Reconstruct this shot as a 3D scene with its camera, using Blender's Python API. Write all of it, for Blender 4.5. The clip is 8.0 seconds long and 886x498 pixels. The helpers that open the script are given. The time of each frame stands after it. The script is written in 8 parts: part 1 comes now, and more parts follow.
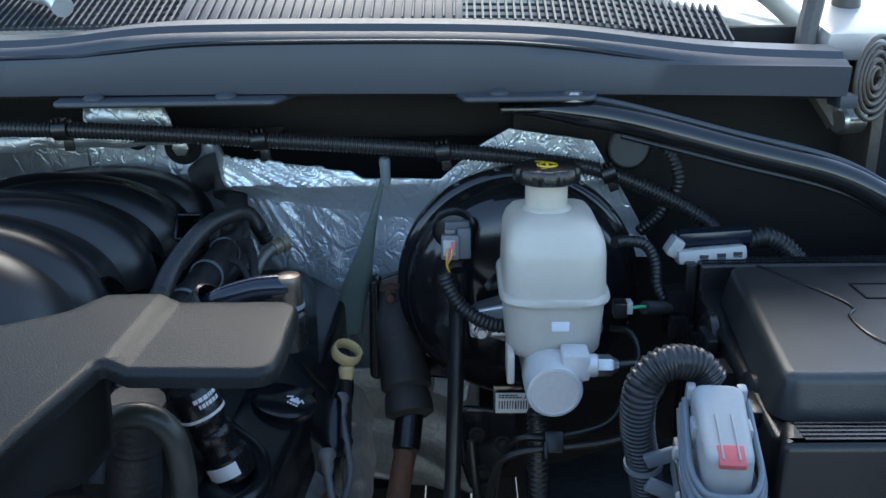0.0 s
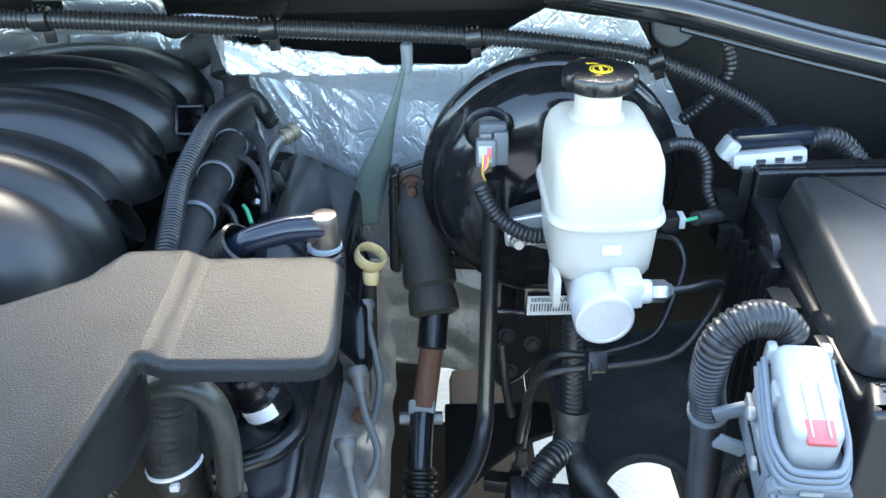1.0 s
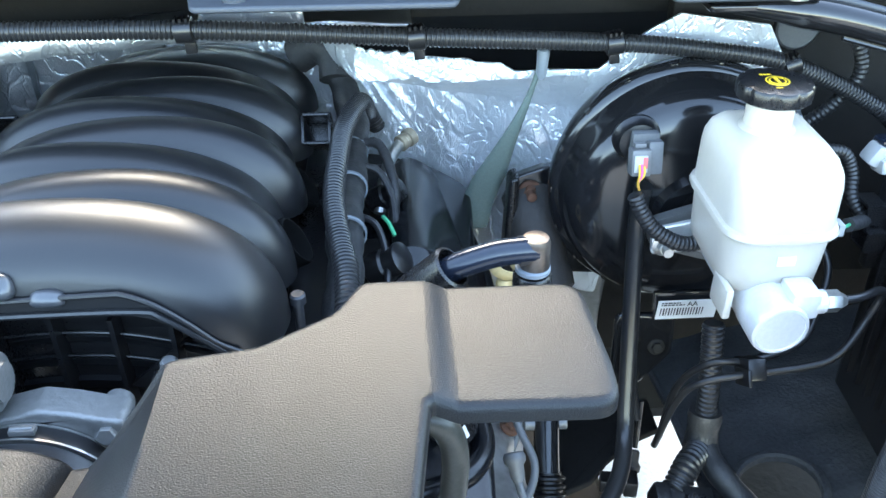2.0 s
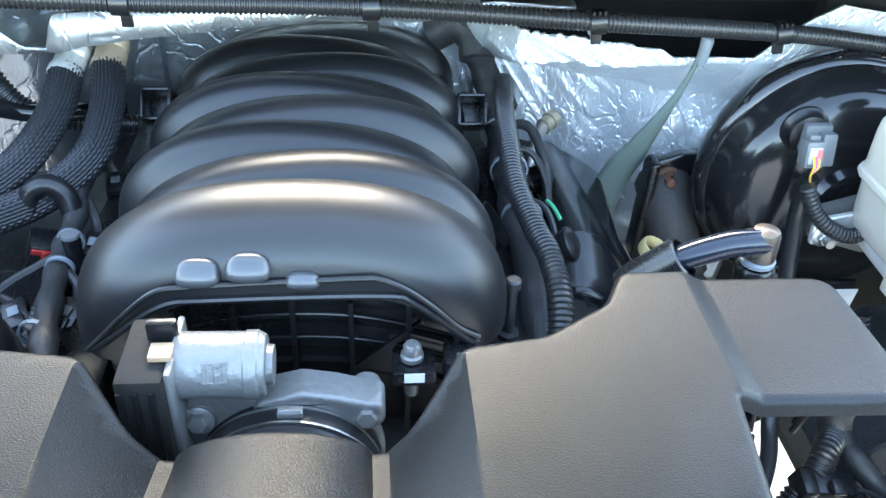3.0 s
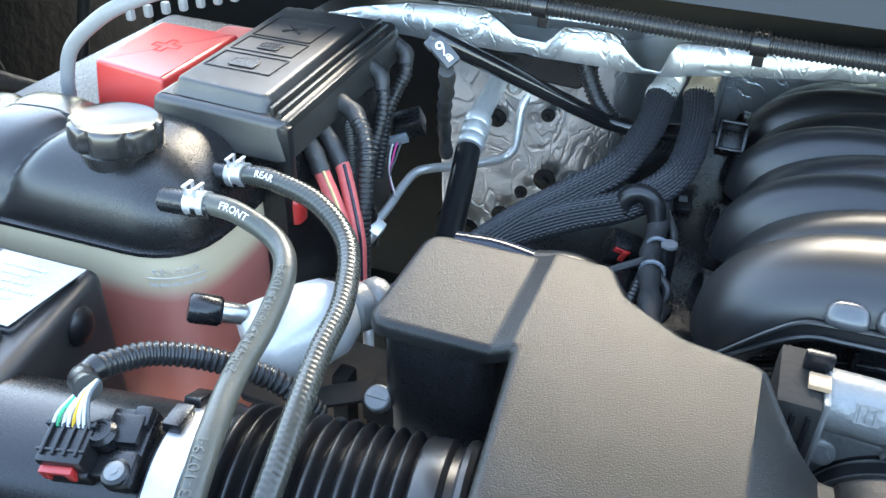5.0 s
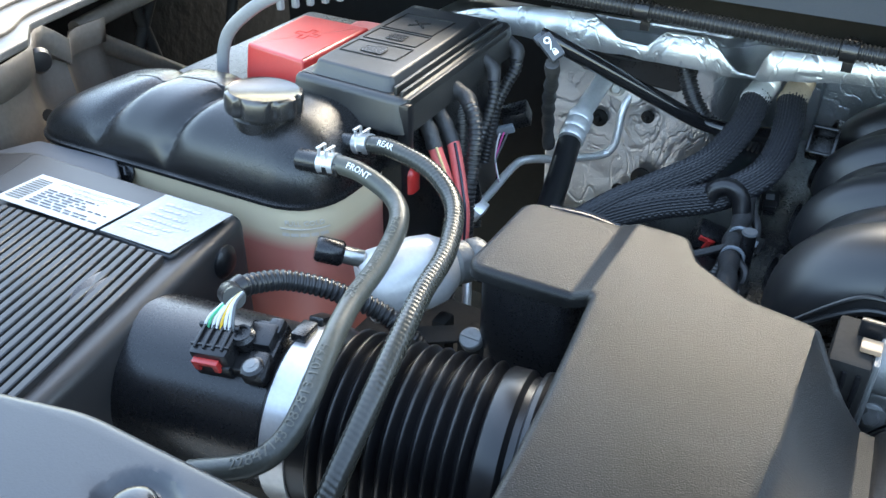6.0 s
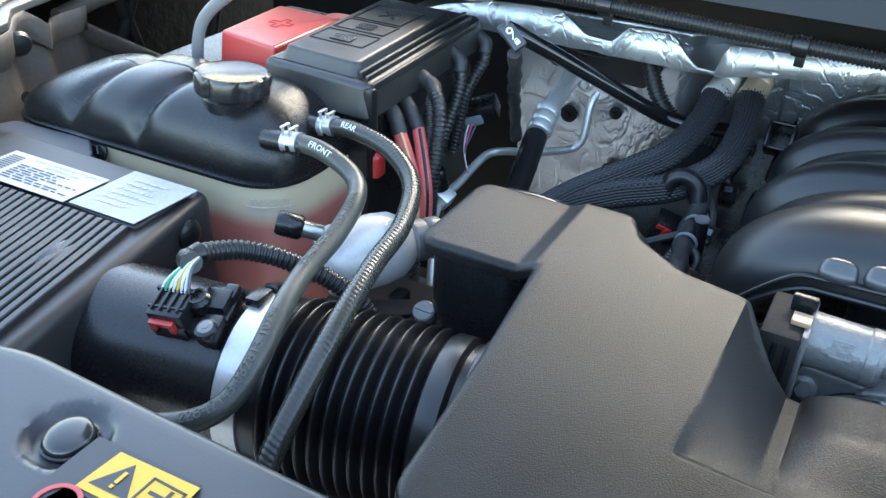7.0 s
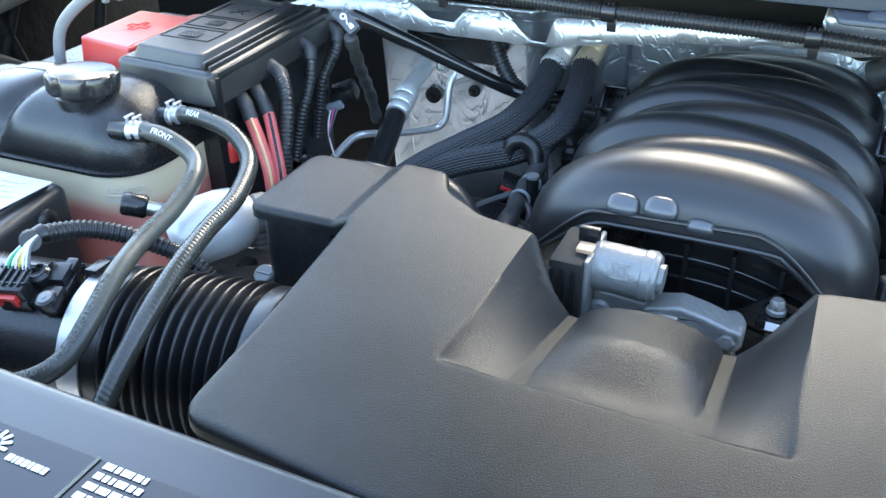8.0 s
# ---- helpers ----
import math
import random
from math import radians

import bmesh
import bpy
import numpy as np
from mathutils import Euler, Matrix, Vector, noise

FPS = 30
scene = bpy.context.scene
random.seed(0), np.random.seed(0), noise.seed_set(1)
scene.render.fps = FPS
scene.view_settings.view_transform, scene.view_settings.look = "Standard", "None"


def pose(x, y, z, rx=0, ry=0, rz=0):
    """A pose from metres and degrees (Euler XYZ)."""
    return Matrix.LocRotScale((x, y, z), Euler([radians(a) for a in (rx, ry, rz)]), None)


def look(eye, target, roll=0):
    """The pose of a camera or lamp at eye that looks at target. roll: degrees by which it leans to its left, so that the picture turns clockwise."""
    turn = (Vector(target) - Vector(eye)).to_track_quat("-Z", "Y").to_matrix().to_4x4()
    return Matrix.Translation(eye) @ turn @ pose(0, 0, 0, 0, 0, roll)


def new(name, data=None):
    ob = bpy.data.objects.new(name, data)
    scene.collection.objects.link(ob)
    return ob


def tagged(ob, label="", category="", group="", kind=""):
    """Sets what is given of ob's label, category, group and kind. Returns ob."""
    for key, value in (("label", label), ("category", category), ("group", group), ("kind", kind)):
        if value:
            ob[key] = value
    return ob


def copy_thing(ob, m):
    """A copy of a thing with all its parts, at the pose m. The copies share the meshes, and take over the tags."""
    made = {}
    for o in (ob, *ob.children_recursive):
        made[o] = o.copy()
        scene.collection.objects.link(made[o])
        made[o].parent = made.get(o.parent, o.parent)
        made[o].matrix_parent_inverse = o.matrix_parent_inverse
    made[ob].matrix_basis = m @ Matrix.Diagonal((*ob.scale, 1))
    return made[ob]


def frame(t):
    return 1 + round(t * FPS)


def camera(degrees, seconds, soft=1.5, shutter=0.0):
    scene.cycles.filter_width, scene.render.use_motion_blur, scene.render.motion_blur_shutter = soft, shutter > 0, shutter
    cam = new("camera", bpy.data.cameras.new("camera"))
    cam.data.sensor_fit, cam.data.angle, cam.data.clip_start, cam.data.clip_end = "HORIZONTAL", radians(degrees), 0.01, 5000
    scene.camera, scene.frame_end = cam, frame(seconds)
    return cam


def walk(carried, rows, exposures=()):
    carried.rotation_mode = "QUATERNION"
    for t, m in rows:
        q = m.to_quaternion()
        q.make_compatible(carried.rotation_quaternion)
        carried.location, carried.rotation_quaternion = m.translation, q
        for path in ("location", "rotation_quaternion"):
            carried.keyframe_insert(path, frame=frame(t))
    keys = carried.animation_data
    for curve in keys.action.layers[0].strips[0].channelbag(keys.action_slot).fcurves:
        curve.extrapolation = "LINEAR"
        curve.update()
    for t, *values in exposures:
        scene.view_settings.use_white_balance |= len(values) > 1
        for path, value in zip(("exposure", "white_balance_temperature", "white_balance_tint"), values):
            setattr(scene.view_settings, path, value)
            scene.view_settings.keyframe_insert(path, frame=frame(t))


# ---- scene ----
cam = camera(54.2, 8.0)
PATH = [
    (0, (0.018, -0.013, 1.501), (-0.028, 1.881, 0.859), -1.0),
    (0.1, (0.01, -0.003, 1.497), (-0.033, 1.862, 0.775), -1.0),
    (0.2, (0.004, 0.01, 1.499), (-0.04, 1.836, 0.685), -1.1),
    (0.3, (-0.002, 0.019, 1.499), (-0.038, 1.818, 0.625), -1.0),
    (0.5, (-0.007, 0.035, 1.509), (-0.035, 1.789, 0.547), -1.0),
    (1, (-0.03, 0.075, 1.555), (-0.027, 1.782, 0.513), -1.0),
    (1.2, (-0.054, 0.087, 1.56), (-0.041, 1.785, 0.504), -1.1),
    (2.3, (-0.238, 0.106, 1.585), (-0.09, 1.758, 0.466), 1.1),
    (2.5, (-0.268, 0.111, 1.588), (-0.098, 1.746, 0.449), 2.0),
    (3, (-0.349, 0.117, 1.584), (-0.185, 1.749, 0.441), 2.5),
    (3.5, (-0.411, 0.117, 1.588), (-0.389, 1.769, 0.46), 2.7),
    (4, (-0.461, 0.113, 1.591), (-0.673, 1.746, 0.456), 1.3),
    (4.5, (-0.516, 0.083, 1.605), (-0.917, 1.679, 0.467), 1.3),
    (5, (-0.528, 0.053, 1.606), (-1.111, 1.6, 0.481), 1.5),
    (5.2, (-0.525, 0.036, 1.608), (-1.167, 1.563, 0.487), 1.3),
    (6.3, (-0.477, -0.031, 1.615), (-1.31, 1.431, 0.533), 0.9),
    (6.5, (-0.473, -0.031, 1.611), (-1.307, 1.433, 0.533), 1.1),
    (7, (-0.446, -0.038, 1.604), (-1.256, 1.449, 0.539), 1.9),
    (7.5, (-0.385, -0.046, 1.609), (-1.164, 1.462, 0.552), 2.1),
    (8, (-0.324, -0.055, 1.605), (-1.058, 1.481, 0.555), -1.1),
]
walk(cam, [(t, look(eye, target, roll)) for t, eye, target, roll in PATH],
     exposures=[(0, 2.0, 6400, 5), (0.3, 2.95, 6750, 5), (0.6, 3.5, 6950, 5), (1, 3.8, 7150, 5), (2.5, 4.12, 7150, 5), (3.5, 4.3, 7500, 5), (4.5, 4.25, 7450, 5), (5, 3.9, 7500, 5), (6.5, 3.33, 7450, 5), (7, 3.22, 7250, 5), (7.5, 3.22, 7000, 5), (8, 3.64, 7000, 5)])

# ---- light ----
SUN = Vector((-0.04, 0.75, 0.66)).normalized()
world = bpy.data.worlds.new("sky")
scene.world = world
world.use_nodes = True
wn = world.node_tree
sky = wn.nodes.new("ShaderNodeTexSky")
sky.sky_type = "NISHITA"
sky.sun_disc = False
sky.sun_elevation = math.asin(SUN.z)
sky.sun_rotation = math.atan2(SUN.x, SUN.y)
wn.links.new(sky.outputs[0], wn.nodes["Background"].inputs[0])
wn.nodes["Background"].inputs[1].default_value = 0.15
sun = new("sun", bpy.data.lights.new("sun", "SUN"))
sun.data.energy = 0.6
sun.data.angle = radians(32)
sun.data.color = (1.0, 0.955, 0.89)
sun.matrix_world = look(SUN * 6, (0, 0, 0))



# ---- materials ----
def mat(name, base, rough=0.5, metal=0.0, grain=400.0, bump=0.05, var=0.25, wear=6.0, dust=0.0,
        dust_colour=(0.22, 0.2, 0.17), coat=0.0, trans=0.0, sss=0.0, spec=0.5, stretch=(1, 1, 1), fine=0.0):
    m = bpy.data.materials.new(name)
    m.use_nodes = True
    nt = m.node_tree
    L, N = nt.links.new, nt.nodes.new
    p = nt.nodes["Principled BSDF"]
    tc = N("ShaderNodeTexCoord")
    mp = N("ShaderNodeMapping")
    mp.inputs["Scale"].default_value = stretch
    L(tc.outputs["Object"], mp.inputs[0])
    big = N("ShaderNodeTexNoise")
    big.inputs["Scale"].default_value = wear
    big.inputs["Detail"].default_value = 6
    L(mp.outputs[0], big.inputs["Vector"])
    small = N("ShaderNodeTexNoise")
    small.inputs["Scale"].default_value = grain
    small.inputs["Detail"].default_value = 3
    L(mp.outputs[0], small.inputs["Vector"])
    add = N("ShaderNodeMath")
    add.operation = "MULTIPLY_ADD"
    add.inputs[1].default_value = 0.6
    L(big.outputs[0], add.inputs[0])
    sm = N("ShaderNodeMath")
    sm.operation = "MULTIPLY"
    sm.inputs[1].default_value = 0.4
    L(small.outputs[0], sm.inputs[0])
    L(sm.outputs[0], add.inputs[2])
    ramp = N("ShaderNodeValToRGB")
    lo = [max(0.0, c * (1 - var)) for c in base]
    hi = [min(1.0, c * (1 + var)) for c in base]
    ramp.color_ramp.elements[0].position, ramp.color_ramp.elements[1].position = 0.3, 0.7
    ramp.color_ramp.elements[0].color, ramp.color_ramp.elements[1].color = (*lo, 1), (*hi, 1)
    L(add.outputs[0], ramp.inputs[0])
    colour = ramp.outputs[0]
    if dust:
        dn = N("ShaderNodeTexNoise")
        dn.inputs["Scale"].default_value = 9
        dn.inputs["Detail"].default_value = 8
        L(mp.outputs[0], dn.inputs["Vector"])
        dr = N("ShaderNodeMapRange")
        dr.inputs[1].default_value, dr.inputs[2].default_value = 0.45, 0.75
        dr.inputs[4].default_value = dust
        L(dn.outputs[0], dr.inputs[0])
        mix = N("ShaderNodeMix")
        mix.data_type = "RGBA"
        L(dr.outputs[0], mix.inputs[0])
        L(colour, mix.inputs[6])
        mix.inputs[7].default_value = (*dust_colour, 1)
        colour = mix.outputs[2]
    L(colour, p.inputs["Base Color"])
    rr = N("ShaderNodeMapRange")
    rr.inputs[3].default_value, rr.inputs[4].default_value = max(0.02, rough - 0.08), min(1.0, rough + 0.08)
    L(add.outputs[0], rr.inputs[0])
    L(rr.outputs[0], p.inputs["Roughness"])
    p.inputs["Metallic"].default_value = metal
    p.inputs["Specular IOR Level"].default_value = spec
    p.inputs["Coat Weight"].default_value = coat
    p.inputs["Transmission Weight"].default_value = trans
    if sss:
        p.inputs["Subsurface Weight"].default_value = sss
        p.inputs["Subsurface Radius"].default_value = (0.02, 0.02, 0.02)
        p.inputs["Subsurface Scale"].default_value = 1.0
    if bump:
        b = N("ShaderNodeBump")
        b.inputs["Strength"].default_value = bump
        b.inputs["Distance"].default_value = 0.35 / grain
        L(small.outputs[0], b.inputs["Height"])
        L(b.outputs[0], p.inputs["Normal"])
    return m


M_COVER = mat("textured_black_plastic", (0.0075, 0.0075, 0.0076), 0.36, grain=1080, bump=1.0, spec=0.29, var=0.9, dust=0.05, dust_colour=(0.19, 0.19, 0.19))
cover_node = M_COVER.node_tree.nodes["Principled BSDF"]
cover_node.inputs["Sheen Weight"].default_value = 0.05
cover_node.inputs["Sheen Roughness"].default_value = 0.20
cover_node.inputs["Sheen Tint"].default_value = (0.96, 0.98, 1.0, 1)
M_MANI = mat("satin_black_nylon", (0.0075, 0.0078, 0.009), 0.37, grain=1200, bump=0.2, var=0.3, dust=0.018, spec=0.55)
M_BLACK = mat("black_plastic", (0.008, 0.008, 0.009), 0.28, grain=700, bump=0.12, dust=0.027)
M_DARK = mat("dirty_black_metal", (0.014, 0.013, 0.012), 0.7, grain=120, bump=0.25, spec=0.25, dust=0.04, dust_colour=(0.09, 0.075, 0.06))
M_RUBBER = mat("black_rubber", (0.007, 0.007, 0.008), 0.32, grain=500, bump=0.08, dust=0.006)
M_HOSE = mat("weathered_rubber_hose", (0.046, 0.047, 0.040), 0.36, grain=350, bump=0.25, var=0.4, dust=0.28, dust_colour=(0.16, 0.14, 0.1))
M_HOSE_R = mat("glossy_ribbed_rubber_hose", (0.032, 0.032, 0.027), 0.25, grain=350, bump=0.08, var=0.3, dust=0.05, dust_colour=(0.16, 0.14, 0.1))
M_CONDUIT = mat("black_corrugated_conduit", (0.019, 0.019, 0.020), 0.32, grain=600, bump=0.05, dust=0.05, dust_colour=(0.12, 0.12, 0.12))
M_GLOSS = mat("gloss_black_paint", (0.010, 0.010, 0.011), 0.15, grain=300, bump=0.03, var=0.3, coat=0.15, dust=0.023)
M_SATIN = mat("satin_black_steel", (0.014, 0.014, 0.015), 0.3, grain=300, bump=0.03, dust=0.023)
M_ALUB = mat("bright_drawn_aluminium", (0.78, 0.78, 0.76), 0.36, 0.65, grain=300, bump=0.1, var=0.12)
M_ALU = mat("cast_aluminium", (0.20, 0.20, 0.195), 0.42, 0.45, grain=250, bump=0.5, var=0.18, dust=0.054)
M_ALU_S = mat("machined_aluminium", (0.55, 0.55, 0.55), 0.35, 0.75, grain=300, bump=0.06, var=0.15)
M_STEEL = mat("zinc_plated_steel", (0.5, 0.5, 0.48), 0.32, 0.95, grain=300, bump=0.1, var=0.25, dust=0.045)
M_RUST = mat("rusted_steel", (0.13, 0.06, 0.035), 0.75, 0.2, grain=150, bump=0.5, var=0.5)
M_WHITE = mat("milky_white_plastic", (0.54, 0.49, 0.41), 0.30, grain=150, bump=0.05, var=0.05, sss=0.35)
M_WHITEP = mat("white_plastic", (0.40, 0.40, 0.39), 0.4, grain=300, bump=0.05, var=0.06)
M_GREYP = mat("grey_blue_plastic", (0.19, 0.215, 0.24), 0.42, grain=400, bump=0.08, var=0.12)
M_RED = mat("red_plastic", (0.46, 0.026, 0.022), 0.34, spec=0.75, grain=600, bump=0.1, var=0.12, dust=0.018)
M_REDC = mat("pale_red_plastic", (0.65, 0.13, 0.13), 0.45, grain=400, bump=0.05, var=0.1)
M_YELLOW = mat("faded_yellow_plastic", (0.60, 0.45, 0.21), 0.5, grain=300, bump=0.1, var=0.2)
M_SHROUD = mat("grey_black_plastic_shroud", (0.030, 0.032, 0.037), 0.36, grain=1100, bump=0.15, var=0.15, dust=0.023)
M_COWL = mat("weathered_grey_plastic", (0.040, 0.046, 0.056), 0.5, grain=800, bump=0.15, var=0.15, dust=0.054, dust_colour=(0.14, 0.14, 0.15))
M_FENDER = mat("dusty_dark_painted_steel", (0.075, 0.063, 0.053), 0.46, grain=200, bump=0.15, var=0.4, dust=0.4, dust_colour=(0.16, 0.135, 0.11))
M_FELT = mat("matted_black_felt", (0.036, 0.037, 0.039), 0.95, grain=260, bump=0.9, var=0.6, dust=0.3, dust_colour=(0.085, 0.085, 0.085))
M_TAPE = mat("cloth_tape", (0.027, 0.027, 0.028), 0.50, grain=260, bump=0.5, var=0.35, dust=0.06, dust_colour=(0.09, 0.08, 0.07))
M_STRAP = mat("grey_green_webbing", (0.13, 0.17, 0.15), 0.8, grain=500, bump=0.5, var=0.2)
M_LABEL = mat("white_paper_label", (0.78, 0.79, 0.8), 0.4, grain=300, bump=0.02, var=0.04)
M_INK = mat("dark_print", (0.03, 0.03, 0.035), 0.5, bump=0, var=0.1)
M_WHITEINK = mat("white_print", (0.75, 0.75, 0.75), 0.5, bump=0, var=0.1)
M_GREYINK = mat("faded_grey_print", (0.11, 0.105, 0.085), 0.6, bump=0, var=0.3, grain=300)
M_YELINK = mat("yellow_print", (0.75, 0.5, 0.03), 0.45, bump=0, var=0.08)
M_ORANGE = mat("orange_yellow_print", (0.66, 0.36, 0.025), 0.45, bump=0, var=0.08)
M_AMBER = mat("amber_plastic", (0.40, 0.26, 0.16), 0.30, var=0.15, bump=0.03)
M_WIRE_R = mat("red_cable", (0.62, 0.12, 0.11), 0.4, var=0.15, bump=0.03)
M_WIRE_Y = mat("yellow_wire", (0.75, 0.45, 0.04), 0.4, bump=0, var=0.1)
M_WIRE_P = mat("pink_wire", (0.7, 0.1, 0.35), 0.4, bump=0, var=0.1)
M_WIRE_G = mat("green_wire", (0.06, 0.4, 0.2), 0.4, bump=0, var=0.1)
M_WIRE_W = mat("white_wire", (0.7, 0.7, 0.68), 0.4, bump=0, var=0.1)
M_WIRE_GR = mat("grey_silicone", (0.10, 0.105, 0.11), 0.5, var=0.2, bump=0.05, dust=0.068)
M_BLUEP = mat("dark_blue_plastic_tube", (0.010, 0.014, 0.024), 0.2, var=0.2, bump=0.03)
M_GROUND = mat("pale_concrete", (0.33, 0.31, 0.28), 0.85, grain=90, bump=0.6, var=0.2, wear=1.5)
M_PAINT = mat("pale_vehicle_paint", (0.60, 0.57, 0.53), 0.3, 0.2, var=0.08, bump=0, coat=0.6)
M_TANKTOP = mat("satin_black_tank_plastic", (0.009, 0.009, 0.0095), 0.27, grain=1100, bump=0.45, var=0.2, dust=0.03)
M_BOX = mat("grained_black_plastic", (0.009, 0.009, 0.010), 0.29, grain=1000, bump=0.3, var=0.2, dust=0.023)
M_LID = mat("dusty_black_lid_plastic", (0.012, 0.012, 0.012), 0.40, grain=900, bump=0.5, var=0.4, spec=0.7, dust=0.45, dust_colour=(0.085, 0.080, 0.070), wear=14)
M_CAP = mat("black_cap_plastic", (0.013, 0.013, 0.014), 0.26, grain=900, bump=0.12, var=0.2, spec=0.7, dust=0.02)
# Matt black that puts the shade of enclosed places into the colour.
M_UNDER = mat("matt_shade_black", (0.012, 0.0115, 0.011), 0.9, grain=60, bump=0.3, spec=0.15)
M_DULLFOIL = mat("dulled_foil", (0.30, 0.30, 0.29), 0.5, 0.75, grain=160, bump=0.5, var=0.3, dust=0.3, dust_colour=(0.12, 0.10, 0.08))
M_SHIELD = mat("stamped_aluminium_shield", (0.62, 0.62, 0.61), 0.38, 0.85, grain=110, bump=0.35, var=0.3, dust=0.3, dust_colour=(0.30, 0.22, 0.15))
M_AIRBOX = mat("matt_black_airbox_plastic", (0.020, 0.020, 0.021), 0.42, grain=1000, bump=0.2, var=0.2, dust=0.036)


def foil_material(name, tone, metal, rough, bump, folds):
    """Shiny foil with folds at two sizes and a fine woven grid pressed into it."""
    m = bpy.data.materials.new(name)
    m.use_nodes = True
    nt = m.node_tree
    L, N = nt.links.new, nt.nodes.new
    p = nt.nodes["Principled BSDF"]
    tc = N("ShaderNodeTexCoord")

    def ridge(scale, turn, detail, width):
        mp = N("ShaderNodeMapping")
        mp.inputs["Scale"].default_value = scale
        mp.inputs["Rotation"].default_value = (0, radians(turn), 0)
        L(tc.outputs["Object"], mp.inputs[0])
        n = N("ShaderNodeTexNoise")
        n.inputs["Scale"].default_value = 1.0
        n.inputs["Detail"].default_value = detail
        n.inputs["Distortion"].default_value = 0.6
        L(mp.outputs[0], n.inputs["Vector"])
        s = N("ShaderNodeMath")
        s.operation = "SUBTRACT"
        s.inputs[1].default_value = 0.5
        L(n.outputs[0], s.inputs[0])
        a = N("ShaderNodeMath")
        a.operation = "ABSOLUTE"
        L(s.outputs[0], a.inputs[0])
        f = N("ShaderNodeMapRange")
        f.interpolation_type = "SMOOTHSTEP"
        f.inputs[2].default_value = width
        L(a.outputs[0], f.inputs[0])
        return f.outputs[0], n.outputs[0]

    def total(x, k, y):
        s = N("ShaderNodeMath")
        s.operation = "MULTIPLY_ADD"
        s.inputs[1].default_value = k
        L(x, s.inputs[0])
        if y is not None:
            L(y, s.inputs[2])
        else:
            s.inputs[2].default_value = 0
        return s.outputs[0]
    r1, c1 = ridge((17, 17, 9), 48, 2, 0.030)
    r2, c2 = ridge((34, 34, 19), -38, 3, 0.030)
    r3, _ = ridge((120, 120, 70), 15, 1, 0.08)
    vor = N("ShaderNodeTexVoronoi")
    vor.inputs["Scale"].default_value = 30
    vm = N("ShaderNodeMapping")
    vm.inputs["Scale"].default_value = (1.0, 1.0, 0.45)
    vm.inputs["Rotation"].default_value = (0, radians(35), 0)
    L(tc.outputs["Object"], vm.inputs[0])
    L(vm.outputs[0], vor.inputs["Vector"])
    h = total(vor.outputs["Distance"], 0.12 * folds, None)
    h = total(r1, 0.34 * folds, h)
    h = total(r2, 0.30 * folds, h)
    h = total(r3, 0.10 * folds * folds, h)
    h = total(c1, 0.7 * folds, h)
    weave = N("ShaderNodeTexChecker")
    weave.inputs["Scale"].default_value = 420
    L(tc.outputs["Object"], weave.inputs["Vector"])
    h = total(weave.outputs[1], 0.13, h)
    b = N("ShaderNodeBump")
    b.inputs["Strength"].default_value = bump
    b.inputs["Distance"].default_value = 0.006
    L(h, b.inputs["Height"])
    L(b.outputs[0], p.inputs["Normal"])
    ramp = N("ShaderNodeValToRGB")
    ramp.color_ramp.elements[0].position, ramp.color_ramp.elements[1].position = 0.3, 0.7
    ramp.color_ramp.elements[0].color = (0.80 * tone, 0.84 * tone, 0.88 * tone, 1)
    ramp.color_ramp.elements[1].color = (0.92 * tone, 0.96 * tone, 1.0 * tone, 1)
    L(c2, ramp.inputs[0])
    L(ramp.outputs[0], p.inputs["Base Color"])
    p.inputs["Metallic"].default_value = metal
    p.inputs["Roughness"].default_value = rough
    return m


M_FOIL = foil_material("crinkled_aluminium_foil", 1.0, 0.58, 0.30, 0.6, 1.0)
# Passenger-side foil: the shade there is put into a darker tone.
M_FLATFOIL_SHADE = foil_material("flat_aluminium_foil_in_shade", 0.60, 0.95, 0.34, 0.42, 0.55)
M_LIPFOIL = foil_material("stiff_aluminium_foil", 0.56, 0.96, 0.36, 0.50, 0.42)


def tank_material():
    """Milky plastic with pink coolant up to a level."""
    m = mat("milky_tank_with_pink_coolant", (0.62, 0.6, 0.5), 0.35, grain=150, bump=0.05, var=0.06, sss=0.25)
    nt = m.node_tree
    L, N = nt.links.new, nt.nodes.new
    p = nt.nodes["Principled BSDF"]
    geo = N("ShaderNodeNewGeometry")
    sep = N("ShaderNodeSeparateXYZ")
    L(geo.outputs["Position"], sep.inputs[0])
    mr = N("ShaderNodeMapRange")
    mr.inputs[1].default_value, mr.inputs[2].default_value = 1.222, 1.238
    L(sep.outputs[2], mr.inputs[0])
    mix = N("ShaderNodeMix")
    mix.data_type = "RGBA"
    L(mr.outputs[0], mix.inputs[0])
    mix.inputs[6].default_value = (0.46, 0.16, 0.13, 1)
    mix.inputs[7].default_value = (0.62, 0.52, 0.36, 1)
    L(mix.outputs[2], p.inputs["Base Color"])
    return m


M_TANK = tank_material()


M_BRAID = mat("woven_black_hose_sleeve", (0.013, 0.014, 0.017), 0.40, bump=0, var=0.3, dust=0.05, dust_colour=(0.10, 0.10, 0.10))


def glass_material():
    m = bpy.data.materials.new("windscreen_glass")
    m.use_nodes = True
    p = m.node_tree.nodes["Principled BSDF"]
    p.inputs["Base Color"].default_value = (0.35, 0.5, 0.55, 1)
    p.inputs["Roughness"].default_value = 0.02
    p.inputs["Transmission Weight"].default_value = 0.9
    return m


M_GLASS = glass_material()

# ---- shape helpers ----
BASE = {}


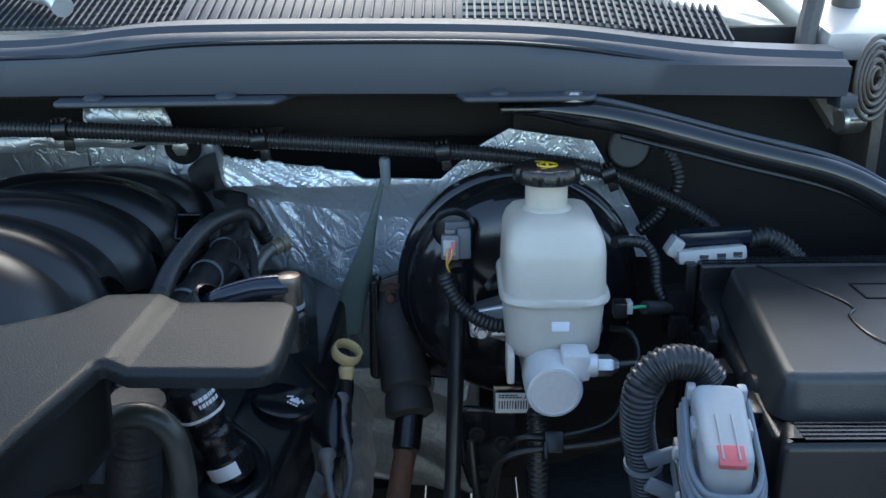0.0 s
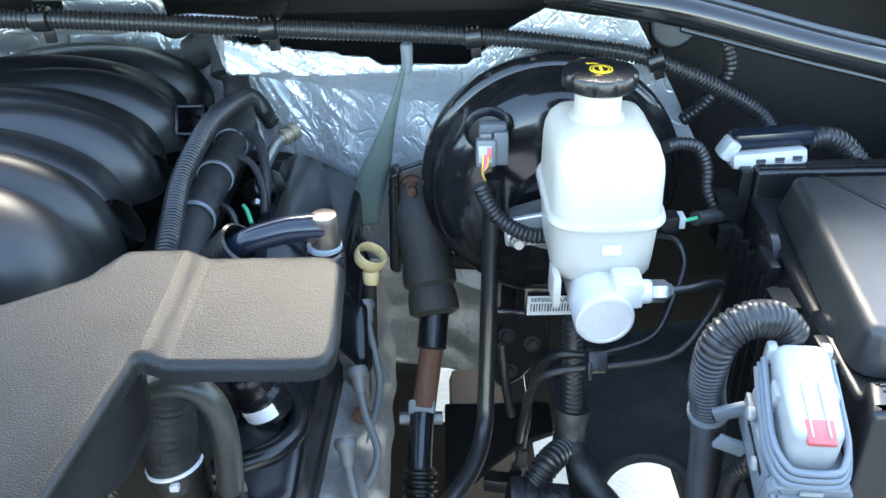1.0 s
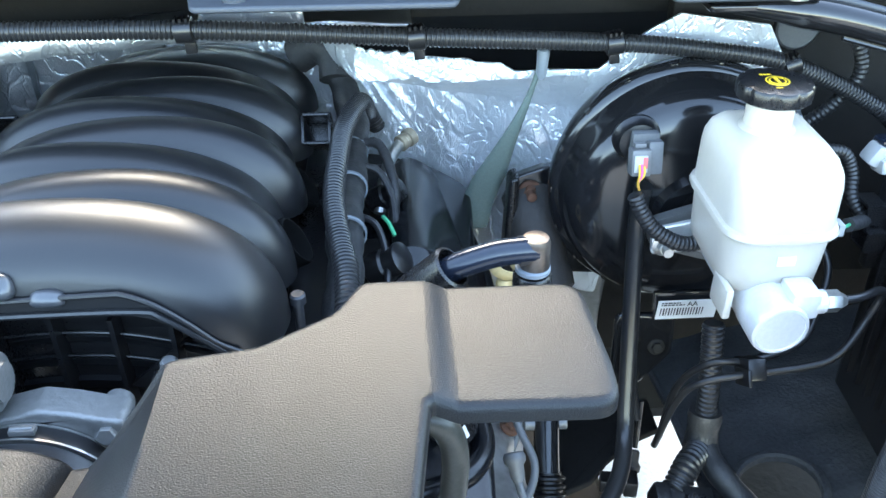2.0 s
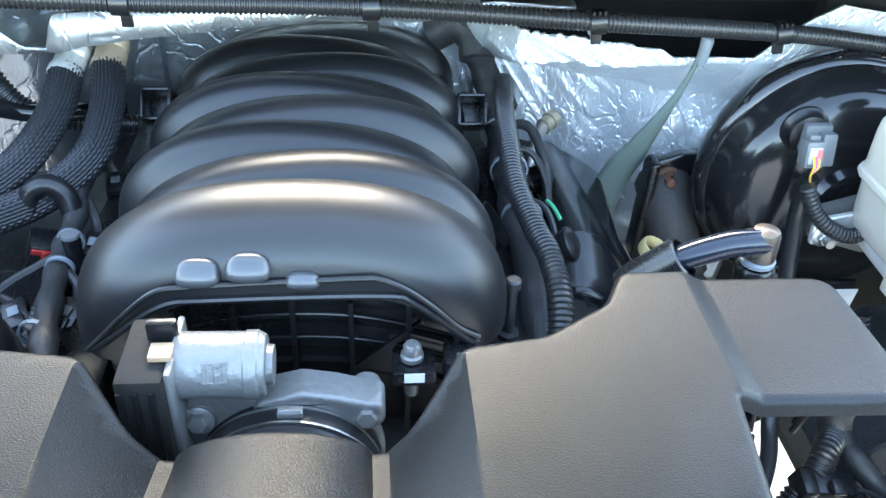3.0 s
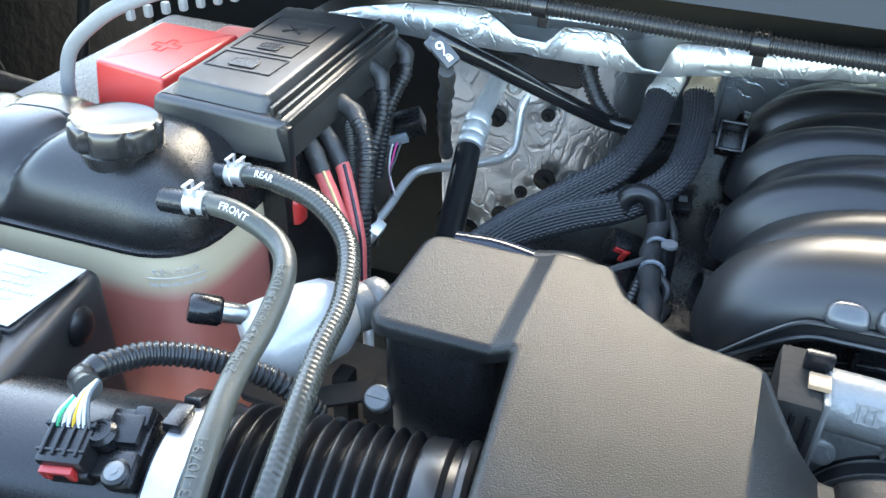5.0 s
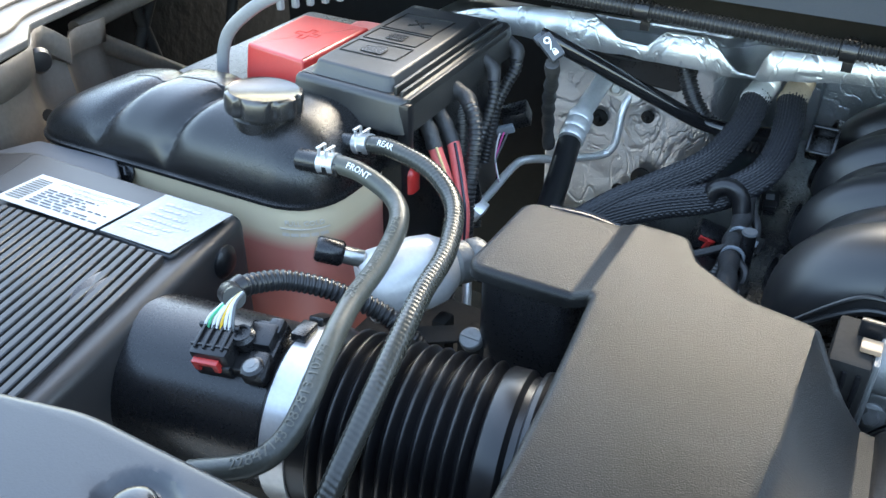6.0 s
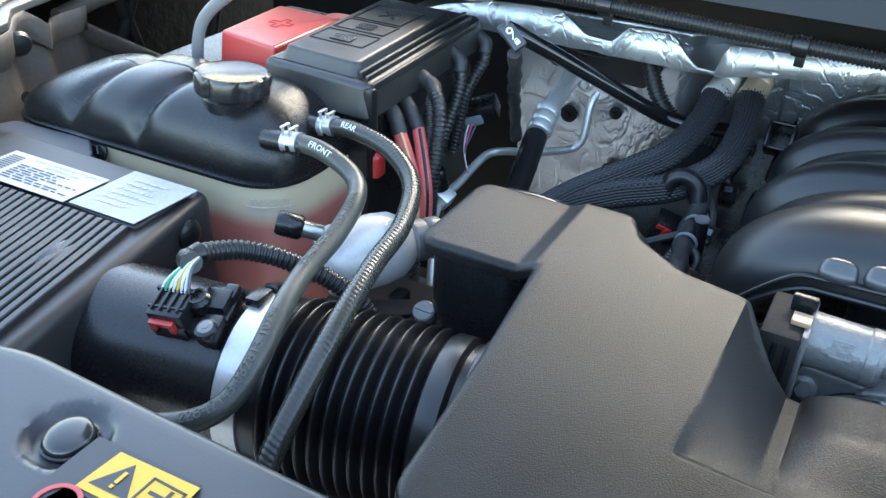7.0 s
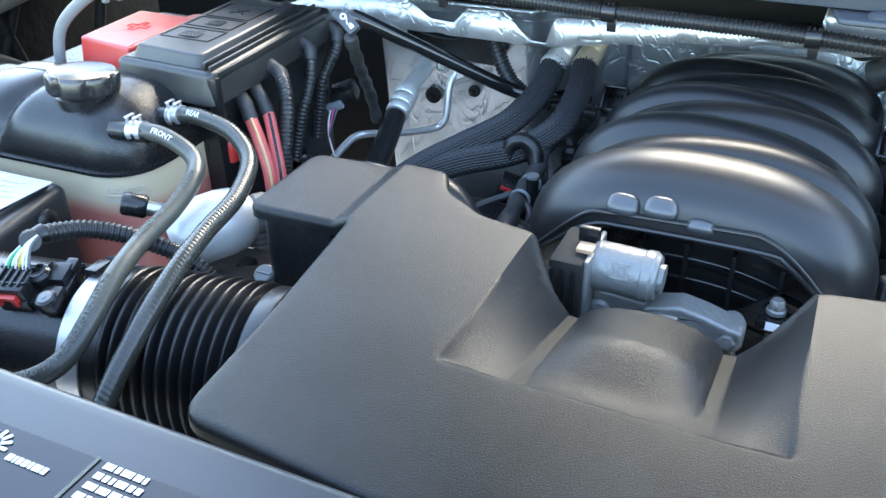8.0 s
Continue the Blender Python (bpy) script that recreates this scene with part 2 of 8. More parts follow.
def finish(name, bm, material, angle=38):
    bmesh.ops.recalc_face_normals(bm, faces=bm.faces)
    limit = radians(angle)
    for f in bm.faces:
        f.smooth = True
    for e in bm.edges:
        e.smooth = len(e.link_faces) != 2 or e.calc_face_angle(0) < limit
    me = bpy.data.meshes.new(name)
    bm.to_mesh(me)
    bm.free()
    me.materials.append(material)
    return me


def thing(name, base, label, category, group="", kind=""):
    ob = new(name)
    ob.location = base
    ob.empty_display_size = 0.02
    BASE[ob] = Vector(base)
    return tagged(ob, label, category, group, kind)


def part(name, bm, material, parent, label=""):
    """A mesh under a thing or a part. Its points are given in the world."""
    base = BASE[parent]
    bmesh.ops.translate(bm, verts=bm.verts, vec=-base)
    ob = new(name, finish(name, bm, material))
    ob.parent = parent
    BASE[ob] = base
    if label:
        ob["label"] = label
    return ob


def solo(name, bm, material, label, category, group="", kind=""):
    """A thing that is one mesh, its origin at its foot."""
    xs = [v.co for v in bm.verts]
    lo = Vector([min(c[i] for c in xs) for i in range(3)])
    hi = Vector([max(c[i] for c in xs) for i in range(3)])
    base = Vector(((lo.x + hi.x) / 2, (lo.y + hi.y) / 2, lo.z))
    bmesh.ops.translate(bm, verts=bm.verts, vec=-base)
    ob = new(name, finish(name, bm, material))
    ob.location = base
    BASE[ob] = base
    return tagged(ob, label, category, group, kind)


def merge(*bms):
    out = bms[0]
    for b in bms[1:]:
        me = bpy.data.meshes.new("join")
        b.to_mesh(me)
        out.from_mesh(me)
        bpy.data.meshes.remove(me)
        b.free()
    return out


def moved(bm, m):
    bmesh.ops.transform(bm, matrix=m, verts=bm.verts)
    return bm


def box(cx, cy, cz, sx, sy, sz, bevel=0.0, m=None, seg=2):
    bm = bmesh.new()
    bmesh.ops.create_cube(bm, size=1)
    for v in bm.verts:
        v.co = Vector((v.co.x * sx, v.co.y * sy, v.co.z * sz))
    if bevel:
        bmesh.ops.bevel(bm, geom=bm.edges[:], offset=bevel, segments=seg, affect="EDGES", profile=0.6)
    if m:
        moved(bm, m)
    bmesh.ops.translate(bm, verts=bm.verts, vec=(cx, cy, cz))
    return bm


def fillet(corners, n=5):
    """A closed outline from corners (x, y, radius)."""
    out = []
    k = len(corners)
    for i, (x, y, r) in enumerate(corners):
        p = Vector((x, y))
        a, b = Vector(corners[i - 1][:2]) - p, Vector(corners[(i + 1) % k][:2]) - p
        if r <= 0:
            out.append((x, y))
            continue
        half = a.angle(b) / 2
        d = min(r / math.tan(half), a.length * 0.49, b.length * 0.49)
        s, e = p + a.normalized() * d, p + b.normalized() * d
        for j in range(n + 1):
            t = j / n
            q = s * (1 - t) ** 2 + p * 2 * t * (1 - t) + e * t * t
            out.append((q.x, q.y))
    return out


def area(o):
    return sum(o[i - 1][0] * o[i][1] - o[i][0] * o[i - 1][1] for i in range(len(o))) / 2


def inset(o, d):
    if area(o) < 0:
        o = o[::-1]
    out = []
    n = len(o)
    for i in range(n):
        p, a, b = Vector(o[i]), Vector(o[i - 1]), Vector(o[(i + 1) % n])
        t = (b - a).normalized()
        out.append((p.x - t.y * d, p.y + t.x * d))
    return out


def rings(levels, cap=True):
    """levels: outlines of equal count with a height each."""
    bm = bmesh.new()
    rows = [[bm.verts.new((x, y, z)) for x, y in o] for o, z in levels]
    for a, b in zip(rows, rows[1:]):
        for i in range(len(a)):
            bm.faces.new((a[i - 1], a[i], b[i], b[i - 1]))
    if cap:
        bm.faces.new(rows[0][::-1])
        bm.faces.new(rows[-1])
    return bm


def slab(o, z0, z1, r=0.004, n=3, taper=0.0, r0=0.0015):
    """A solid over an outline, with a rounded upper edge; taper: how much wider it is at its foot."""
    if area(o) < 0:
        o = o[::-1]
    lv = [(inset(o, r0 - taper), z0), (inset(o, -taper), z0 + r0)]
    for k in range(n + 1):
        a = math.pi / 2 * k / n
        lv.append((inset(o, r * (1 - math.cos(a))), z1 - r + r * math.sin(a)))
    lv.append((inset(o, r + 0.0012), z1))
    return rings(lv)


def rect(x0, y0, x1, y1, r=0.006, n=5):
    return fillet([(x0, y0, r), (x1, y0, r), (x1, y1, r), (x0, y1, r)], n)


def lathe(profile, seg=32, m=None, lobes=0, depth=0.0, caps=True):
    """Turns (radius, height) about z; lobes: flutes round the rim."""
    bm = bmesh.new()
    rows = []
    widest = max(p[0] for p in profile)
    for r, h in profile:
        row = []
        for i in range(seg):
            a = 2 * math.pi * i / seg
            q = r * (1 - depth * max(0.0, math.cos(lobes * a)) ** 3) if lobes and r > 0.93 * widest else r
            row.append(bm.verts.new((q * math.cos(a), q * math.sin(a), h)))
        rows.append(row)
    for a, b in zip(rows, rows[1:]):
        for i in range(seg):
            bm.faces.new((a[i - 1], a[i], b[i], b[i - 1]))
    if caps:
        bm.faces.new(rows[0][::-1])
        bm.faces.new(rows[-1])
    if m:
        moved(bm, m)
    return bm


def along(a, b):
    """The pose at a whose z axis points to b."""
    a, b = Vector(a), Vector(b)
    return Matrix.Translation(a) @ (b - a).to_track_quat("Z", "Y").to_matrix().to_4x4()


def rod(a, b, r, seg=16, bev=0.0):
    h = (Vector(b) - Vector(a)).length
    bev = min(bev, h / 3, r / 2)
    pr = [(r, 0), (r, h)] if not bev else [(r - bev, 0), (r, bev), (r, h - bev), (r - bev, h)]
    return lathe(pr, seg, along(a, b))


def curve(points, step):
    pts = [Vector(p) for p in points]
    pts = [pts[0] * 2 - pts[1]] + pts + [pts[-1] * 2 - pts[-2]]
    fine = []
    for i in range(1, len(pts) - 2):
        a, b, c, d = pts[i - 1:i + 3]
        for k in range(24):
            t = k / 24
            fine.append(0.5 * ((2 * b) + (c - a) * t + (2 * a - 5 * b + 4 * c - d) * t * t + (3 * b - a - 3 * c + d) * t ** 3))
    fine.append(pts[-2])
    s = [0.0]
    for a, b in zip(fine, fine[1:]):
        s.append(s[-1] + (b - a).length)
    n = max(2, int(s[-1] / step))
    out, j = [], 0
    for i in range(n + 1):
        want = s[-1] * i / n
        while j < len(s) - 2 and s[j + 1] < want:
            j += 1
        f = (want - s[j]) / max(1e-9, s[j + 1] - s[j])
        out.append((fine[j].lerp(fine[j + 1], f), want))
    return out


def frames(points, step):
    """Points along a curve with two axes across it that do not twist."""
    c = curve(points, step)
    out = []
    prev = None
    for i, (p, s) in enumerate(c):
        t = (c[min(i + 1, len(c) - 1)][0] - c[max(i - 1, 0)][0]).normalized()
        if prev is None:
            u = t.orthogonal().normalized() if abs(t.z) > 0.9 else t.cross(Vector((0, 0, 1))).normalized()
        else:
            u = (prev - t * prev.dot(t)).normalized()
        prev = u
        out.append((p, u, t.cross(u), s))
    return out


def tube(points, r, seg=12, step=0.006, shape=None, braid=None, twist=0.0):
    """A hose along points. shape(s): factor on the radius along its length."""
    bm = bmesh.new()
    rows = []
    fr = frames(points, step)
    for i, (p, u, v, s) in enumerate(fr):
        q = r * (shape(s) if shape else 1.0)
        row = []
        for k in range(seg):
            a = 2 * math.pi * k / seg
            w = q
            if braid:
                w = q * (1 + (braid * (0.55 + 0.45 * (((i + 2 * (k // 3)) // 2) % 2)) if k % 3 else 0.0))
            if twist:
                w = q * (1 + twist * math.sin(3 * a + s * 1700))
            row.append(bm.verts.new(p + (u * math.cos(a) + v * math.sin(a)) * w))
        rows.append(row)
    for a, b in zip(rows, rows[1:]):
        for k in range(seg):
            bm.faces.new((a[k - 1], a[k], b[k], b[k - 1]))
    bm.faces.new(rows[0][::-1])
    bm.faces.new(rows[-1])
    return bm


def conduit(points, r, pitch=0.0045, depth=0.13, seg=12):
    return tube(points, r, seg, pitch / 4, lambda s: 1 - depth * (1 if (s / pitch) % 1 < 0.4 else 0))


def hexbolt(p, towards, r=0.0065, h=0.006, washer=True):
    m = along(p, Vector(p) + Vector(towards))
    b = lathe([(r, 0), (r, h * 0.8), (r * 0.86, h)], 6, m)
    if washer:
        b = merge(b, lathe([(r * 1.5, -0.0015), (r * 1.5, 0.001), (r * 1.2, 0.002)], 20, m))
    return b


def bars(o, x0, y0, width, height, rows, rnd, gap=0.45, fill=(0.35, 1.0)):
    """Rows of thin bars that stand for print, on a plane given by o(x, y) -> place."""
    bm = bmesh.new()
    h = height / rows
    for i in range(rows):
        y = y0 - i * h
        x = x0
        end = x0 + width * rnd.uniform(*fill)
        while x < end:
            w = min(rnd.uniform(0.06, 0.2) * width, end - x)
            if w > 0.02 * width:
                q = [o(x, y), o(x + w, y), o(x + w, y - h * (1 - gap)), o(x, y - h * (1 - gap))]
                bm.faces.new([bm.verts.new(c) for c in q])
            x += w + 0.03 * width
    return bm


def sheet(o, t=0.0006):
    """A thin label from four corners, raised along its normal."""
    bm = bmesh.new()
    c = [Vector(p) for p in o]
    n = (c[1] - c[0]).cross(c[2] - c[1]).normalized() * t
    a = [bm.verts.new(p) for p in c]
    b = [bm.verts.new(p + n) for p in c]
    bm.faces.new(b)
    bm.faces.new(a[::-1])
    for i in range(4):
        bm.faces.new((a[i - 1], a[i], b[i], b[i - 1]))
    return bm


def writing(text, size, m, thick=0.0002):
    """Raised letters in the built-in font on the xy plane of m."""
    cu = bpy.data.curves.new("text", "FONT")
    cu.body, cu.size, cu.extrude, cu.resolution_u = text, size, thick, 2
    cu.align_x, cu.align_y = "CENTER", "CENTER"
    ob = bpy.data.objects.new("text", cu)
    me = bpy.data.meshes.new_from_object(ob)
    bm = bmesh.new()
    bm.from_mesh(me)
    bpy.data.objects.remove(ob)
    bpy.data.curves.remove(cu)
    bpy.data.meshes.remove(me)
    return moved(bm, m)


def shell(o, height, depth, r, cell=0.012, lines=()):
    """A moulded cover: an outline filled with a fine net lifted to height(x, y), a rounded rim and a skirt."""
    if area(o) < 0:
        o = o[::-1]
    o = inset(o, r)
    bm = bmesh.new()
    bm.faces.new([bm.verts.new((x, y, 0)) for x, y in o])
    xs, ys = [p[0] for p in o], [p[1] for p in o]
    for axis, lo, hi in ((0, min(xs), max(xs)), (1, min(ys), max(ys))):
        k = int((hi - lo) / cell)
        for i in range(1, k):
            co, no = [0, 0, 0], [0, 0, 0]
            co[axis], no[axis] = lo + (hi - lo) * (i + 0.01) / k, 1
            bmesh.ops.bisect_plane(bm, geom=bm.verts[:] + bm.edges[:] + bm.faces[:], plane_co=co, plane_no=no, dist=1e-6)
    for axis, at in lines:
        co, no = [0, 0, 0], [0, 0, 0]
        co[axis], no[axis] = at, 1
        bmesh.ops.bisect_plane(bm, geom=bm.verts[:] + bm.edges[:] + bm.faces[:], plane_co=co, plane_no=no, dist=1e-6)
    # rim: the border in order
    edge = [e for e in bm.edges if len(e.link_faces) == 1]
    near = {}
    for e in edge:
        f = e.link_faces[0]
        for lp in f.loops:
            if lp.edge == e:
                near[lp.vert] = lp.link_loop_next.vert
    start = next(iter(near))
    ring, v = [start], near[start]
    while v != start:
        ring.append(v)
        v = near[v]
    flat = [(v.co.x, v.co.y) for v in ring]
    if area(flat) < 0:
        ring.reverse()
        flat.reverse()
    tops = [height(x, y) for x, y in flat]
    for v in bm.verts:
        v.co.z = height(v.co.x, v.co.y)
    out = []
    n = len(flat)
    for i in range(n):
        a, b = Vector(flat[i - 2]) + Vector(flat[i - 1]), Vector(flat[(i + 1) % n]) + Vector(flat[(i + 2) % n])
        t = (b - a).normalized()
        out.append(Vector((t.y, -t.x)))
    last = ring
    steps = [(r * math.sin(a), r * (1 - math.cos(a))) for a in (math.pi / 8 * k for k in range(1, 5))] + [(r, depth)]
    for d, dz in steps:
        row = [bm.verts.new((flat[i][0] + out[i].x * d, flat[i][1] + out[i].y * d, tops[i] - dz)) for i in range(n)]
        for i in range(n):
            bm.faces.new((last[i - 1], row[i - 1], row[i], last[i]))
        last = row
    return bm


def slab_front(o, y0, y1, r=0.004):
    """A plate over an outline in x and z, from y0 (front) to y1."""
    bm = slab(fillet([(x, z, r) for x, z in o]), 0, y1 - y0, 0.0015)
    for v in bm.verts:
        x, z, d = v.co
        v.co = Vector((x, y1 - d, z))
    return bm


def slab_xz(o, y0, y1):
    bm = slab(fillet([(x, z, 0.01) for x, z in o]), 0, y1 - y0, 0.003)
    for v in bm.verts:
        x, z, d = v.co
        v.co = Vector((x, y1 - d, z))
    return bm


# ---- the setting ----
XC = -0.397          # the engine's middle line


def ground():
    bm = bmesh.new()
    bmesh.ops.create_grid(bm, x_segments=2, y_segments=2, size=600)
    solo("ground", bm, M_GROUND, "pale sunlit concrete ground under the vehicle", "ground", kind="structure")


def firewall():
    """The steel wall behind the engine, and the foil blanket on it."""
    solo("wall_firewall", box(-0.4, 1.045, 1.12, 1.9, 0.03, 0.58), M_UNDER, "black painted steel firewall behind the engine", "wall", kind="structure")
    solo("wall_toeboard", box(0.34, 0.965, 1.00, 0.56, 0.02, 0.28), M_UNDER, "dark toe board below the firewall", "wall", kind="structure")
    solo("wall_upper", merge(box(-0.37, 0.90, 1.37, 1.3, 0.02, 0.10, 0.004), box(0.32, 0.878, 1.23, 0.50, 0.02, 0.40, 0.004)),
         M_DARK, "dark dusty upper panel of the firewall under the cowl", "wall", kind="structure")

    def depth(x):
        pts = [(-1.0, 0.90), (-0.66, 0.905), (-0.58, 0.985), (-0.24, 0.975), (-0.18, 0.950), (-0.125, 0.924), (-0.04, 0.882), (0.02, 0.850), (0.22, 0.85)]
        for (a, p), (b, q) in zip(pts, pts[1:]):
            if x <= b:
                t = max(0.0, min(1.0, (x - a) / (b - a)))
                t = t * t * (3 - 2 * t)
                return p + (q - p) * t
        return pts[-1][1]

    def top(x):
        pts = [(-1.0, 1.315), (-0.25, 1.318), (-0.2, 1.314), (-0.092, 1.300), (-0.08, 1.292), (-0.004, 1.289), (0.034, 1.323), (0.064, 1.340), (0.147, 1.326), (0.184, 1.265), (0.22, 1.2)]
        for (a, p), (b, q) in zip(pts, pts[1:]):
            if x <= b:
                return p + (q - p) * (x - a) / (b - a)
        return 1.2

    def blanket(x0, x1, nx, nz, name, material, label, fold_depth):
        bm = bmesh.new()
        rows = []
        for j in range(nz + 1):
            row = []
            for i in range(nx + 1):
                x = x0 + (x1 - x0) * i / nx
                foot = 0.72 if x < -0.24 else 1.03 if x < 0.02 else 1.03 + 0.17 * min(1, (x - 0.02) / 0.03)
                z = foot + (top(x) - foot) * j / nz
                s = noise.noise((x * 9, z * 9, 3.1)) * 0.008 + abs(noise.noise((x * 22 + z * 14, z * 18, 7.7))) * 0.0035 + noise.noise((x * 60, z * 60, 1.0)) * 0.0006
                # pleats fan out from the upper corner beside the engine
                turn, far = math.atan2(1.36 - z, x + 0.29), math.hypot(x + 0.29, z - 1.36)
                fold = 1 - 2 * abs(noise.noise((turn * 17, far * 5, 4.2)))
                fine = 1 - 2 * abs(noise.noise((turn * 42, far * 9, 9.1)))
                near = max(0.0, min(1.0, (x + 0.27) / 0.03)) * max(0.0, min(1.0, (0.27 - far) / 0.12))
                near *= max(0.25, min(1.0, (-0.08 - x) / 0.05))
                s = s * fold_depth + near * (0.0055 * fold * fold * (fold > 0) + 0.0022 * fine)
                lean = max(0.0, min(1.0, (z - 1.235) / 0.05)) * max(0.0, min(1.0, (x + 0.27) / 0.05))
                y = depth(x) * (1 - lean) + 0.832 * lean
                row.append(bm.verts.new((x, y - 0.004 - s - (0.10 * (z - 1.12) if x < -0.56 else 0.0), z)))
            rows.append(row)
        for a, b in zip(rows, rows[1:]):
            for i in range(nx):
                bm.faces.new((a[i], a[i + 1], b[i + 1], b[i]))
        ob = solo(name, bm, material, label, "insulation", kind="structure")
        mod = ob.modifiers.new("thick", "SOLIDIFY")
        mod.thickness = 0.003
        mod.offset = 1
    blanket(-0.85, -0.42, 220, 130, "firewall_insulation", M_FLATFOIL_SHADE, "flat silver foil heat blanket, darkened for shade, on the passenger firewall", 0.35)
    blanket(-0.42, 0.22, 340, 150, "firewall_insulation", M_FOIL, "crinkled silver foil heat blanket on the firewall", 1.0)


def lower_blanket():
    """The grimy lower end of the blanket, tucked in behind the steering shaft."""
    bm = bmesh.new()
    rows = []
    for j in range(41):
        row = []
        for i in range(61):
            x = -0.24 + 0.275 * i / 60
            edge = 0.935 - 0.16 * (x + 0.24) + 0.004 * noise.noise((x * 60, 0, 0))
            z = edge + (1.06 - edge) * j / 40
            fold = abs(noise.noise((x * 14 + z * 10, z * 12, 2.2))) * 0.012 + noise.noise((x * 45, z * 45, 5)) * 0.0015
            row.append(bm.verts.new((x, 0.876 - fold + 0.03 * (1.06 - z), z)))
        rows.append(row)
    for a, b in zip(rows, rows[1:]):
        for i in range(60):
            bm.faces.new((a[i], a[i + 1], b[i + 1], b[i]))
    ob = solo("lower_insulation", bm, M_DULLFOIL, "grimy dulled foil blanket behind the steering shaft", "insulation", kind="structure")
    mod = ob.modifiers.new("thick", "SOLIDIFY")
    mod.thickness = 0.003
    mod.offset = 1


def foil_lip():
    """The stiff upper edge of the foil blanket, with its cut-outs."""
    edge = [(-0.97, 1.300), (-0.91, 1.323), (-0.85, 1.336), (-0.775, 1.341), (-0.757, 1.330), (-0.743, 1.319), (-0.713, 1.318), (-0.699, 1.334), (-0.690, 1.337),
            (-0.652, 1.336), (-0.638, 1.320), (-0.625, 1.308), (-0.607, 1.307), (-0.600, 1.333), (-0.594, 1.337), (-0.50, 1.341), (-0.45, 1.344), (-0.35, 1.347), (-0.24, 1.344), (-0.17, 1.330)]
    bm = bmesh.new()
    up, mid, low = [], [], []
    n = 150
    for i in range(n + 1):
        x = edge[0][0] + (edge[-1][0] - edge[0][0]) * i / n
        for (a, p), (b, q) in zip(edge, edge[1:]):
            if a <= x <= b + 1e-9:
                z = p + (q - p) * (x - a) / (b - a)
                break
        w = noise.noise((x * 40, 0, 0)) * 0.003
        y = 0.80 if x < -0.3 else 0.80 + (x + 0.3) * 0.3
        up.append(bm.verts.new((x, y + w * 0.3, z)))
        foot = 1.302 + 0.030 * max(0.0, min(1.0, (x + 0.60) / 0.22)) ** 0.7
        mid.append(bm.verts.new((x, y + 0.006 + w, foot + 0.4 * w)))
        low.append(bm.verts.new((x, y + 0.11 + w, foot - 0.002)))
    for a, b in ((up, mid), (mid, low)):
        for i in range(n):
            bm.faces.new((a[i], a[i + 1], b[i + 1], b[i]))
    tab = []
    for i in range(13):
        f = i / 12
        w = 0.0015 * math.sin(i * 1.7)
        tab.append([bm.verts.new((-0.346 + 0.088 * f, 0.806 + w, 1.335)), bm.verts.new((-0.343 + 0.084 * f, 0.803 - w, 1.358)), bm.verts.new((-0.340 + 0.069 * f, 0.806 + w, 1.381))])
    for a, b in zip(tab, tab[1:]):
        for k in range(2):
            bm.faces.new((a[k], b[k], b[k + 1], a[k + 1]))
    ob = solo("insulation_flange", bm, M_LIPFOIL, "stiff silver foil edge with cut-outs below the cowl", "insulation", kind="structure")
    mod = ob.modifiers.new("thick", "SOLIDIFY")
    mod.thickness = 0.003
    mod.offset = 0


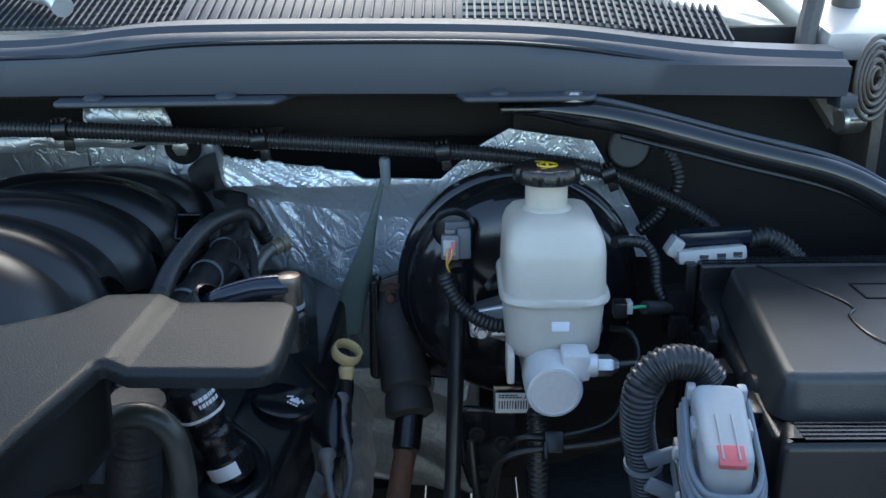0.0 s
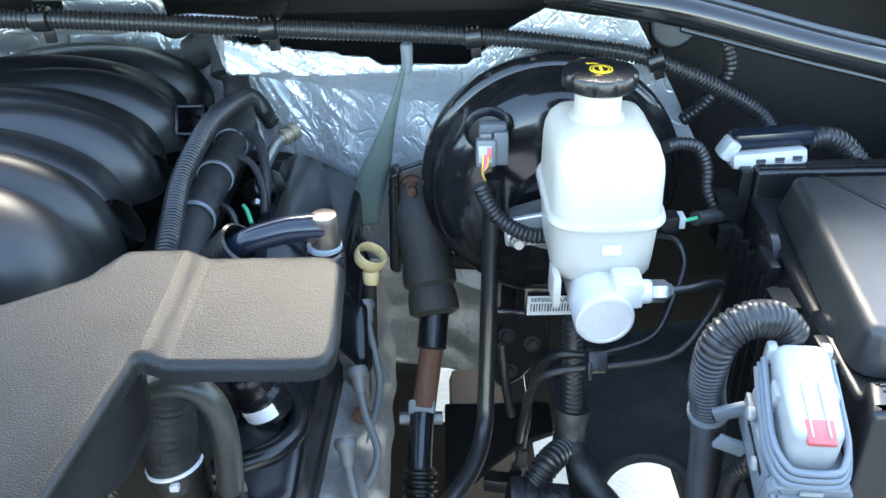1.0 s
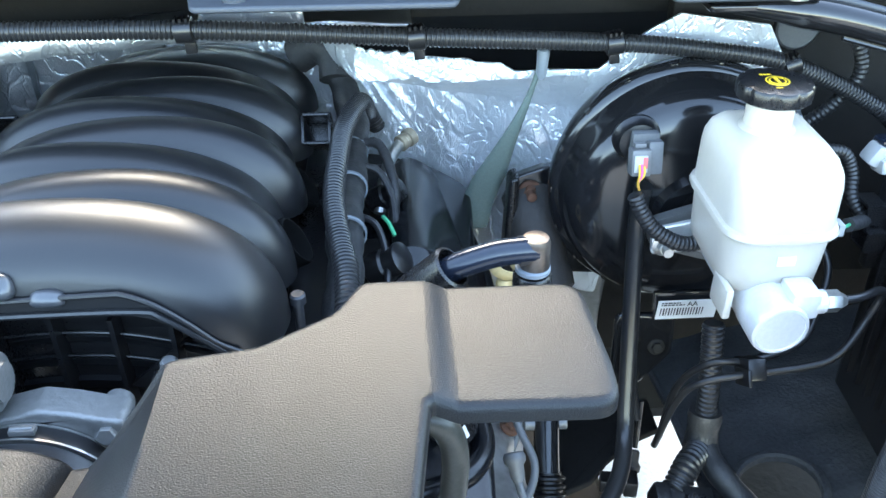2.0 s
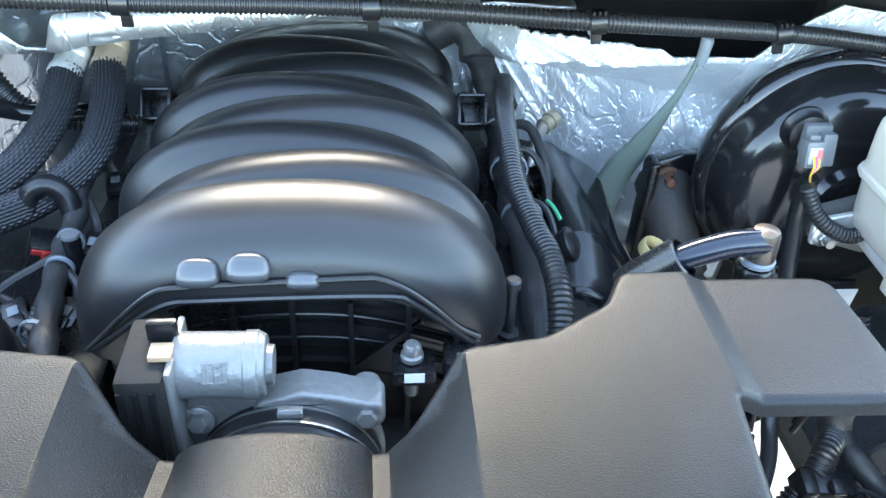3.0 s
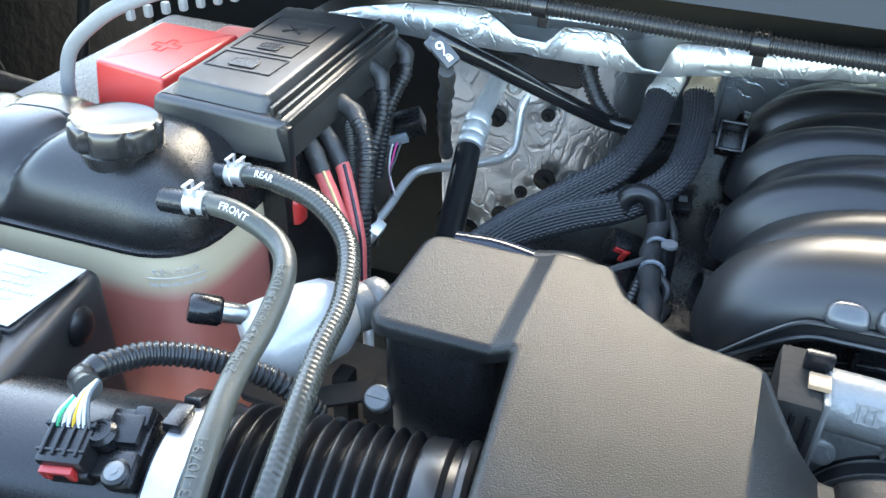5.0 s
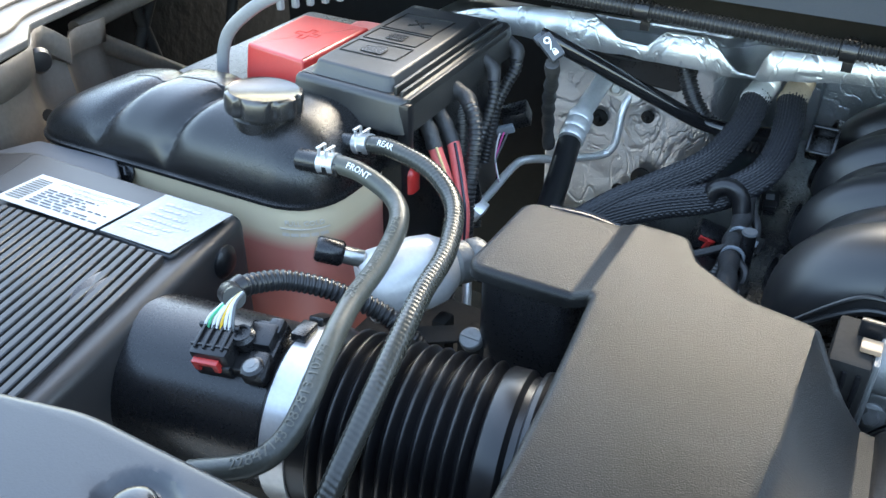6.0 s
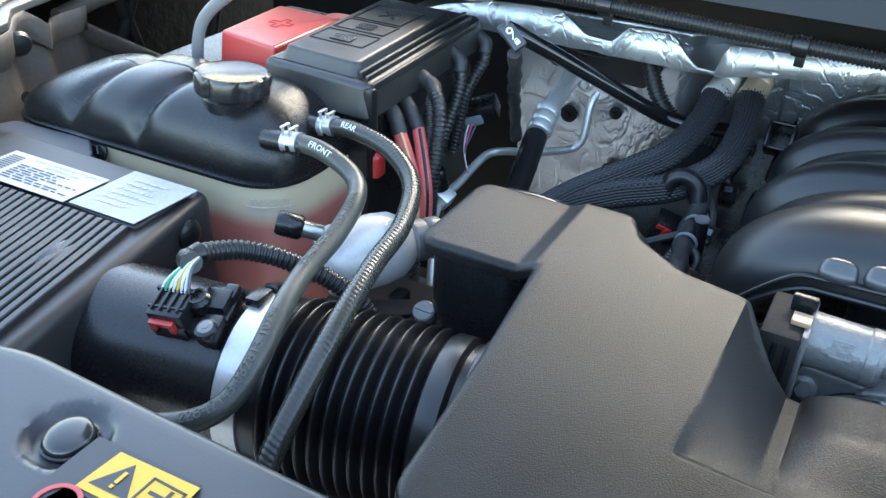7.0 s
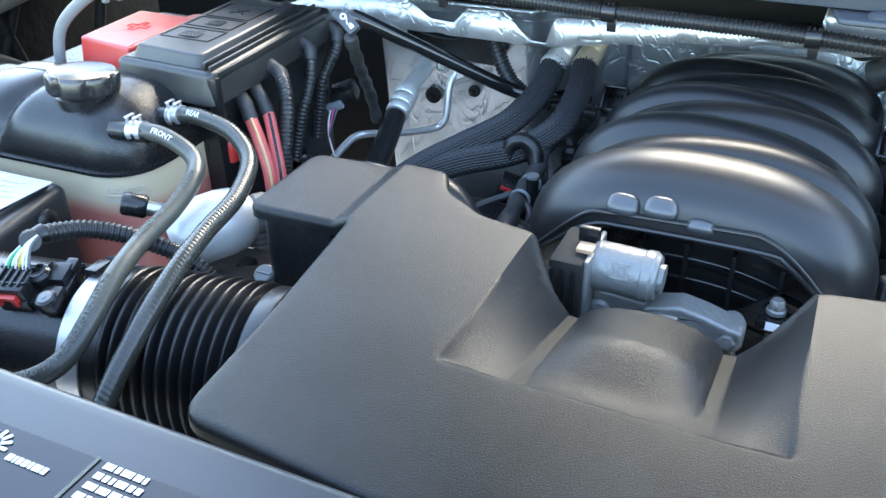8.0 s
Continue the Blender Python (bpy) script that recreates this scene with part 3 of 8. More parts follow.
def cowl():
    """The grey plastic panel under the windscreen with its grille."""
    t = thing("cowl_panel", (-0.35, 0.76, 1.37), "weathered grey plastic cowl panel with a slotted grille", "cowl", kind="structure")
    bm = bmesh.new()
    n = 80
    prof = [(0.757, 0.0), (0.742, 0.004), (0.738, 0.030), (0.744, 0.046), (0.750, 0.050), (0.757, 0.050), (0.762, 0.056), (0.80, 0.058)]
    rows = []
    for i in range(n + 1):
        x = -1.35 + 1.70 * i / n
        bow = -0.010 * ((x + 0.35) / 0.7) ** 2 if x > -0.35 else -0.008 * ((x + 0.35) / 0.9) ** 2
        rise = 0.012 / (1 + math.exp(-(x + 0.30) * 40)) - 0.022 / (1 + math.exp(-(x - 0.17) * 22)) - 0.006
        rows.append([bm.verts.new((x, y, 1.386 + bow + h + (rise if h > 0.03 else 0))) for y, h in prof])
    for a, b in zip(rows, rows[1:]):
        for i in range(len(prof) - 1):
            bm.faces.new((a[i], b[i], b[i + 1], a[i + 1]))
    part("panel", bm, M_COWL, t)
    part("end_flange", box(0.352, 0.755, 1.3755, 0.016, 0.030, 0.012, 0.003), M_COWL, t)
    # A black tube paints the shadow line beneath the lip.
    part("lip_shadow_line", tube([(-1.3, 0.7425, 1.421), (-0.40, 0.7425, 1.4225), (-0.30, 0.7425, 1.425), (-0.20, 0.7425, 1.4325), (0.0, 0.7425, 1.4315), (0.10, 0.7425, 1.426), (0.20, 0.7425, 1.412), (0.33, 0.7425, 1.402)], 0.0022, 8, 0.02), M_RUBBER, t)
    # tabs with push pins
    for x, w in ((-0.235, 0.19), (0.075, 0.11)):
        part("tab", slab(fillet([(x - w / 2, 0.716, 0.008), (x + w / 2, 0.716, 0.008), (x + w / 2 + 0.012, 0.77, 0.002), (x - w / 2 - 0.012, 0.77, 0.002)]), 1.383, 1.388, 0.002), M_COWL, t)
    for x in (-0.30, -0.185, 0.05):
        part("push_pin", lathe([(0.009, 0), (0.009, 0.002), (0.006, 0.004), (0.002, 0.0045)], 16, pose(x, 0.732, 1.388)), M_COWL, t)
    # grille: a sloping field of bars on both sides of a plain middle panel
    for x0, x1 in ((-1.0, -0.245), (0.02, 0.27)):
        k = int((x1 - x0) / 0.0072)
        drop = lambda x: -0.026 / (1 + math.exp(-(x - 0.19) * 26))
        for i in range(k):
            x = x0 + (x1 - x0) * (i + 0.5) / k
            part("grille_slat", box(x, 0.835, 1.458 + drop(x), 0.0021, 0.074, 0.006, 0, pose(0, 0, 0, 22)), M_COWL, t)
        for j in range(6):
            y, z = 0.803 + 0.0118 * j, 1.4430 + 0.0048 * j
            part("grille_bar", tube([(x0 + (x1 - x0) * q / 8, y, z + drop(x0 + (x1 - x0) * q / 8)) for q in range(9)], 0.0015, 6, 0.02), M_COWL, t)
    part("middle_panel", merge(box(-0.1125, 0.835, 1.458, 0.264, 0.07, 0.004, 0.001, pose(0, 0, 0, 22)), *[box(-0.235 + 0.0095 * i, 0.835, 1.4605, 0.0026, 0.068, 0.003, 0.0006, pose(0, 0, 0, 22), 1) for i in range(27)]), M_COWL, t)
    part("grille_well", box(-0.47, 0.85, 1.405, 1.6, 0.12, 0.02), M_UNDER, t)
    part("wiper_arm", tube([(-0.345, 0.80, 1.462), (-0.36, 0.815, 1.470), (-0.385, 0.83, 1.474), (-0.45, 0.86, 1.49), (-0.6, 0.9, 1.51)], 0.010, 12, 0.008, lambda s: 1.0 - 0.3 * min(1.0, s / 0.1)), M_ALUB, t)


def windscreen():
    t = thing("windscreen", (-0.4, 0.93, 1.47), "sloping windscreen glass with sky reflected in it", "windscreen", kind="structure")
    bm = sheet([(-1.15, 0.90, 1.475), (0.36, 0.90, 1.475), (0.25, 1.6, 2.0), (-1.05, 1.6, 2.0)], 0.005)
    part("pane", bm, M_GLASS, t)
    part("frame", merge(box(0.43, 0.95, 1.44, 0.14, 0.26, 0.03, 0.01, pose(0, 0, 0, 12)), box(-1.25, 0.95, 1.44, 0.14, 0.26, 0.03, 0.01, pose(0, 0, 0, 12))), M_PAINT, t)
    part("roof", slab(rect(-1.20, 1.58, 0.40, 2.9, 0.12), 1.96, 2.03, 0.03), M_PAINT, t)


def cab():
    """The body round the bay, out of the camera's sight: doors, rear wall and outer wings."""
    t = thing("cab_body", (-0.4, 2.0, 0.6), "pale painted outer body of the vehicle", "body shell", kind="structure")
    for x in (-1.27, 0.47):
        part("door", slab(rect(x - 0.05, 1.06, x + 0.05, 2.92, 0.04), 0.62, 1.42, 0.02), M_PAINT, t)
        part("pillar", box(x * 0.98, 2.86, 1.70, 0.07, 0.10, 0.56, 0.02), M_PAINT, t)
    part("rear_wall", box(-0.4, 2.93, 1.15, 1.70, 0.05, 1.06, 0.02), M_PAINT, t)
    part("floor", box(-0.4, 2.25, 0.84, 1.66, 1.32, 0.03), M_DARK, t)
    part("outer_wing", slab(rect(-1.62, -0.35, -1.50, 1.05, 0.04), 0.70, 1.34, 0.03), M_PAINT, t)
    part("outer_wing", slab(rect(0.585, -0.35, 0.70, 1.05, 0.04), 0.70, 1.34, 0.03), M_PAINT, t)


def underbody():
    t = thing("underbody", (0.1, 1.5, 0.45), "black plates added for the shaded underbody below the bay", "underbody", kind="structure")
    # Plates added to stand for the dark below, with gaps onto the ground.
    for x0, x1, y0, y1 in ((-1.3, -0.06, 0.85, 1.6), (0.03, 0.12, 1.00, 1.6), (0.34, 0.62, 0.85, 1.6), (-0.06, 0.03, 0.85, 1.21), (-0.06, 0.03, 1.43, 1.6), (0.12, 0.34, 1.20, 1.6), (-1.3, 0.0, 0.0, 0.84), (0.0, 0.62, -0.1, 0.35)):
        part("panel", box((x0 + x1) / 2, (y0 + y1) / 2, 0.50, x1 - x0 - 0.004, y1 - y0 - 0.004, 0.02), M_UNDER, t)
    part("cab_floor", box(-0.68, 1.27, 0.81, 1.24, 0.56, 0.02), M_UNDER, t)
    part("cab_floor", box(0.42, 1.30, 0.81, 0.40, 0.50, 0.02), M_UNDER, t)


HOLE = Vector((0.146, 0.620))


def fenders():
    # passenger side: inner wing with a folded rail
    t = thing("wall_left", (-1.3, 0.4, 0.7), "dusty brown-black inner wing of painted steel", "inner wing", kind="structure")
    part("backing", box(-1.44, 0.5, 1.05, 0.02, 1.4, 0.60, 0.004), M_UNDER, t)
    bm = bmesh.new()
    prof = [(-1.235, 0.78), (-1.245, 1.05), (-1.252, 1.16), (-1.262, 1.215), (-1.270, 1.262), (-1.274, 1.288), (-1.264, 1.300), (-1.260, 1.328)]
    rows = []
    for i in range(73):
        y = -0.15 + 0.76 * i / 72
        dent = 0.012 * math.exp(-((y - 0.535) / 0.012) ** 2) - 0.010 * max(0.0, min(1.0, (y - 0.54) / 0.02))
        shift = 0.074 - 0.015 * max(0.0, min(1.0, (y - 0.425) / 0.045)) - 0.035 * max(0.0, min(1.0, (y - 0.47) / 0.03)) - 0.016 * max(0.0, min(1.0, (y - 0.50) / 0.08))
        cut = max(0.0, min(1.0, (y - 0.515) / 0.025)) * 0.022
        rows.append([bm.verts.new((x + noise.noise((x * 5, y * 5, z * 5)) * 0.006 + shift * (1.0 if z > 1.2 else 0.6) + (dent if z > 1.1 else 0), y, z + noise.noise((x * 4, y * 6, 1)) * 0.004 - (cut if z > 1.29 else 0))) for x, z in prof])
    for a, b in zip(rows, rows[1:]):
        for i in range(len(prof) - 1):
            bm.faces.new((a[i], b[i], b[i + 1], a[i + 1]))
    ob = part("wing_panel", bm, M_FENDER, t)
    mod = ob.modifiers.new("thick", "SOLIDIFY")
    mod.thickness = 0.002
    ledge = fillet([(-1.180, -0.15, 0), (-1.183, 0.30, 0), (-1.192, 0.425, 0.01), (-1.205, 0.470, 0.012), (-1.240, 0.500, 0.012), (-1.256, 0.580, 0.01), (-1.285, 0.72, 0.01), (-1.32, 1.0, 0), (-1.55, 1.0, 0), (-1.55, -0.15, 0)])
    part("ledge", slab(ledge, 1.327, 1.336, 0.003), mat("dusty_painted_ledge", (0.12, 0.115, 0.11), 0.40, 0.3, grain=150, bump=0.15, var=0.35, dust=0.5, dust_colour=(0.30, 0.28, 0.25)), t)
    for d in (0.0, 0.040):
        part("ledge_bead", tube([(-1.215 - d, -0.1, 1.337), (-1.218 - d, 0.36, 1.337), (-1.230 - d, 0.46, 1.337), (-1.262 - d, 0.52, 1.337), (-1.285 - d, 0.66, 1.337), (-1.33 - d, 0.95, 1.337)], 0.0035, 10, 0.012), M_FENDER, t)
    part("grommet", lathe([(0.012, 0), (0.013, 0.003), (0.010, 0.008), (0.003, 0.009)], 20, along((-1.222, 0.487, 1.306), (-1.0, 0.43, 1.31))), M_RUBBER, t)
    part("bump_stop", lathe([(0.004, 0), (0.010, 0.002), (0.009, 0.010), (0.004, 0.030)], 14, pose(-1.252, 0.430, 1.336)), M_GREYP, t)
    part("upper_rail", tube([(-1.285, 0.585, 1.296), (-1.292, 0.640, 1.300), (-1.300, 0.72, 1.304), (-1.32, 0.90, 1.318)], 0.010, 12, 0.01), M_FENDER, t)
    part("lower_rail", tube([(-1.285, 0.590, 1.292), (-1.295, 0.63, 1.264), (-1.300, 0.70, 1.218), (-1.305, 0.78, 1.165), (-1.31, 0.86, 1.11)], 0.011, 12, 0.01), M_FENDER, t)
    low = part("lower_panel", slab_front([(0.0, 0.0), (0.30, -0.19), (0.30, -0.45), (0.0, -0.45)], 0.0, 0.006), M_FENDER, t)
    for v in low.data.vertices:
        q = v.co + BASE[t]
        v.co = Vector((-1.303 + q.y, 0.60 + q.x, 1.272 + q.z)) - BASE[t]
    for y, z in ((0.47, 1.258), (0.40, 1.19), (0.56, 1.215)):
        part("panel_hole", lathe([(0.006, 0), (0.0065, 0.001), (0.002, 0.0012)], 14, along((-1.262 + (0.058 if y < 0.5 else 0.008), y, z), (-1.0, y, z + 0.06))), M_UNDER, t)
    for a, b in (((-1.36, 0.69, 1.15), (-1.36, 0.80, 1.33)), ((-1.36, 0.78, 1.12), (-1.36, 0.72, 1.33)), ((-1.35, 0.86, 1.1), (-1.35, 0.94, 1.33))):
        part("brace", tube([a, ((a[0] + b[0]) / 2, (a[1] + b[1]) / 2, (a[2] + b[2]) / 2), b], 0.008, 10, 0.02), M_DARK, t)
    # driver side
    t = thing("wall_right", (0.56, 0.6, 0.7), "matted black felt wheel arch liner", "wheel arch liner", kind="structure")
    bm = bmesh.new()
    nx, ny = 90, 90
    rows = []
    for j in range(ny + 1):
        row = []
        for i in range(nx + 1):
            x, y = 0.088 + 0.447 * i / nx, 0.42 + 0.46 * j / ny
            z = 0.945 + 0.06 * math.sin(min(1.0, i / nx * 1.25) * math.pi / 2) - 0.5 * (y - 0.66) ** 2 + 0.003 * noise.noise((x * 40, y * 40, 0))
            d = Vector((x, y)) - HOLE
            if 0.032 < d.length < 0.044:
                d = d.normalized() * 0.040
                x, y = HOLE.x + d.x, HOLE.y + d.y
            row.append(bm.verts.new((x, y, z)))
        rows.append(row)
    for a, b in zip(rows, rows[1:]):
        for i in range(nx):
            c = (a[i].co + b[i + 1].co) / 2
            if (Vector((c.x, c.y)) - HOLE).length > 0.040:
                bm.faces.new((a[i], a[i + 1], b[i + 1], b[i]))
    part("liner", bm, M_FELT, t)
    part("hole_rim", moved(lathe([(0.036, -0.008), (0.036, -0.001), (0.038, 0.0015), (0.041, 0.001), (0.045, -0.003)], 40, None, caps=False), pose(HOLE.x, HOLE.y, 0.9695, 2, -12.6)), M_FELT, t)
    part("inner_edge", tube([(0.088, 0.44, 0.925), (0.088, 0.55, 0.941), (0.088, 0.66, 0.946), (0.088, 0.76, 0.942), (0.088, 0.87, 0.924)], 0.004, 8, 0.02), M_FELT, t)
    part("outer_panel", box(0.55, 0.5, 1.15, 0.03, 1.2, 0.36, 0.005), M_DARK, t)


def hood():
    """The open bonnet that shades the rear of the bay."""
    t = thing("hood", (-0.4, 1.0, 1.40), "open vehicle hood propped up over the engine bay", "hood", kind="structure")
    lean = Matrix.Translation((-0.4, 1.0, 1.80)) @ Matrix.Rotation(radians(-82), 4, "X")
    part("panel", moved(box(0, -0.725, 0, 1.68, 1.45, 0.04, 0.012), lean), M_FELT, t)
    part("skin", moved(box(0, -0.725, 0.026, 1.70, 1.47, 0.008, 0.003), lean), M_PAINT, t)
    for x in (-1.20, 0.41):
        part("hinge_arm", tube([(x, 0.90, 1.40), (x, 0.93, 1.55), (x, 0.98, 1.72), (x, 1.00, 1.88)], 0.014, 10, 0.02), M_FENDER, t)


ground(), firewall(), lower_blanket(), foil_lip(), cowl(), windscreen(), cab(), underbody(), fenders(), hood()


# ---- engine ----
def engine_cover():
    t = thing("engine_cover", (XC, 0.34, 1.2), "textured black plastic air duct cover over the engine front", "engine cover")
    half = [(0.0, 0.172, 0), (0.20, 0.190, 0.022), (0.209, 0.30, 0), (0.221, 0.401, 0.004), (0.313, 0.399, 0.017), (0.314, 0.430, 0), (0.311, 0.500, 0.017),
            (0.222, 0.5005, 0), (0.186, 0.500, 0.012), (0.172, 0.472, 0.02), (0.135, 0.447, 0.03), (0.093, 0.440, 0.022), (0.068, 0.413, 0.02), (0.048, 0.408, 0.006), (0.0, 0.408, 0)]
    right = half
    left = [(-min(x, 0.309), y, r) for x, y, r in half[1:-1]][::-1]
    o = [(x + XC, y) for x, y in fillet(right + left, 6)]

    def height(x, y):
        d = abs(x - XC)
        z = 1.300
        if d > 0.222:
            z -= 0.006 * min(1.0, (d - 0.222) / 0.012)
        if y > 0.280 and d < 0.095:
            u = max(0.0, min(1.0, (y - 0.2815) / 0.0085))
            w = u * u * (3 - 2 * u)
            floor = 1.2925 - 0.28 * (y - 0.297)
            if d > 0.055:
                side = min(1.0, (d - 0.055) / 0.038)
                q = floor - 0.002 + (1.302 - floor) * side - 0.003 * side * max(0.0, 1 - (y - 0.2815) / 0.05) * min(1.0, (0.095 - d) / 0.004)
            elif d > 0.047:
                q = floor - 0.002
            else:
                q = floor - 0.003 + 0.019 * math.sqrt(max(0.0, 1 - (d / 0.047) ** 2)) * min(1.0, max(0.12, (y - 0.297) / 0.05))
            z = 1.300 + (q - 1.300) * w
        return z
    LINES = [(0, XC + s * d) for s in (-1, 1) for d in (0.045, 0.047, 0.0485, 0.0535, 0.055, 0.0565, 0.071, 0.091, 0.093, 0.095, 0.220, 0.222, 0.234, 0.236)] + [(1, y) for y in [0.2810 + 0.00095 * k for k in range(11)]]
    part("moulding", shell(o, height, 0.0105, 0.005, 0.008, LINES), M_COVER, t)
    # deep side wall with an arched foot below the rim
    bm = bmesh.new()
    net = []
    for i in range(41):
        y = 0.205 + 0.225 * i / 40
        f = max(0.0, min(1.0, (y - 0.345) / 0.06))
        arch = 0.006 * math.exp(-((y - 0.355) / 0.018) ** 2)
        x = XC + 0.199 + 0.012 * (y - 0.205) / 0.2
        foot = 1.242 + arch - 0.013 * f * f * (3 - 2 * f)
        net.append([bm.verts.new((x - 0.004 * (1 - k / 6), y, foot + (1.293 - foot) * k / 6)) for k in range(7)])
    for a, b in zip(net, net[1:]):
        for k in range(6):
            bm.faces.new((a[k], b[k], b[k + 1], a[k + 1]))
    wall = part("side_wall", bm, M_COVER, t)
    thick = wall.modifiers.new("thick", "SOLIDIFY")
    thick.thickness = 0.003
    thick.offset = -1
    # deep box part of the duct on the passenger side
    part("duct_box", slab(rect(XC - 0.301, 0.402, XC - 0.231, 0.480, 0.015), 1.14, 1.292, 0.004), M_BLACK, t)
    part("duct_body", slab(rect(XC - 0.195, 0.205, XC + 0.13, 0.385, 0.02), 1.13, 1.262, 0.01), M_BLACK, t)


def tilted(c, bm, angle=-38):
    return moved(bm, Matrix.Translation(c) @ Matrix.Rotation(radians(angle), 4, "X") @ Matrix.Translation(-Vector(c)))


# Near-black nylon: the shade inside the side ports is put into the colour.
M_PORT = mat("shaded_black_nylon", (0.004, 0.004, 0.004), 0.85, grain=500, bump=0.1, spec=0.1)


# Pads are paler than the runners: sky sheen put into the base colour.
M_PAD = mat("skylit_smooth_nylon", (0.045, 0.048, 0.054), 0.33, grain=500, bump=0.06, var=0.2, spec=0.8)


def manifold():
    t = thing("intake_manifold", (XC, 0.72, 1.12), "satin black nylon intake manifold with eight arched runners", "intake manifold")
    S, y0 = 0.0525, 0.537
    bm = bmesh.new()
    seg = 56
    rows = []
    steps = []
    y = 0.511
    while y < y0 + 8 * S:
        steps.append(y)
        y += 0.0035
    for y in steps:
        f = (y - y0) / S
        crest = 1.3205 - 0.09 * (y - 0.567)
        base = 1.228 - 0.03 * (y - 0.56)
        w = 0.136 - 0.02 * max(0, y - 0.75)
        if f < 0.5:
            q = max(0.0, min(1.0, (y - 0.511) / (y0 + 0.5 * S - 0.511)))
            b = math.sqrt(max(0.0, 1 - (1 - q) ** 2))
            d = 0.047 * (1 - b)
        else:
            q = (f % 1) * 2 - 1
            b = math.sqrt(max(0.0, 1 - q * q * 0.97))
            d = 0.030 * (1 - b)
            if f > 7.5:
                d = 0.05 * (1 - b)
        row = []
        for k in range(seg + 1):
            a = -math.pi / 2 + math.pi * k / seg
            e = 0.86
            sx = math.copysign(abs(math.sin(a)) ** e, a)
            cz = math.cos(a) ** e
            low = 0.5 - 0.5 * sx * (1 if int(max(0, f)) % 2 else -1)
            dd = d + 0.016 * b * low * low * (f > 1)
            row.append((XC + (w - dd * 0.8) * sx, y, base + (crest - base - dd) * cz))
        rows.append(row)
    bm.free()
    for n in range(8):
        some = [r for y, r in zip(steps, rows) if (n == 0 or y >= y0 + n * S - 0.0036) and (y <= y0 + (n + 1) * S + 0.0001)]
        bm = bmesh.new()
        net = [[bm.verts.new(c) for c in r] for r in some]
        for a, b in zip(net, net[1:]):
            for k in range(seg):
                bm.faces.new((a[k], a[k + 1], b[k + 1], b[k]))
        part("runner", bm, M_MANI, t)
    # front rim and pads
    rim = [(-0.512, 0.511, 1.240), (-0.503, 0.509, 1.247), (-0.469, 0.508, 1.273), (-0.44, 0.508, 1.277), (-0.345, 0.508, 1.278), (-0.325, 0.508, 1.272), (-0.292, 0.510, 1.242), (-0.286, 0.512, 1.238)]
    part("rim", tube(rim, 0.0022, 8, 0.006), M_MANI, t)
    upper = [(-0.515, 0.5105, 1.240), (-0.506, 0.5105, 1.249), (-0.486, 0.5095, 1.270), (-0.470, 0.509, 1.283), (-0.455, 0.509, 1.2855), (-0.404, 0.509, 1.288), (-0.353, 0.509, 1.290), (-0.343, 0.509, 1.2885), (-0.329, 0.509, 1.281), (-0.313, 0.5095, 1.267), (-0.298, 0.5105, 1.251), (-0.285, 0.512, 1.242)]
    part("upper_rim", tube(upper, 0.0017, 8, 0.005), M_MANI, t)
    lo, hi = curve(rim, 0.006), curve(upper, 0.006)
    bm = bmesh.new()
    n = 40
    net = [[bm.verts.new(c[int(i * (len(c) - 1) / n)][0] + Vector((0, 0.0012, 0))) for i in range(n + 1)] for c in (lo, hi)]
    for i in range(n):
        bm.faces.new((net[0][i], net[0][i + 1], net[1][i + 1], net[1][i]))
    part("ledge", bm, M_MANI, t)
    for x, z, w in ((-0.446, 1.283, 0.0125), (-0.418, 1.286, 0.0125), (-0.388, 1.281, 0.0100)):
        hh = 0.0150 if w > 0.011 else 0.0095
        bm = bmesh.new()
        bmesh.ops.create_uvsphere(bm, u_segments=28, v_segments=16, radius=1)
        for v in bm.verts:
            x1, y1, z1 = (math.copysign(abs(c) ** 0.72, c) for c in v.co)
            v.co = Vector((w * x1 * (1 - 0.10 * y1), hh * (0.42 + 0.58 * y1), -0.002 + 0.0075 * z1))
        part("pad", moved(bm, pose(x, 0.5085, z + (0.005 if w > 0.011 else 0.0035), 50)), M_PAD, t, "smooth moulded pad")
    part("lower_wall", box(XC, 0.552, 1.19, 0.235, 0.03, 0.115, 0.004), M_BLACK, t)
    part("upper_wall", box(XC, 0.552, 1.256, 0.170, 0.03, 0.030, 0.004), M_BLACK, t)
    for i in range(7):
        x = XC - 0.105 + 0.035 * i
        part("rib", box(x, 0.533, 1.205, 0.003, 0.022, 0.12 - 0.02 * abs(i - 3) / 3), M_BLACK, t)
    for z, dz in ((1.240, 0.0060), (1.222, 0.0075), (1.203, 0.0090)):
        for k in range(6):
            x0 = XC - 0.105 + 0.035 * k + 0.002
            bm = bmesh.new()
            net = []
            for m in range(5):
                x = x0 + 0.031 * m / 4
                c = z - 2.2 * (x - XC) ** 2
                net.append([bm.verts.new((x, 0.5355 - 0.0030 * f, c + dz * (f - 0.5))) for f in (0.0, 1.0)] + [bm.verts.new((x, 0.5375, c + dz * 0.6))])
            for a, b in zip(net, net[1:]):
                for f in (0, 1):
                    bm.faces.new((a[f], b[f], b[f + 1], a[f + 1]))
            part("moulded_step", bm, M_MANI, t)
    for z in (1.247, 1.229):
        part("arched_rib", tube([(XC - 0.100, 0.5315, z - 0.020), (XC - 0.045, 0.5315, z - 0.004), (XC, 0.5315, z), (XC + 0.045, 0.5315, z - 0.004), (XC + 0.100, 0.5315, z - 0.020)], 0.0009, 6, 0.008), M_BLACK, t)
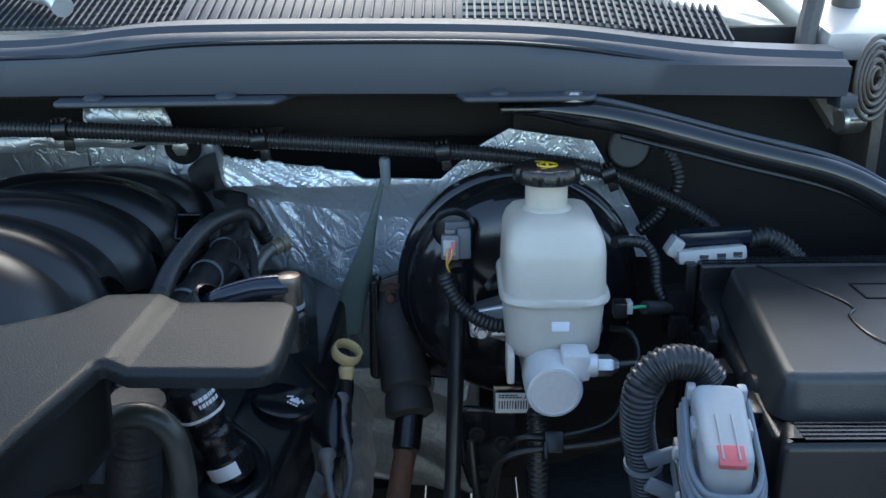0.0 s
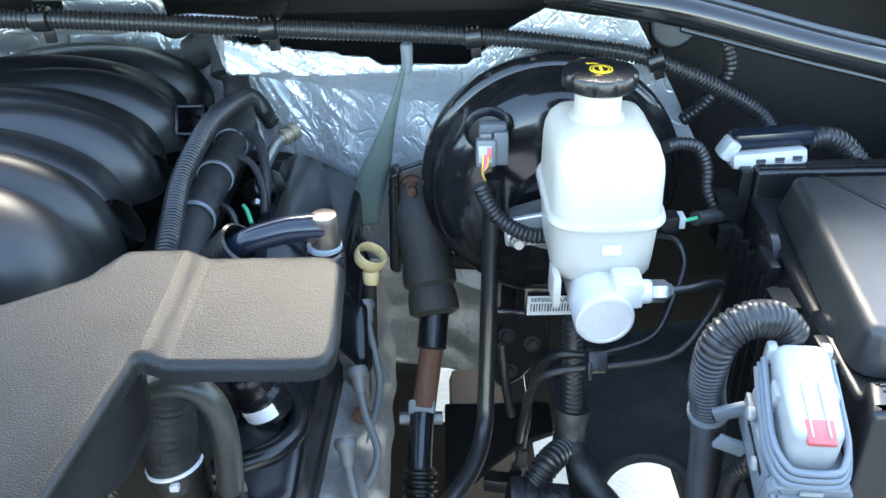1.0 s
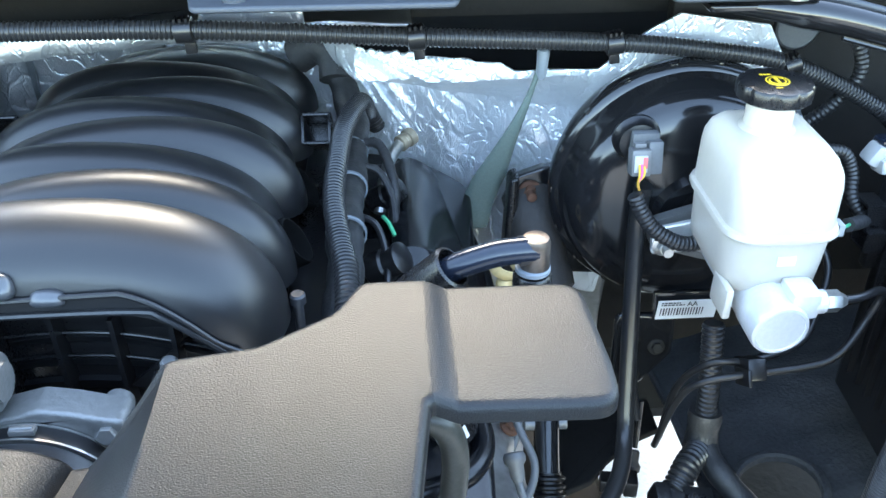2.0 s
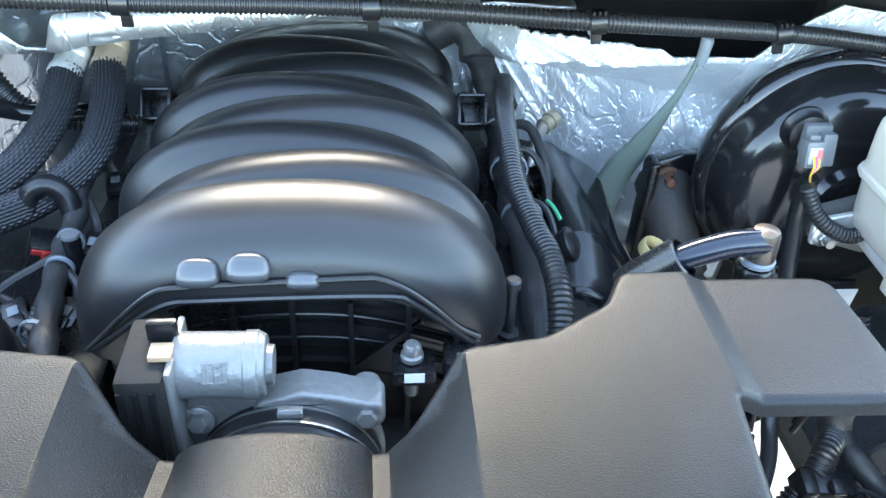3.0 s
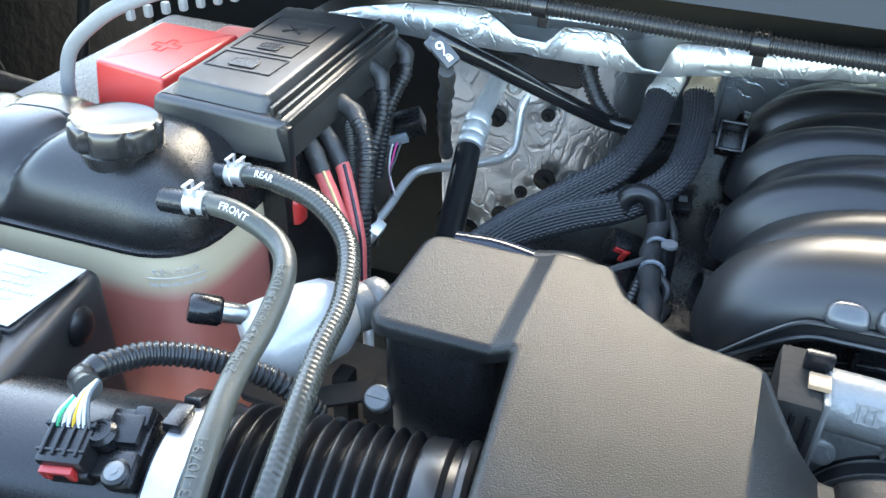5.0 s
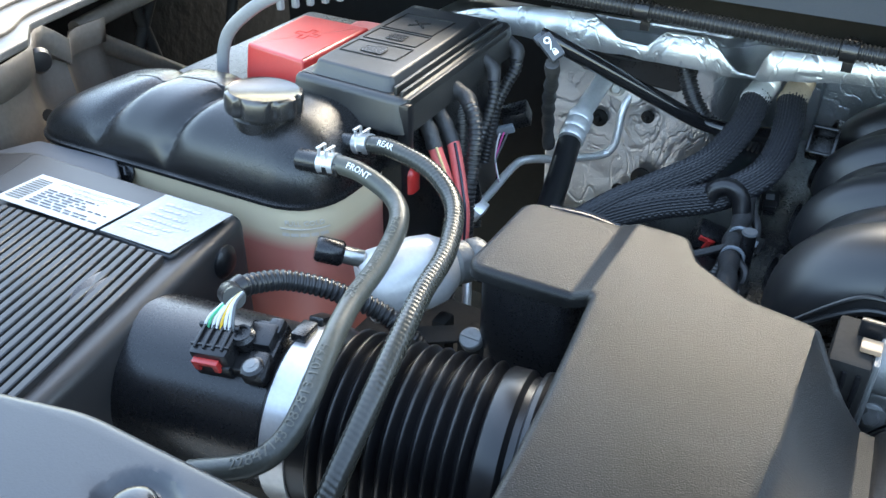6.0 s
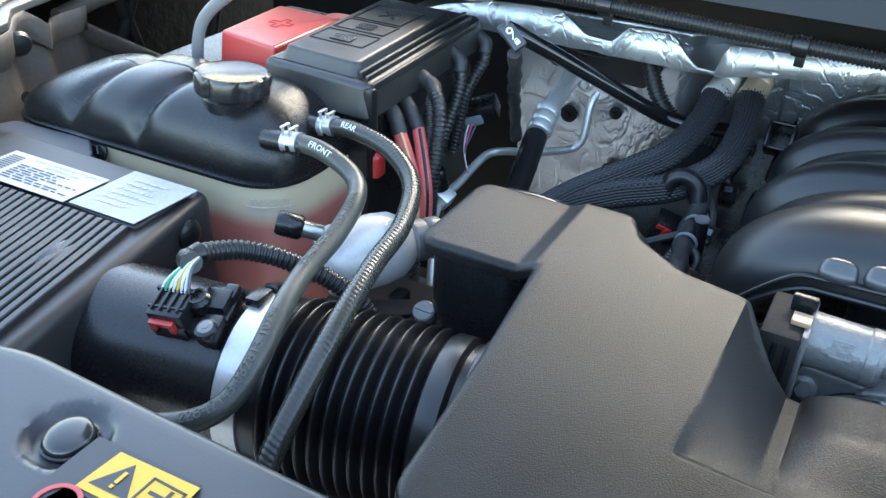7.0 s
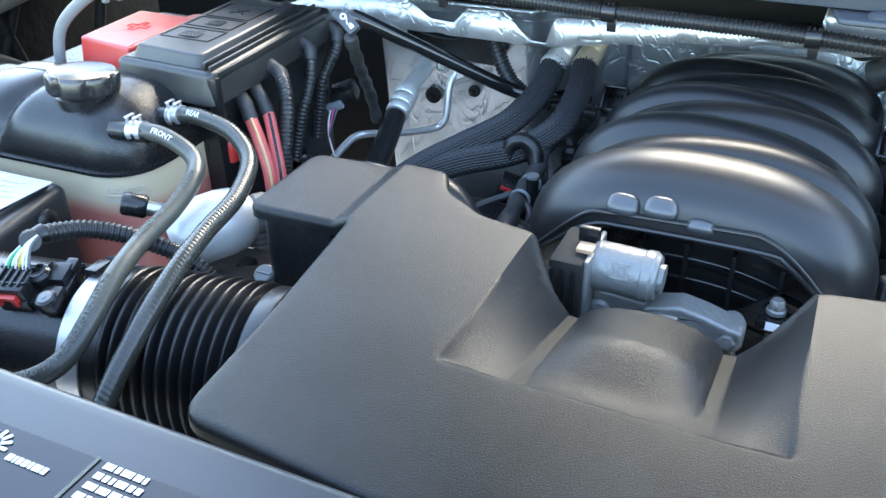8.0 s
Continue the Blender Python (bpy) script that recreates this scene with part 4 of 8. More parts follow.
    gusset = sheet([(XC + 0.035, 0.531, 1.205), (XC + 0.060, 0.531, 1.200), (XC + 0.060, 0.531, 1.220), (XC + 0.078, 0.531, 1.242)], 0.003)
    part("gusset", gusset, M_MANI, t)
    # dark ports along both sides
    for s in (-1, 1):
        for j in range(4 if s < 0 else 0):
            y = y0 + S * (2 * j + 1.75) - 0.03
            part("port", lathe([(0.0165, 0.0), (0.0165, 0.020), (0.0135, 0.020), (0.0135, 0.002)], 20, along((XC + s * 0.118, y, 1.226 - 0.03 * (y - 0.56)), (XC + s * 0.160, y - 0.008, 1.236 - 0.03 * (y - 0.56)))), M_BLACK, t)
        part("side_flange", box(XC + s * 0.148, 0.73, 1.185, 0.05, 0.42, 0.02, 0.005), M_BLACK, t)
        y = 0.826 if s > 0 else 0.838
        c = (XC + s * 0.139, y, 1.238)
        part("square_boss", tilted(c, merge(box(c[0], c[1] + 0.016, c[2], 0.025, 0.004, 0.027, 0.001), box(c[0], c[1] - 0.001, c[2] + 0.0130, 0.025, 0.03, 0.003, 0.001), box(c[0], c[1] - 0.001, c[2] - 0.0130, 0.025, 0.03, 0.003, 0.001),
             box(c[0] - 0.0120, c[1] - 0.001, c[2], 0.003, 0.03, 0.028, 0.001), box(c[0] + 0.0120, c[1] - 0.001, c[2], 0.003, 0.03, 0.028, 0.001))), M_BLACK, t)
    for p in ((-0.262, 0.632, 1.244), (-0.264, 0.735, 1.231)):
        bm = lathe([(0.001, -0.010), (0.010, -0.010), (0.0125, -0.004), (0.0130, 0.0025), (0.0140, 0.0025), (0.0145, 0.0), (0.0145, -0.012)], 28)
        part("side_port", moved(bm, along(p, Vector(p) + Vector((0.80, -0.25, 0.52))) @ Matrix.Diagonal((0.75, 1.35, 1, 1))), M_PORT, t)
    part("stud", merge(rod((-0.256, 0.568, 1.17), (-0.256, 0.568, 1.240), 0.0034, 12), lathe([(0.0055, 0), (0.0055, 0.006), (0.0042, 0.0075)], 12, pose(-0.256, 0.568, 1.236)), lathe([(0.0075, 0), (0.0075, 0.003), (0.004, 0.004)], 16, pose(-0.256, 0.568, 1.195))), M_SHROUD, t)


def engine_block():
    t = thing("engine_block", (XC, 0.72, 0.62), "dark grimy engine block below the manifold", "engine")
    part("block", box(XC, 0.74, 0.92, 0.46, 0.48, 0.46, 0.03), M_DARK, t)
    part("front", box(XC, 0.44, 0.93, 0.30, 0.14, 0.34, 0.03), M_DARK, t)
    part("crossmember", box(-0.3, 0.40, 0.55, 1.6, 0.12, 0.14, 0.02), M_DARK, t)
    for s in (-1, 1):
        part("frame_rail", box(XC + s * 0.42, 0.5, 0.60, 0.09, 1.3, 0.16, 0.015), M_DARK, t)


def throttle():
    t = thing("throttle_body", (-0.41, 0.46, 1.13), "cast aluminium throttle body with a black motor cover", "throttle body")
    m = lathe([(0.0175, 0), (0.0180, 0.002), (0.0180, 0.044), (0.0165, 0.047), (0.011, 0.0475), (0.011, 0.051)], 36, along((-0.453, 0.468, 1.265), (-0.40, 0.468, 1.264)))
    part("motor", m, M_ALU, t)
    part("cast_plate", sheet([(-0.437, 0.4545, 1.2785), (-0.437, 0.4502, 1.268), (-0.424, 0.4502, 1.268), (-0.424, 0.4545, 1.2785)]), M_ALU, t)
    part("housing_arm", slab_xz([(-0.412, 1.243), (-0.388, 1.249), (-0.370, 1.2455), (-0.354, 1.2405), (-0.343, 1.2385), (-0.342, 1.222), (-0.360, 1.2205), (-0.388, 1.236), (-0.416, 1.236)], 0.460, 0.482), M_ALU, t)
    part("lower_plate", slab_xz([(-0.452, 1.247), (-0.404, 1.243), (-0.412, 1.230), (-0.430, 1.214), (-0.444, 1.196), (-0.452, 1.194)], 0.464, 0.480), M_ALU, t)
    part("motor_band", lathe([(0.0180, 0.036), (0.0188, 0.037), (0.0188, 0.043), (0.0180, 0.044)], 36, along((-0.453, 0.468, 1.265), (-0.40, 0.468, 1.264)), caps=False), M_ALU, t)
    for k in range(3):
        part("label_print", sheet([(-0.4355 + 0.0040 * k, 0.4536, 1.2772), (-0.4355 + 0.0040 * k, 0.4500, 1.2692), (-0.4350 + 0.0040 * k, 0.4500, 1.2692), (-0.4350 + 0.0040 * k, 0.4536, 1.2772)], 0.0010), M_ALU, t)
    part("side_plate", box(-0.4525, 0.468, 1.236, 0.004, 0.048, 0.088, 0.002), M_ALU, t)
    part("motor_cover", box(-0.4665, 0.466, 1.234, 0.025, 0.052, 0.090, 0.004), M_DARK, t)
    for x in (-0.476, -0.468, -0.460):
        part("cover_rib", box(x, 0.4395, 1.240, 0.003, 0.003, 0.066, 0.001), M_BLACK, t)
    part("spring_clip", box(-0.4575, 0.4600, 1.2815, 0.012, 0.012, 0.0035, 0.001), M_AMBER, t, "amber plastic clip")
    part("clip_hook", box(-0.459, 0.474, 1.285, 0.016, 0.006, 0.012, 0.002), M_BLACK, t)
    part("bore_flange", lathe([(0.040, 0.0), (0.053, 0.0), (0.0545, 0.003), (0.0545, 0.009), (0.0525, 0.010)], 48, along((XC, 0.482, 1.188), (XC, 0.3, 1.188))), M_ALU, t)
    for p in ((-0.445, 0.460, 1.230), (-0.353, 0.460, 1.230)):
        part("boss", rod((p[0], 0.49, p[2]), (p[0], 0.462, p[2]), 0.0085, 18, 0.002), M_ALU, t)
        part("bolt", hexbolt((p[0], 0.4615, p[2]), (0, -1, 0.25), 0.0058, 0.006), M_ALU, t)
    part("hose", lathe([(0.0515, 0), (0.0525, 0.002), (0.0525, 0.010), (0.0510, 0.012), (0.0510, 0.06)], 48, along((XC, 0.472, 1.188), (XC, 0.3, 1.188))), M_RUBBER, t)
    part("clamp", lathe([(0.0512, 0.0), (0.0530, 0.0), (0.0530, 0.010), (0.0512, 0.010)], 56, along((XC, 0.459, 1.188), (XC, 0.3, 1.188)), caps=False), M_SATIN, t)
    for y in (0.4595, 0.4485):
        part("clamp_edge", lathe([(0.0512, 0.0), (0.0536, 0.0), (0.0536, 0.0014), (0.0512, 0.0014)], 56, along((XC, y, 1.188), (XC, 0.3, 1.188)), caps=False), M_STEEL, t)
    part("clamp_screw", merge(box(XC + 0.003, 0.453, 1.2425, 0.014, 0.006, 0.004, 0.001), rod((XC - 0.003, 0.4525, 1.2440), (XC + 0.009, 0.4525, 1.2440), 0.0016, 10)), M_ALU, t)
    s = thing("pressure_sensor", (-0.326, 0.50, 1.2), "small black pressure sensor with a white label and a bolt", "sensor")
    part("body", box(-0.325, 0.500, 1.2285, 0.026, 0.02, 0.010, 0.002), M_BLACK, s)
    part("label", sheet([(-0.331, 0.4895, 1.2275), (-0.319, 0.4895, 1.2275), (-0.319, 0.4905, 1.2335), (-0.331, 0.4905, 1.2335)]), M_LABEL, s)
    part("bolt", merge(rod((-0.326, 0.505, 1.205), (-0.326, 0.505, 1.240), 0.0045, 14), lathe([(0.0070, 0), (0.0070, 0.003), (0.0055, 0.004), (0.0055, 0.009), (0.004, 0.011)], 16, pose(-0.326, 0.503, 1.235))), M_ALU, s)
    part("plug", box(-0.296, 0.503, 1.228, 0.022, 0.022, 0.022, 0.003), M_BLACK, s)
    part("tag", box(-0.293, 0.4945, 1.2405, 0.014, 0.009, 0.003, 0.001), M_GREYINK, s)


engine_cover(), manifold(), engine_block(), throttle()


# ---- brake corner ----
def booster():
    t = thing("brake_booster", (0.072, 0.80, 1.07), "round gloss black brake servo with a crimped rim", "brake servo")
    m = along((0.072, 0.86, 1.19), (0.072, 0.4, 1.19))
    part("shell", lathe([(0.04, 0), (0.09, 0.012), (0.116, 0.045), (0.1195, 0.055), (0.1195, 0.066), (0.117, 0.070), (0.112, 0.072), (0.1095, 0.078), (0.108, 0.090), (0.104, 0.100), (0.096, 0.108), (0.080, 0.114), (0.060, 0.118),
                     (0.040, 0.121), (0.036, 0.129), (0.001, 0.130)], 96, m), M_GLOSS, t)
    for i in range(18):
        a = 2 * math.pi * i / 18
        part("crimp", box(0.072 + 0.1185 * math.cos(a), 0.792, 1.19 + 0.1185 * math.sin(a), 0.006, 0.005, 0.002, 0.0008, pose(0, 0, 0, 0, -math.degrees(a) - 90)), M_GLOSS, t)
    # sensor plug
    c = Vector((0.010, 0.722, 1.262))
    small = Matrix.Translation(c) @ Matrix.Scale(0.76, 4) @ Matrix.Translation(-c)
    part("grommet", lathe([(0.020, 0), (0.020, 0.003), (0.017, 0.006), (0.016, 0.012), (0.010, 0.014)], 28, along(c + Vector((0, 0.018, 0.004)), c + Vector((0, -0.1, 0.0)))), M_RUBBER, t)
    q = part("sensor_plug", moved(merge(box(c.x - 0.004, c.y - 0.014, c.z - 0.006, 0.021, 0.020, 0.029, 0.003, pose(0, 0, 0, -12)), box(c.x - 0.004, c.y - 0.006, c.z + 0.010, 0.012, 0.016, 0.005, 0.001, pose(0, 0, 0, -12))), small), mat("light_grey_plug_plastic", (0.14, 0.14, 0.14), 0.4, bump=0.05, var=0.15), t, "grey sensor plug")
    part("plug_body", moved(merge(box(c.x + 0.012, c.y - 0.004, c.z - 0.004, 0.016, 0.030, 0.036, 0.003, pose(0, 0, 0, -12)), box(c.x + 0.004, c.y + 0.002, c.z + 0.004, 0.030, 0.012, 0.034, 0.004)), small), M_WIRE_GR, t)
    part("plug_face", moved(box(c.x - 0.005, c.y - 0.0245, c.z - 0.004, 0.014, 0.003, 0.018, 0.001, pose(0, 0, 0, -12)), small), M_WHITEP, q)
    part("plug_lock", moved(box(c.x - 0.001, c.y - 0.0265, c.z - 0.002, 0.0045, 0.002, 0.012, 0.0006, pose(0, 0, 0, -12)), small), M_REDC, q)
    for i, mm in enumerate((M_WIRE_Y, M_WIRE_P, M_WIRE_Y)):
        x = c.x - 0.007 + 0.0025 * i
        part("wire", moved(tube([(x, c.y - 0.026, c.z - 0.004), (x - 0.001, c.y - 0.034, c.z - 0.012), (c.x - 0.008, c.y - 0.032, c.z - 0.022), (c.x - 0.005, c.y - 0.03, c.z - 0.032)], 0.0012, 6, 0.004), small), mm, q)
    lab = part("barcode_label", sheet([(0.048, 0.728, 1.104), (0.048, 0.7315, 1.081), (0.104, 0.7315, 1.081), (0.104, 0.728, 1.104)], 0.001), M_LABEL, t, "white barcode label")
    part("label_backing", box(0.076, 0.736, 1.0935, 0.060, 0.006, 0.028, 0.001, pose(0, 0, 0, -8)), M_GLOSS, t)
    rnd = random.Random(8)
    flat = lambda x, z: (x, 0.728 + (1.104 - z) * 0.152 - 0.0016, z)
    for k in range(16):
        x = 0.051 + 0.0026 * k
        part("bar", sheet([flat(x, 1.0955), flat(x, 1.086), flat(x + rnd.uniform(0.0006, 0.0017), 1.086), flat(x + 0.0012, 1.0955)], 0.0001), M_INK, lab)
    part("label_print", bars(flat, 0.051, 1.1025, 0.022, 0.005, 2, rnd, 0.35, (0.8, 1)), M_INK, lab)
    part("label_code", writing("AA", 0.0075, Matrix.Translation(flat(0.080, 1.100)) @ pose(0, 0, 0, 90)), M_INK, lab)


M_CAST = mat("bright_cast_aluminium", (0.68, 0.67, 0.65), 0.36, 0.3, grain=300, bump=0.15, var=0.10)


def reservoir():
    t = thing("brake_fluid_reservoir", (0.093, 0.66, 1.195), "milky white brake fluid reservoir with a black cap", "fluid reservoir")
    cx, cy = 0.0905, 0.661

    def o(hx, hy0, hy1, r):
        return rect(cx - hx * 0.91, cy - hy0, cx + hx * 0.91, cy + hy1, r * 0.9, 6)
    lv = [(o(0.030, 0.038, 0.045, 0.02), 1.193), (o(0.038, 0.046, 0.052, 0.026), 1.1945), (o(0.0415, 0.0495, 0.055, 0.028), 1.200), (o(0.0425, 0.0505, 0.055, 0.028), 1.212), (o(0.0440, 0.052, 0.056, 0.028), 1.240),
          (o(0.0475, 0.0555, 0.06, 0.03), 1.2415), (o(0.0485, 0.0565, 0.061, 0.03), 1.244), (o(0.0475, 0.0555, 0.06, 0.03), 1.2475), (o(0.0445, 0.0525, 0.057, 0.026), 1.2485),
          (o(0.0435, 0.050, 0.056, 0.022), 1.279), (o(0.0425, 0.047, 0.055, 0.021), 1.288), (o(0.0395, 0.041, 0.052, 0.02), 1.296), (o(0.0345, 0.032, 0.047, 0.018), 1.3015), (o(0.026, 0.020, 0.038, 0.014), 1.304)]
    part("tank", rings(lv), M_WHITE, t)
    part("neck", lathe([(0.0215, 0), (0.0200, 0.003), (0.0172, 0.005), (0.0172, 0.030)], 32, pose(0.0865, 0.672, 1.302)), M_WHITE, t)
    cap = part("cap", lathe([(0.0255, 0), (0.0272, 0.0015), (0.0276, 0.0100), (0.0262, 0.0120), (0.022, 0.0128), (0.001, 0.0128)], 96, pose(0.0865, 0.672, 1.3272, 0, 0, 9), lobes=9, depth=0.07), M_BLACK, t, "fluted black screw cap")
    part("warning_print", merge(lathe([(0.0075, 0), (0.0085, 0), (0.0085, 0.0006), (0.0075, 0.0006)], 24, pose(0.0865, 0.670, 1.340), caps=False), box(0.0865, 0.670, 1.3403, 0.0022, 0.010, 0.0008),
         lathe([(0.0052, 0), (0.0062, 0), (0.0062, 0.0006), (0.0052, 0.0006)], 24, pose(0.0865, 0.670, 1.340), caps=False)), M_YELINK, cap)
    rnd = random.Random(3)
    part("cap_print", bars(lambda x, y: (x, y, 1.3404), 0.0775, 0.6835, 0.018, 0.005, 1, rnd), M_YELINK, cap)
    part("cap_print", bars(lambda x, y: (x, y, 1.3404), 0.0805, 0.6585, 0.012, 0.004, 1, rnd), M_YELINK, cap)
    part("level_tag", box(cx + 0.003, cy - 0.0515, 1.225, 0.014, 0.002, 0.008, 0.0008), M_LABEL, t)
    for x in (0.055, 0.11):
        part("foot", box(x, 0.62, 1.19, 0.006, 0.03, 0.026, 0.002), M_WHITE, t)
    s = thing("master_cylinder", (0.085, 0.65, 1.16), "cast aluminium brake master cylinder with a round end plug", "master cylinder")
    part("barrel", lathe([(0.026, 0), (0.026, 0.012), (0.0215, 0.02), (0.0215, 0.10), (0.0215, 0.108), (0.0222, 0.112), (0.0222, 0.140), (0.0212, 0.1425), (0.019, 0.1430), (0.0185, 0.1418), (0.001, 0.1420)], 40, along((0.083, 0.724, 1.190), (0.0875, 0.575, 1.1815))), M_CAST, s)
    flange = rings([([(x, y) for x, y in fillet([(-0.058, -0.012, 0.01), (0, -0.03, 0.02), (0.058, -0.012, 0.01), (0.058, 0.012, 0.01), (0, 0.03, 0.02), (-0.058, 0.012, 0.01)])], h) for h in (0, 0.010)])
    for v in flange.verts:
        x, y, h = v.co
        v.co = Vector((0.083 + x, 0.722 - h, 1.187 + y))
    part("flange", flange, M_ALU, s)
    part("mount_plate", slab_front([(0.022, 1.199), (0.062, 1.207), (0.062, 1.176), (0.024, 1.174)], 0.700, 0.706), M_ALUB, s)
    for x in (0.034, 0.132):
        part("mount_bolt", merge(hexbolt((x, 0.700, 1.184), (0, -1, 0), 0.0070, 0.007), rod((x, 0.694, 1.184), (x, 0.686, 1.184), 0.0042, 12)), M_STEEL, s)
    part("port_boss", merge(box(0.104, 0.598, 1.200, 0.022, 0.026, 0.022, 0.004), rod((0.110, 0.594, 1.199), (0.122, 0.594, 1.199), 0.009, 16, 0.002)), M_CAST, s)
    part("pipe_nut", lathe([(0.0085, 0), (0.0085, 0.010), (0.006, 0.013), (0.0045, 0.016)], 6, along((0.121, 0.594, 1.199), (0.2, 0.594, 1.199))), M_STEEL, s)


booster(), reservoir()


# ---- cross-car loom ----
def main_loom():
    t = thing("wiring_loom", (-0.35, 0.77, 1.25), "ribbed black wiring loom running across the firewall", "wiring loom")
    pts = [(-1.02, 0.77, 1.362), (-0.88, 0.76, 1.367), (-0.71, 0.757, 1.366), (-0.53, 0.757, 1.361), (-0.347, 0.765, 1.356), (-0.168, 0.773, 1.343), (0, 0.80, 1.3245),
           (0.09, 0.803, 1.314), (0.158, 0.80, 1.301), (0.233, 0.80, 1.266), (0.265, 0.79, 1.24), (0.278, 0.77, 1.19)]
    part("sleeve", conduit(pts, 0.0078, 0.0038, 0.14, 14), M_CONDUIT, t)
    part("branch", conduit([(0.195, 0.82, 1.235), (0.213, 0.815, 1.255), (0.228, 0.81, 1.285), (0.222, 0.812, 1.312), (0.205, 0.82, 1.33)], 0.0065, 0.0045, 0.14, 10), M_CONDUIT, t)
    first = None
    for x, y, z, a in ((-0.71, 0.757, 1.366, 1), (-0.53, 0.757, 1.361, 1), (-0.347, 0.765, 1.356, -2), (-0.168, 0.773, 1.343, -5), (0, 0.80, 1.3245, -7), (0.158, 0.80, 1.301, -20)):
        if first is None:
            first = thing("loom_clip", (x, y, z), "black plastic clip round the ribbed wiring loom", "cable clip", "clips on the cross loom")
            b = lathe([(0.0085, -0.007), (0.0100, -0.0065), (0.0100, 0.0065), (0.0085, 0.007)], 20, along((x, y, z), (x + 0.1, y, z)))
            part("band", b, M_BLACK, first)
            for k in (-1, 0, 1):
                part("tooth", box(x + 0.0045 * k, y - 0.004, z + 0.0098, 0.0018, 0.010, 0.003), M_BLACK, first)
            part("stem", box(x + 0.001, y + 0.006, z - 0.015, 0.009, 0.004, 0.012, 0.001), M_BLACK, first)
        else:
            copy_thing(first, pose(x, y, z, 0, a, 0))


def strap():
    bm = bmesh.new()
    c = frames([(-0.057, 0.818, 1.308), (-0.064, 0.826, 1.28), (-0.080, 0.846, 1.225), (-0.103, 0.878, 1.145), (-0.112, 0.885, 1.10)], 0.004)
    top, n = [], len(c)
    rows = []
    for i, (p, u, v, s) in enumerate(c):
        f = i / (n - 1)
        w = 0.0028 + 0.0150 * max(0.0, min(1.0, (f - 0.12) / 0.55)) ** 1.4
        a = 0.6 * math.sin(f * 4)
        d = Vector((math.cos(a), -0.3 + 0.2 * math.sin(a), 0.25)).normalized()
        rows.append([bm.verts.new(p + d * (k - 2) / 2 * w + Vector((0, -0.004 - 0.010 * min(1.0, f * 4) + 0.001 * (abs(k - 2)), 0))) for k in range(5)])
    for a, b in zip(rows, rows[1:]):
        for k in range(4):
            bm.faces.new((a[k], a[k + 1], b[k + 1], b[k]))
    t = thing("ground_strap", (-0.08, 0.85, 1.1), "flat grey-green woven strap twisted along the foil", "strap")
    ob = part("webbing", bm, M_STRAP, t)
    mod = ob.modifiers.new("thick", "SOLIDIFY")
    mod.thickness = 0.002
    part("end_loop", lathe([(0.0035, -0.016), (0.0050, -0.010), (0.0052, 0.002), (0.0058, 0.009), (0.0045, 0.013), (0.002, 0.014)], 18, pose(-0.0575, 0.815, 1.303, 12)), M_GREYP, t)


M_BRASS_DULL = mat("dull_plated_fitting", (0.42, 0.36, 0.27), 0.38, 0.6, grain=300, bump=0.15, var=0.25)


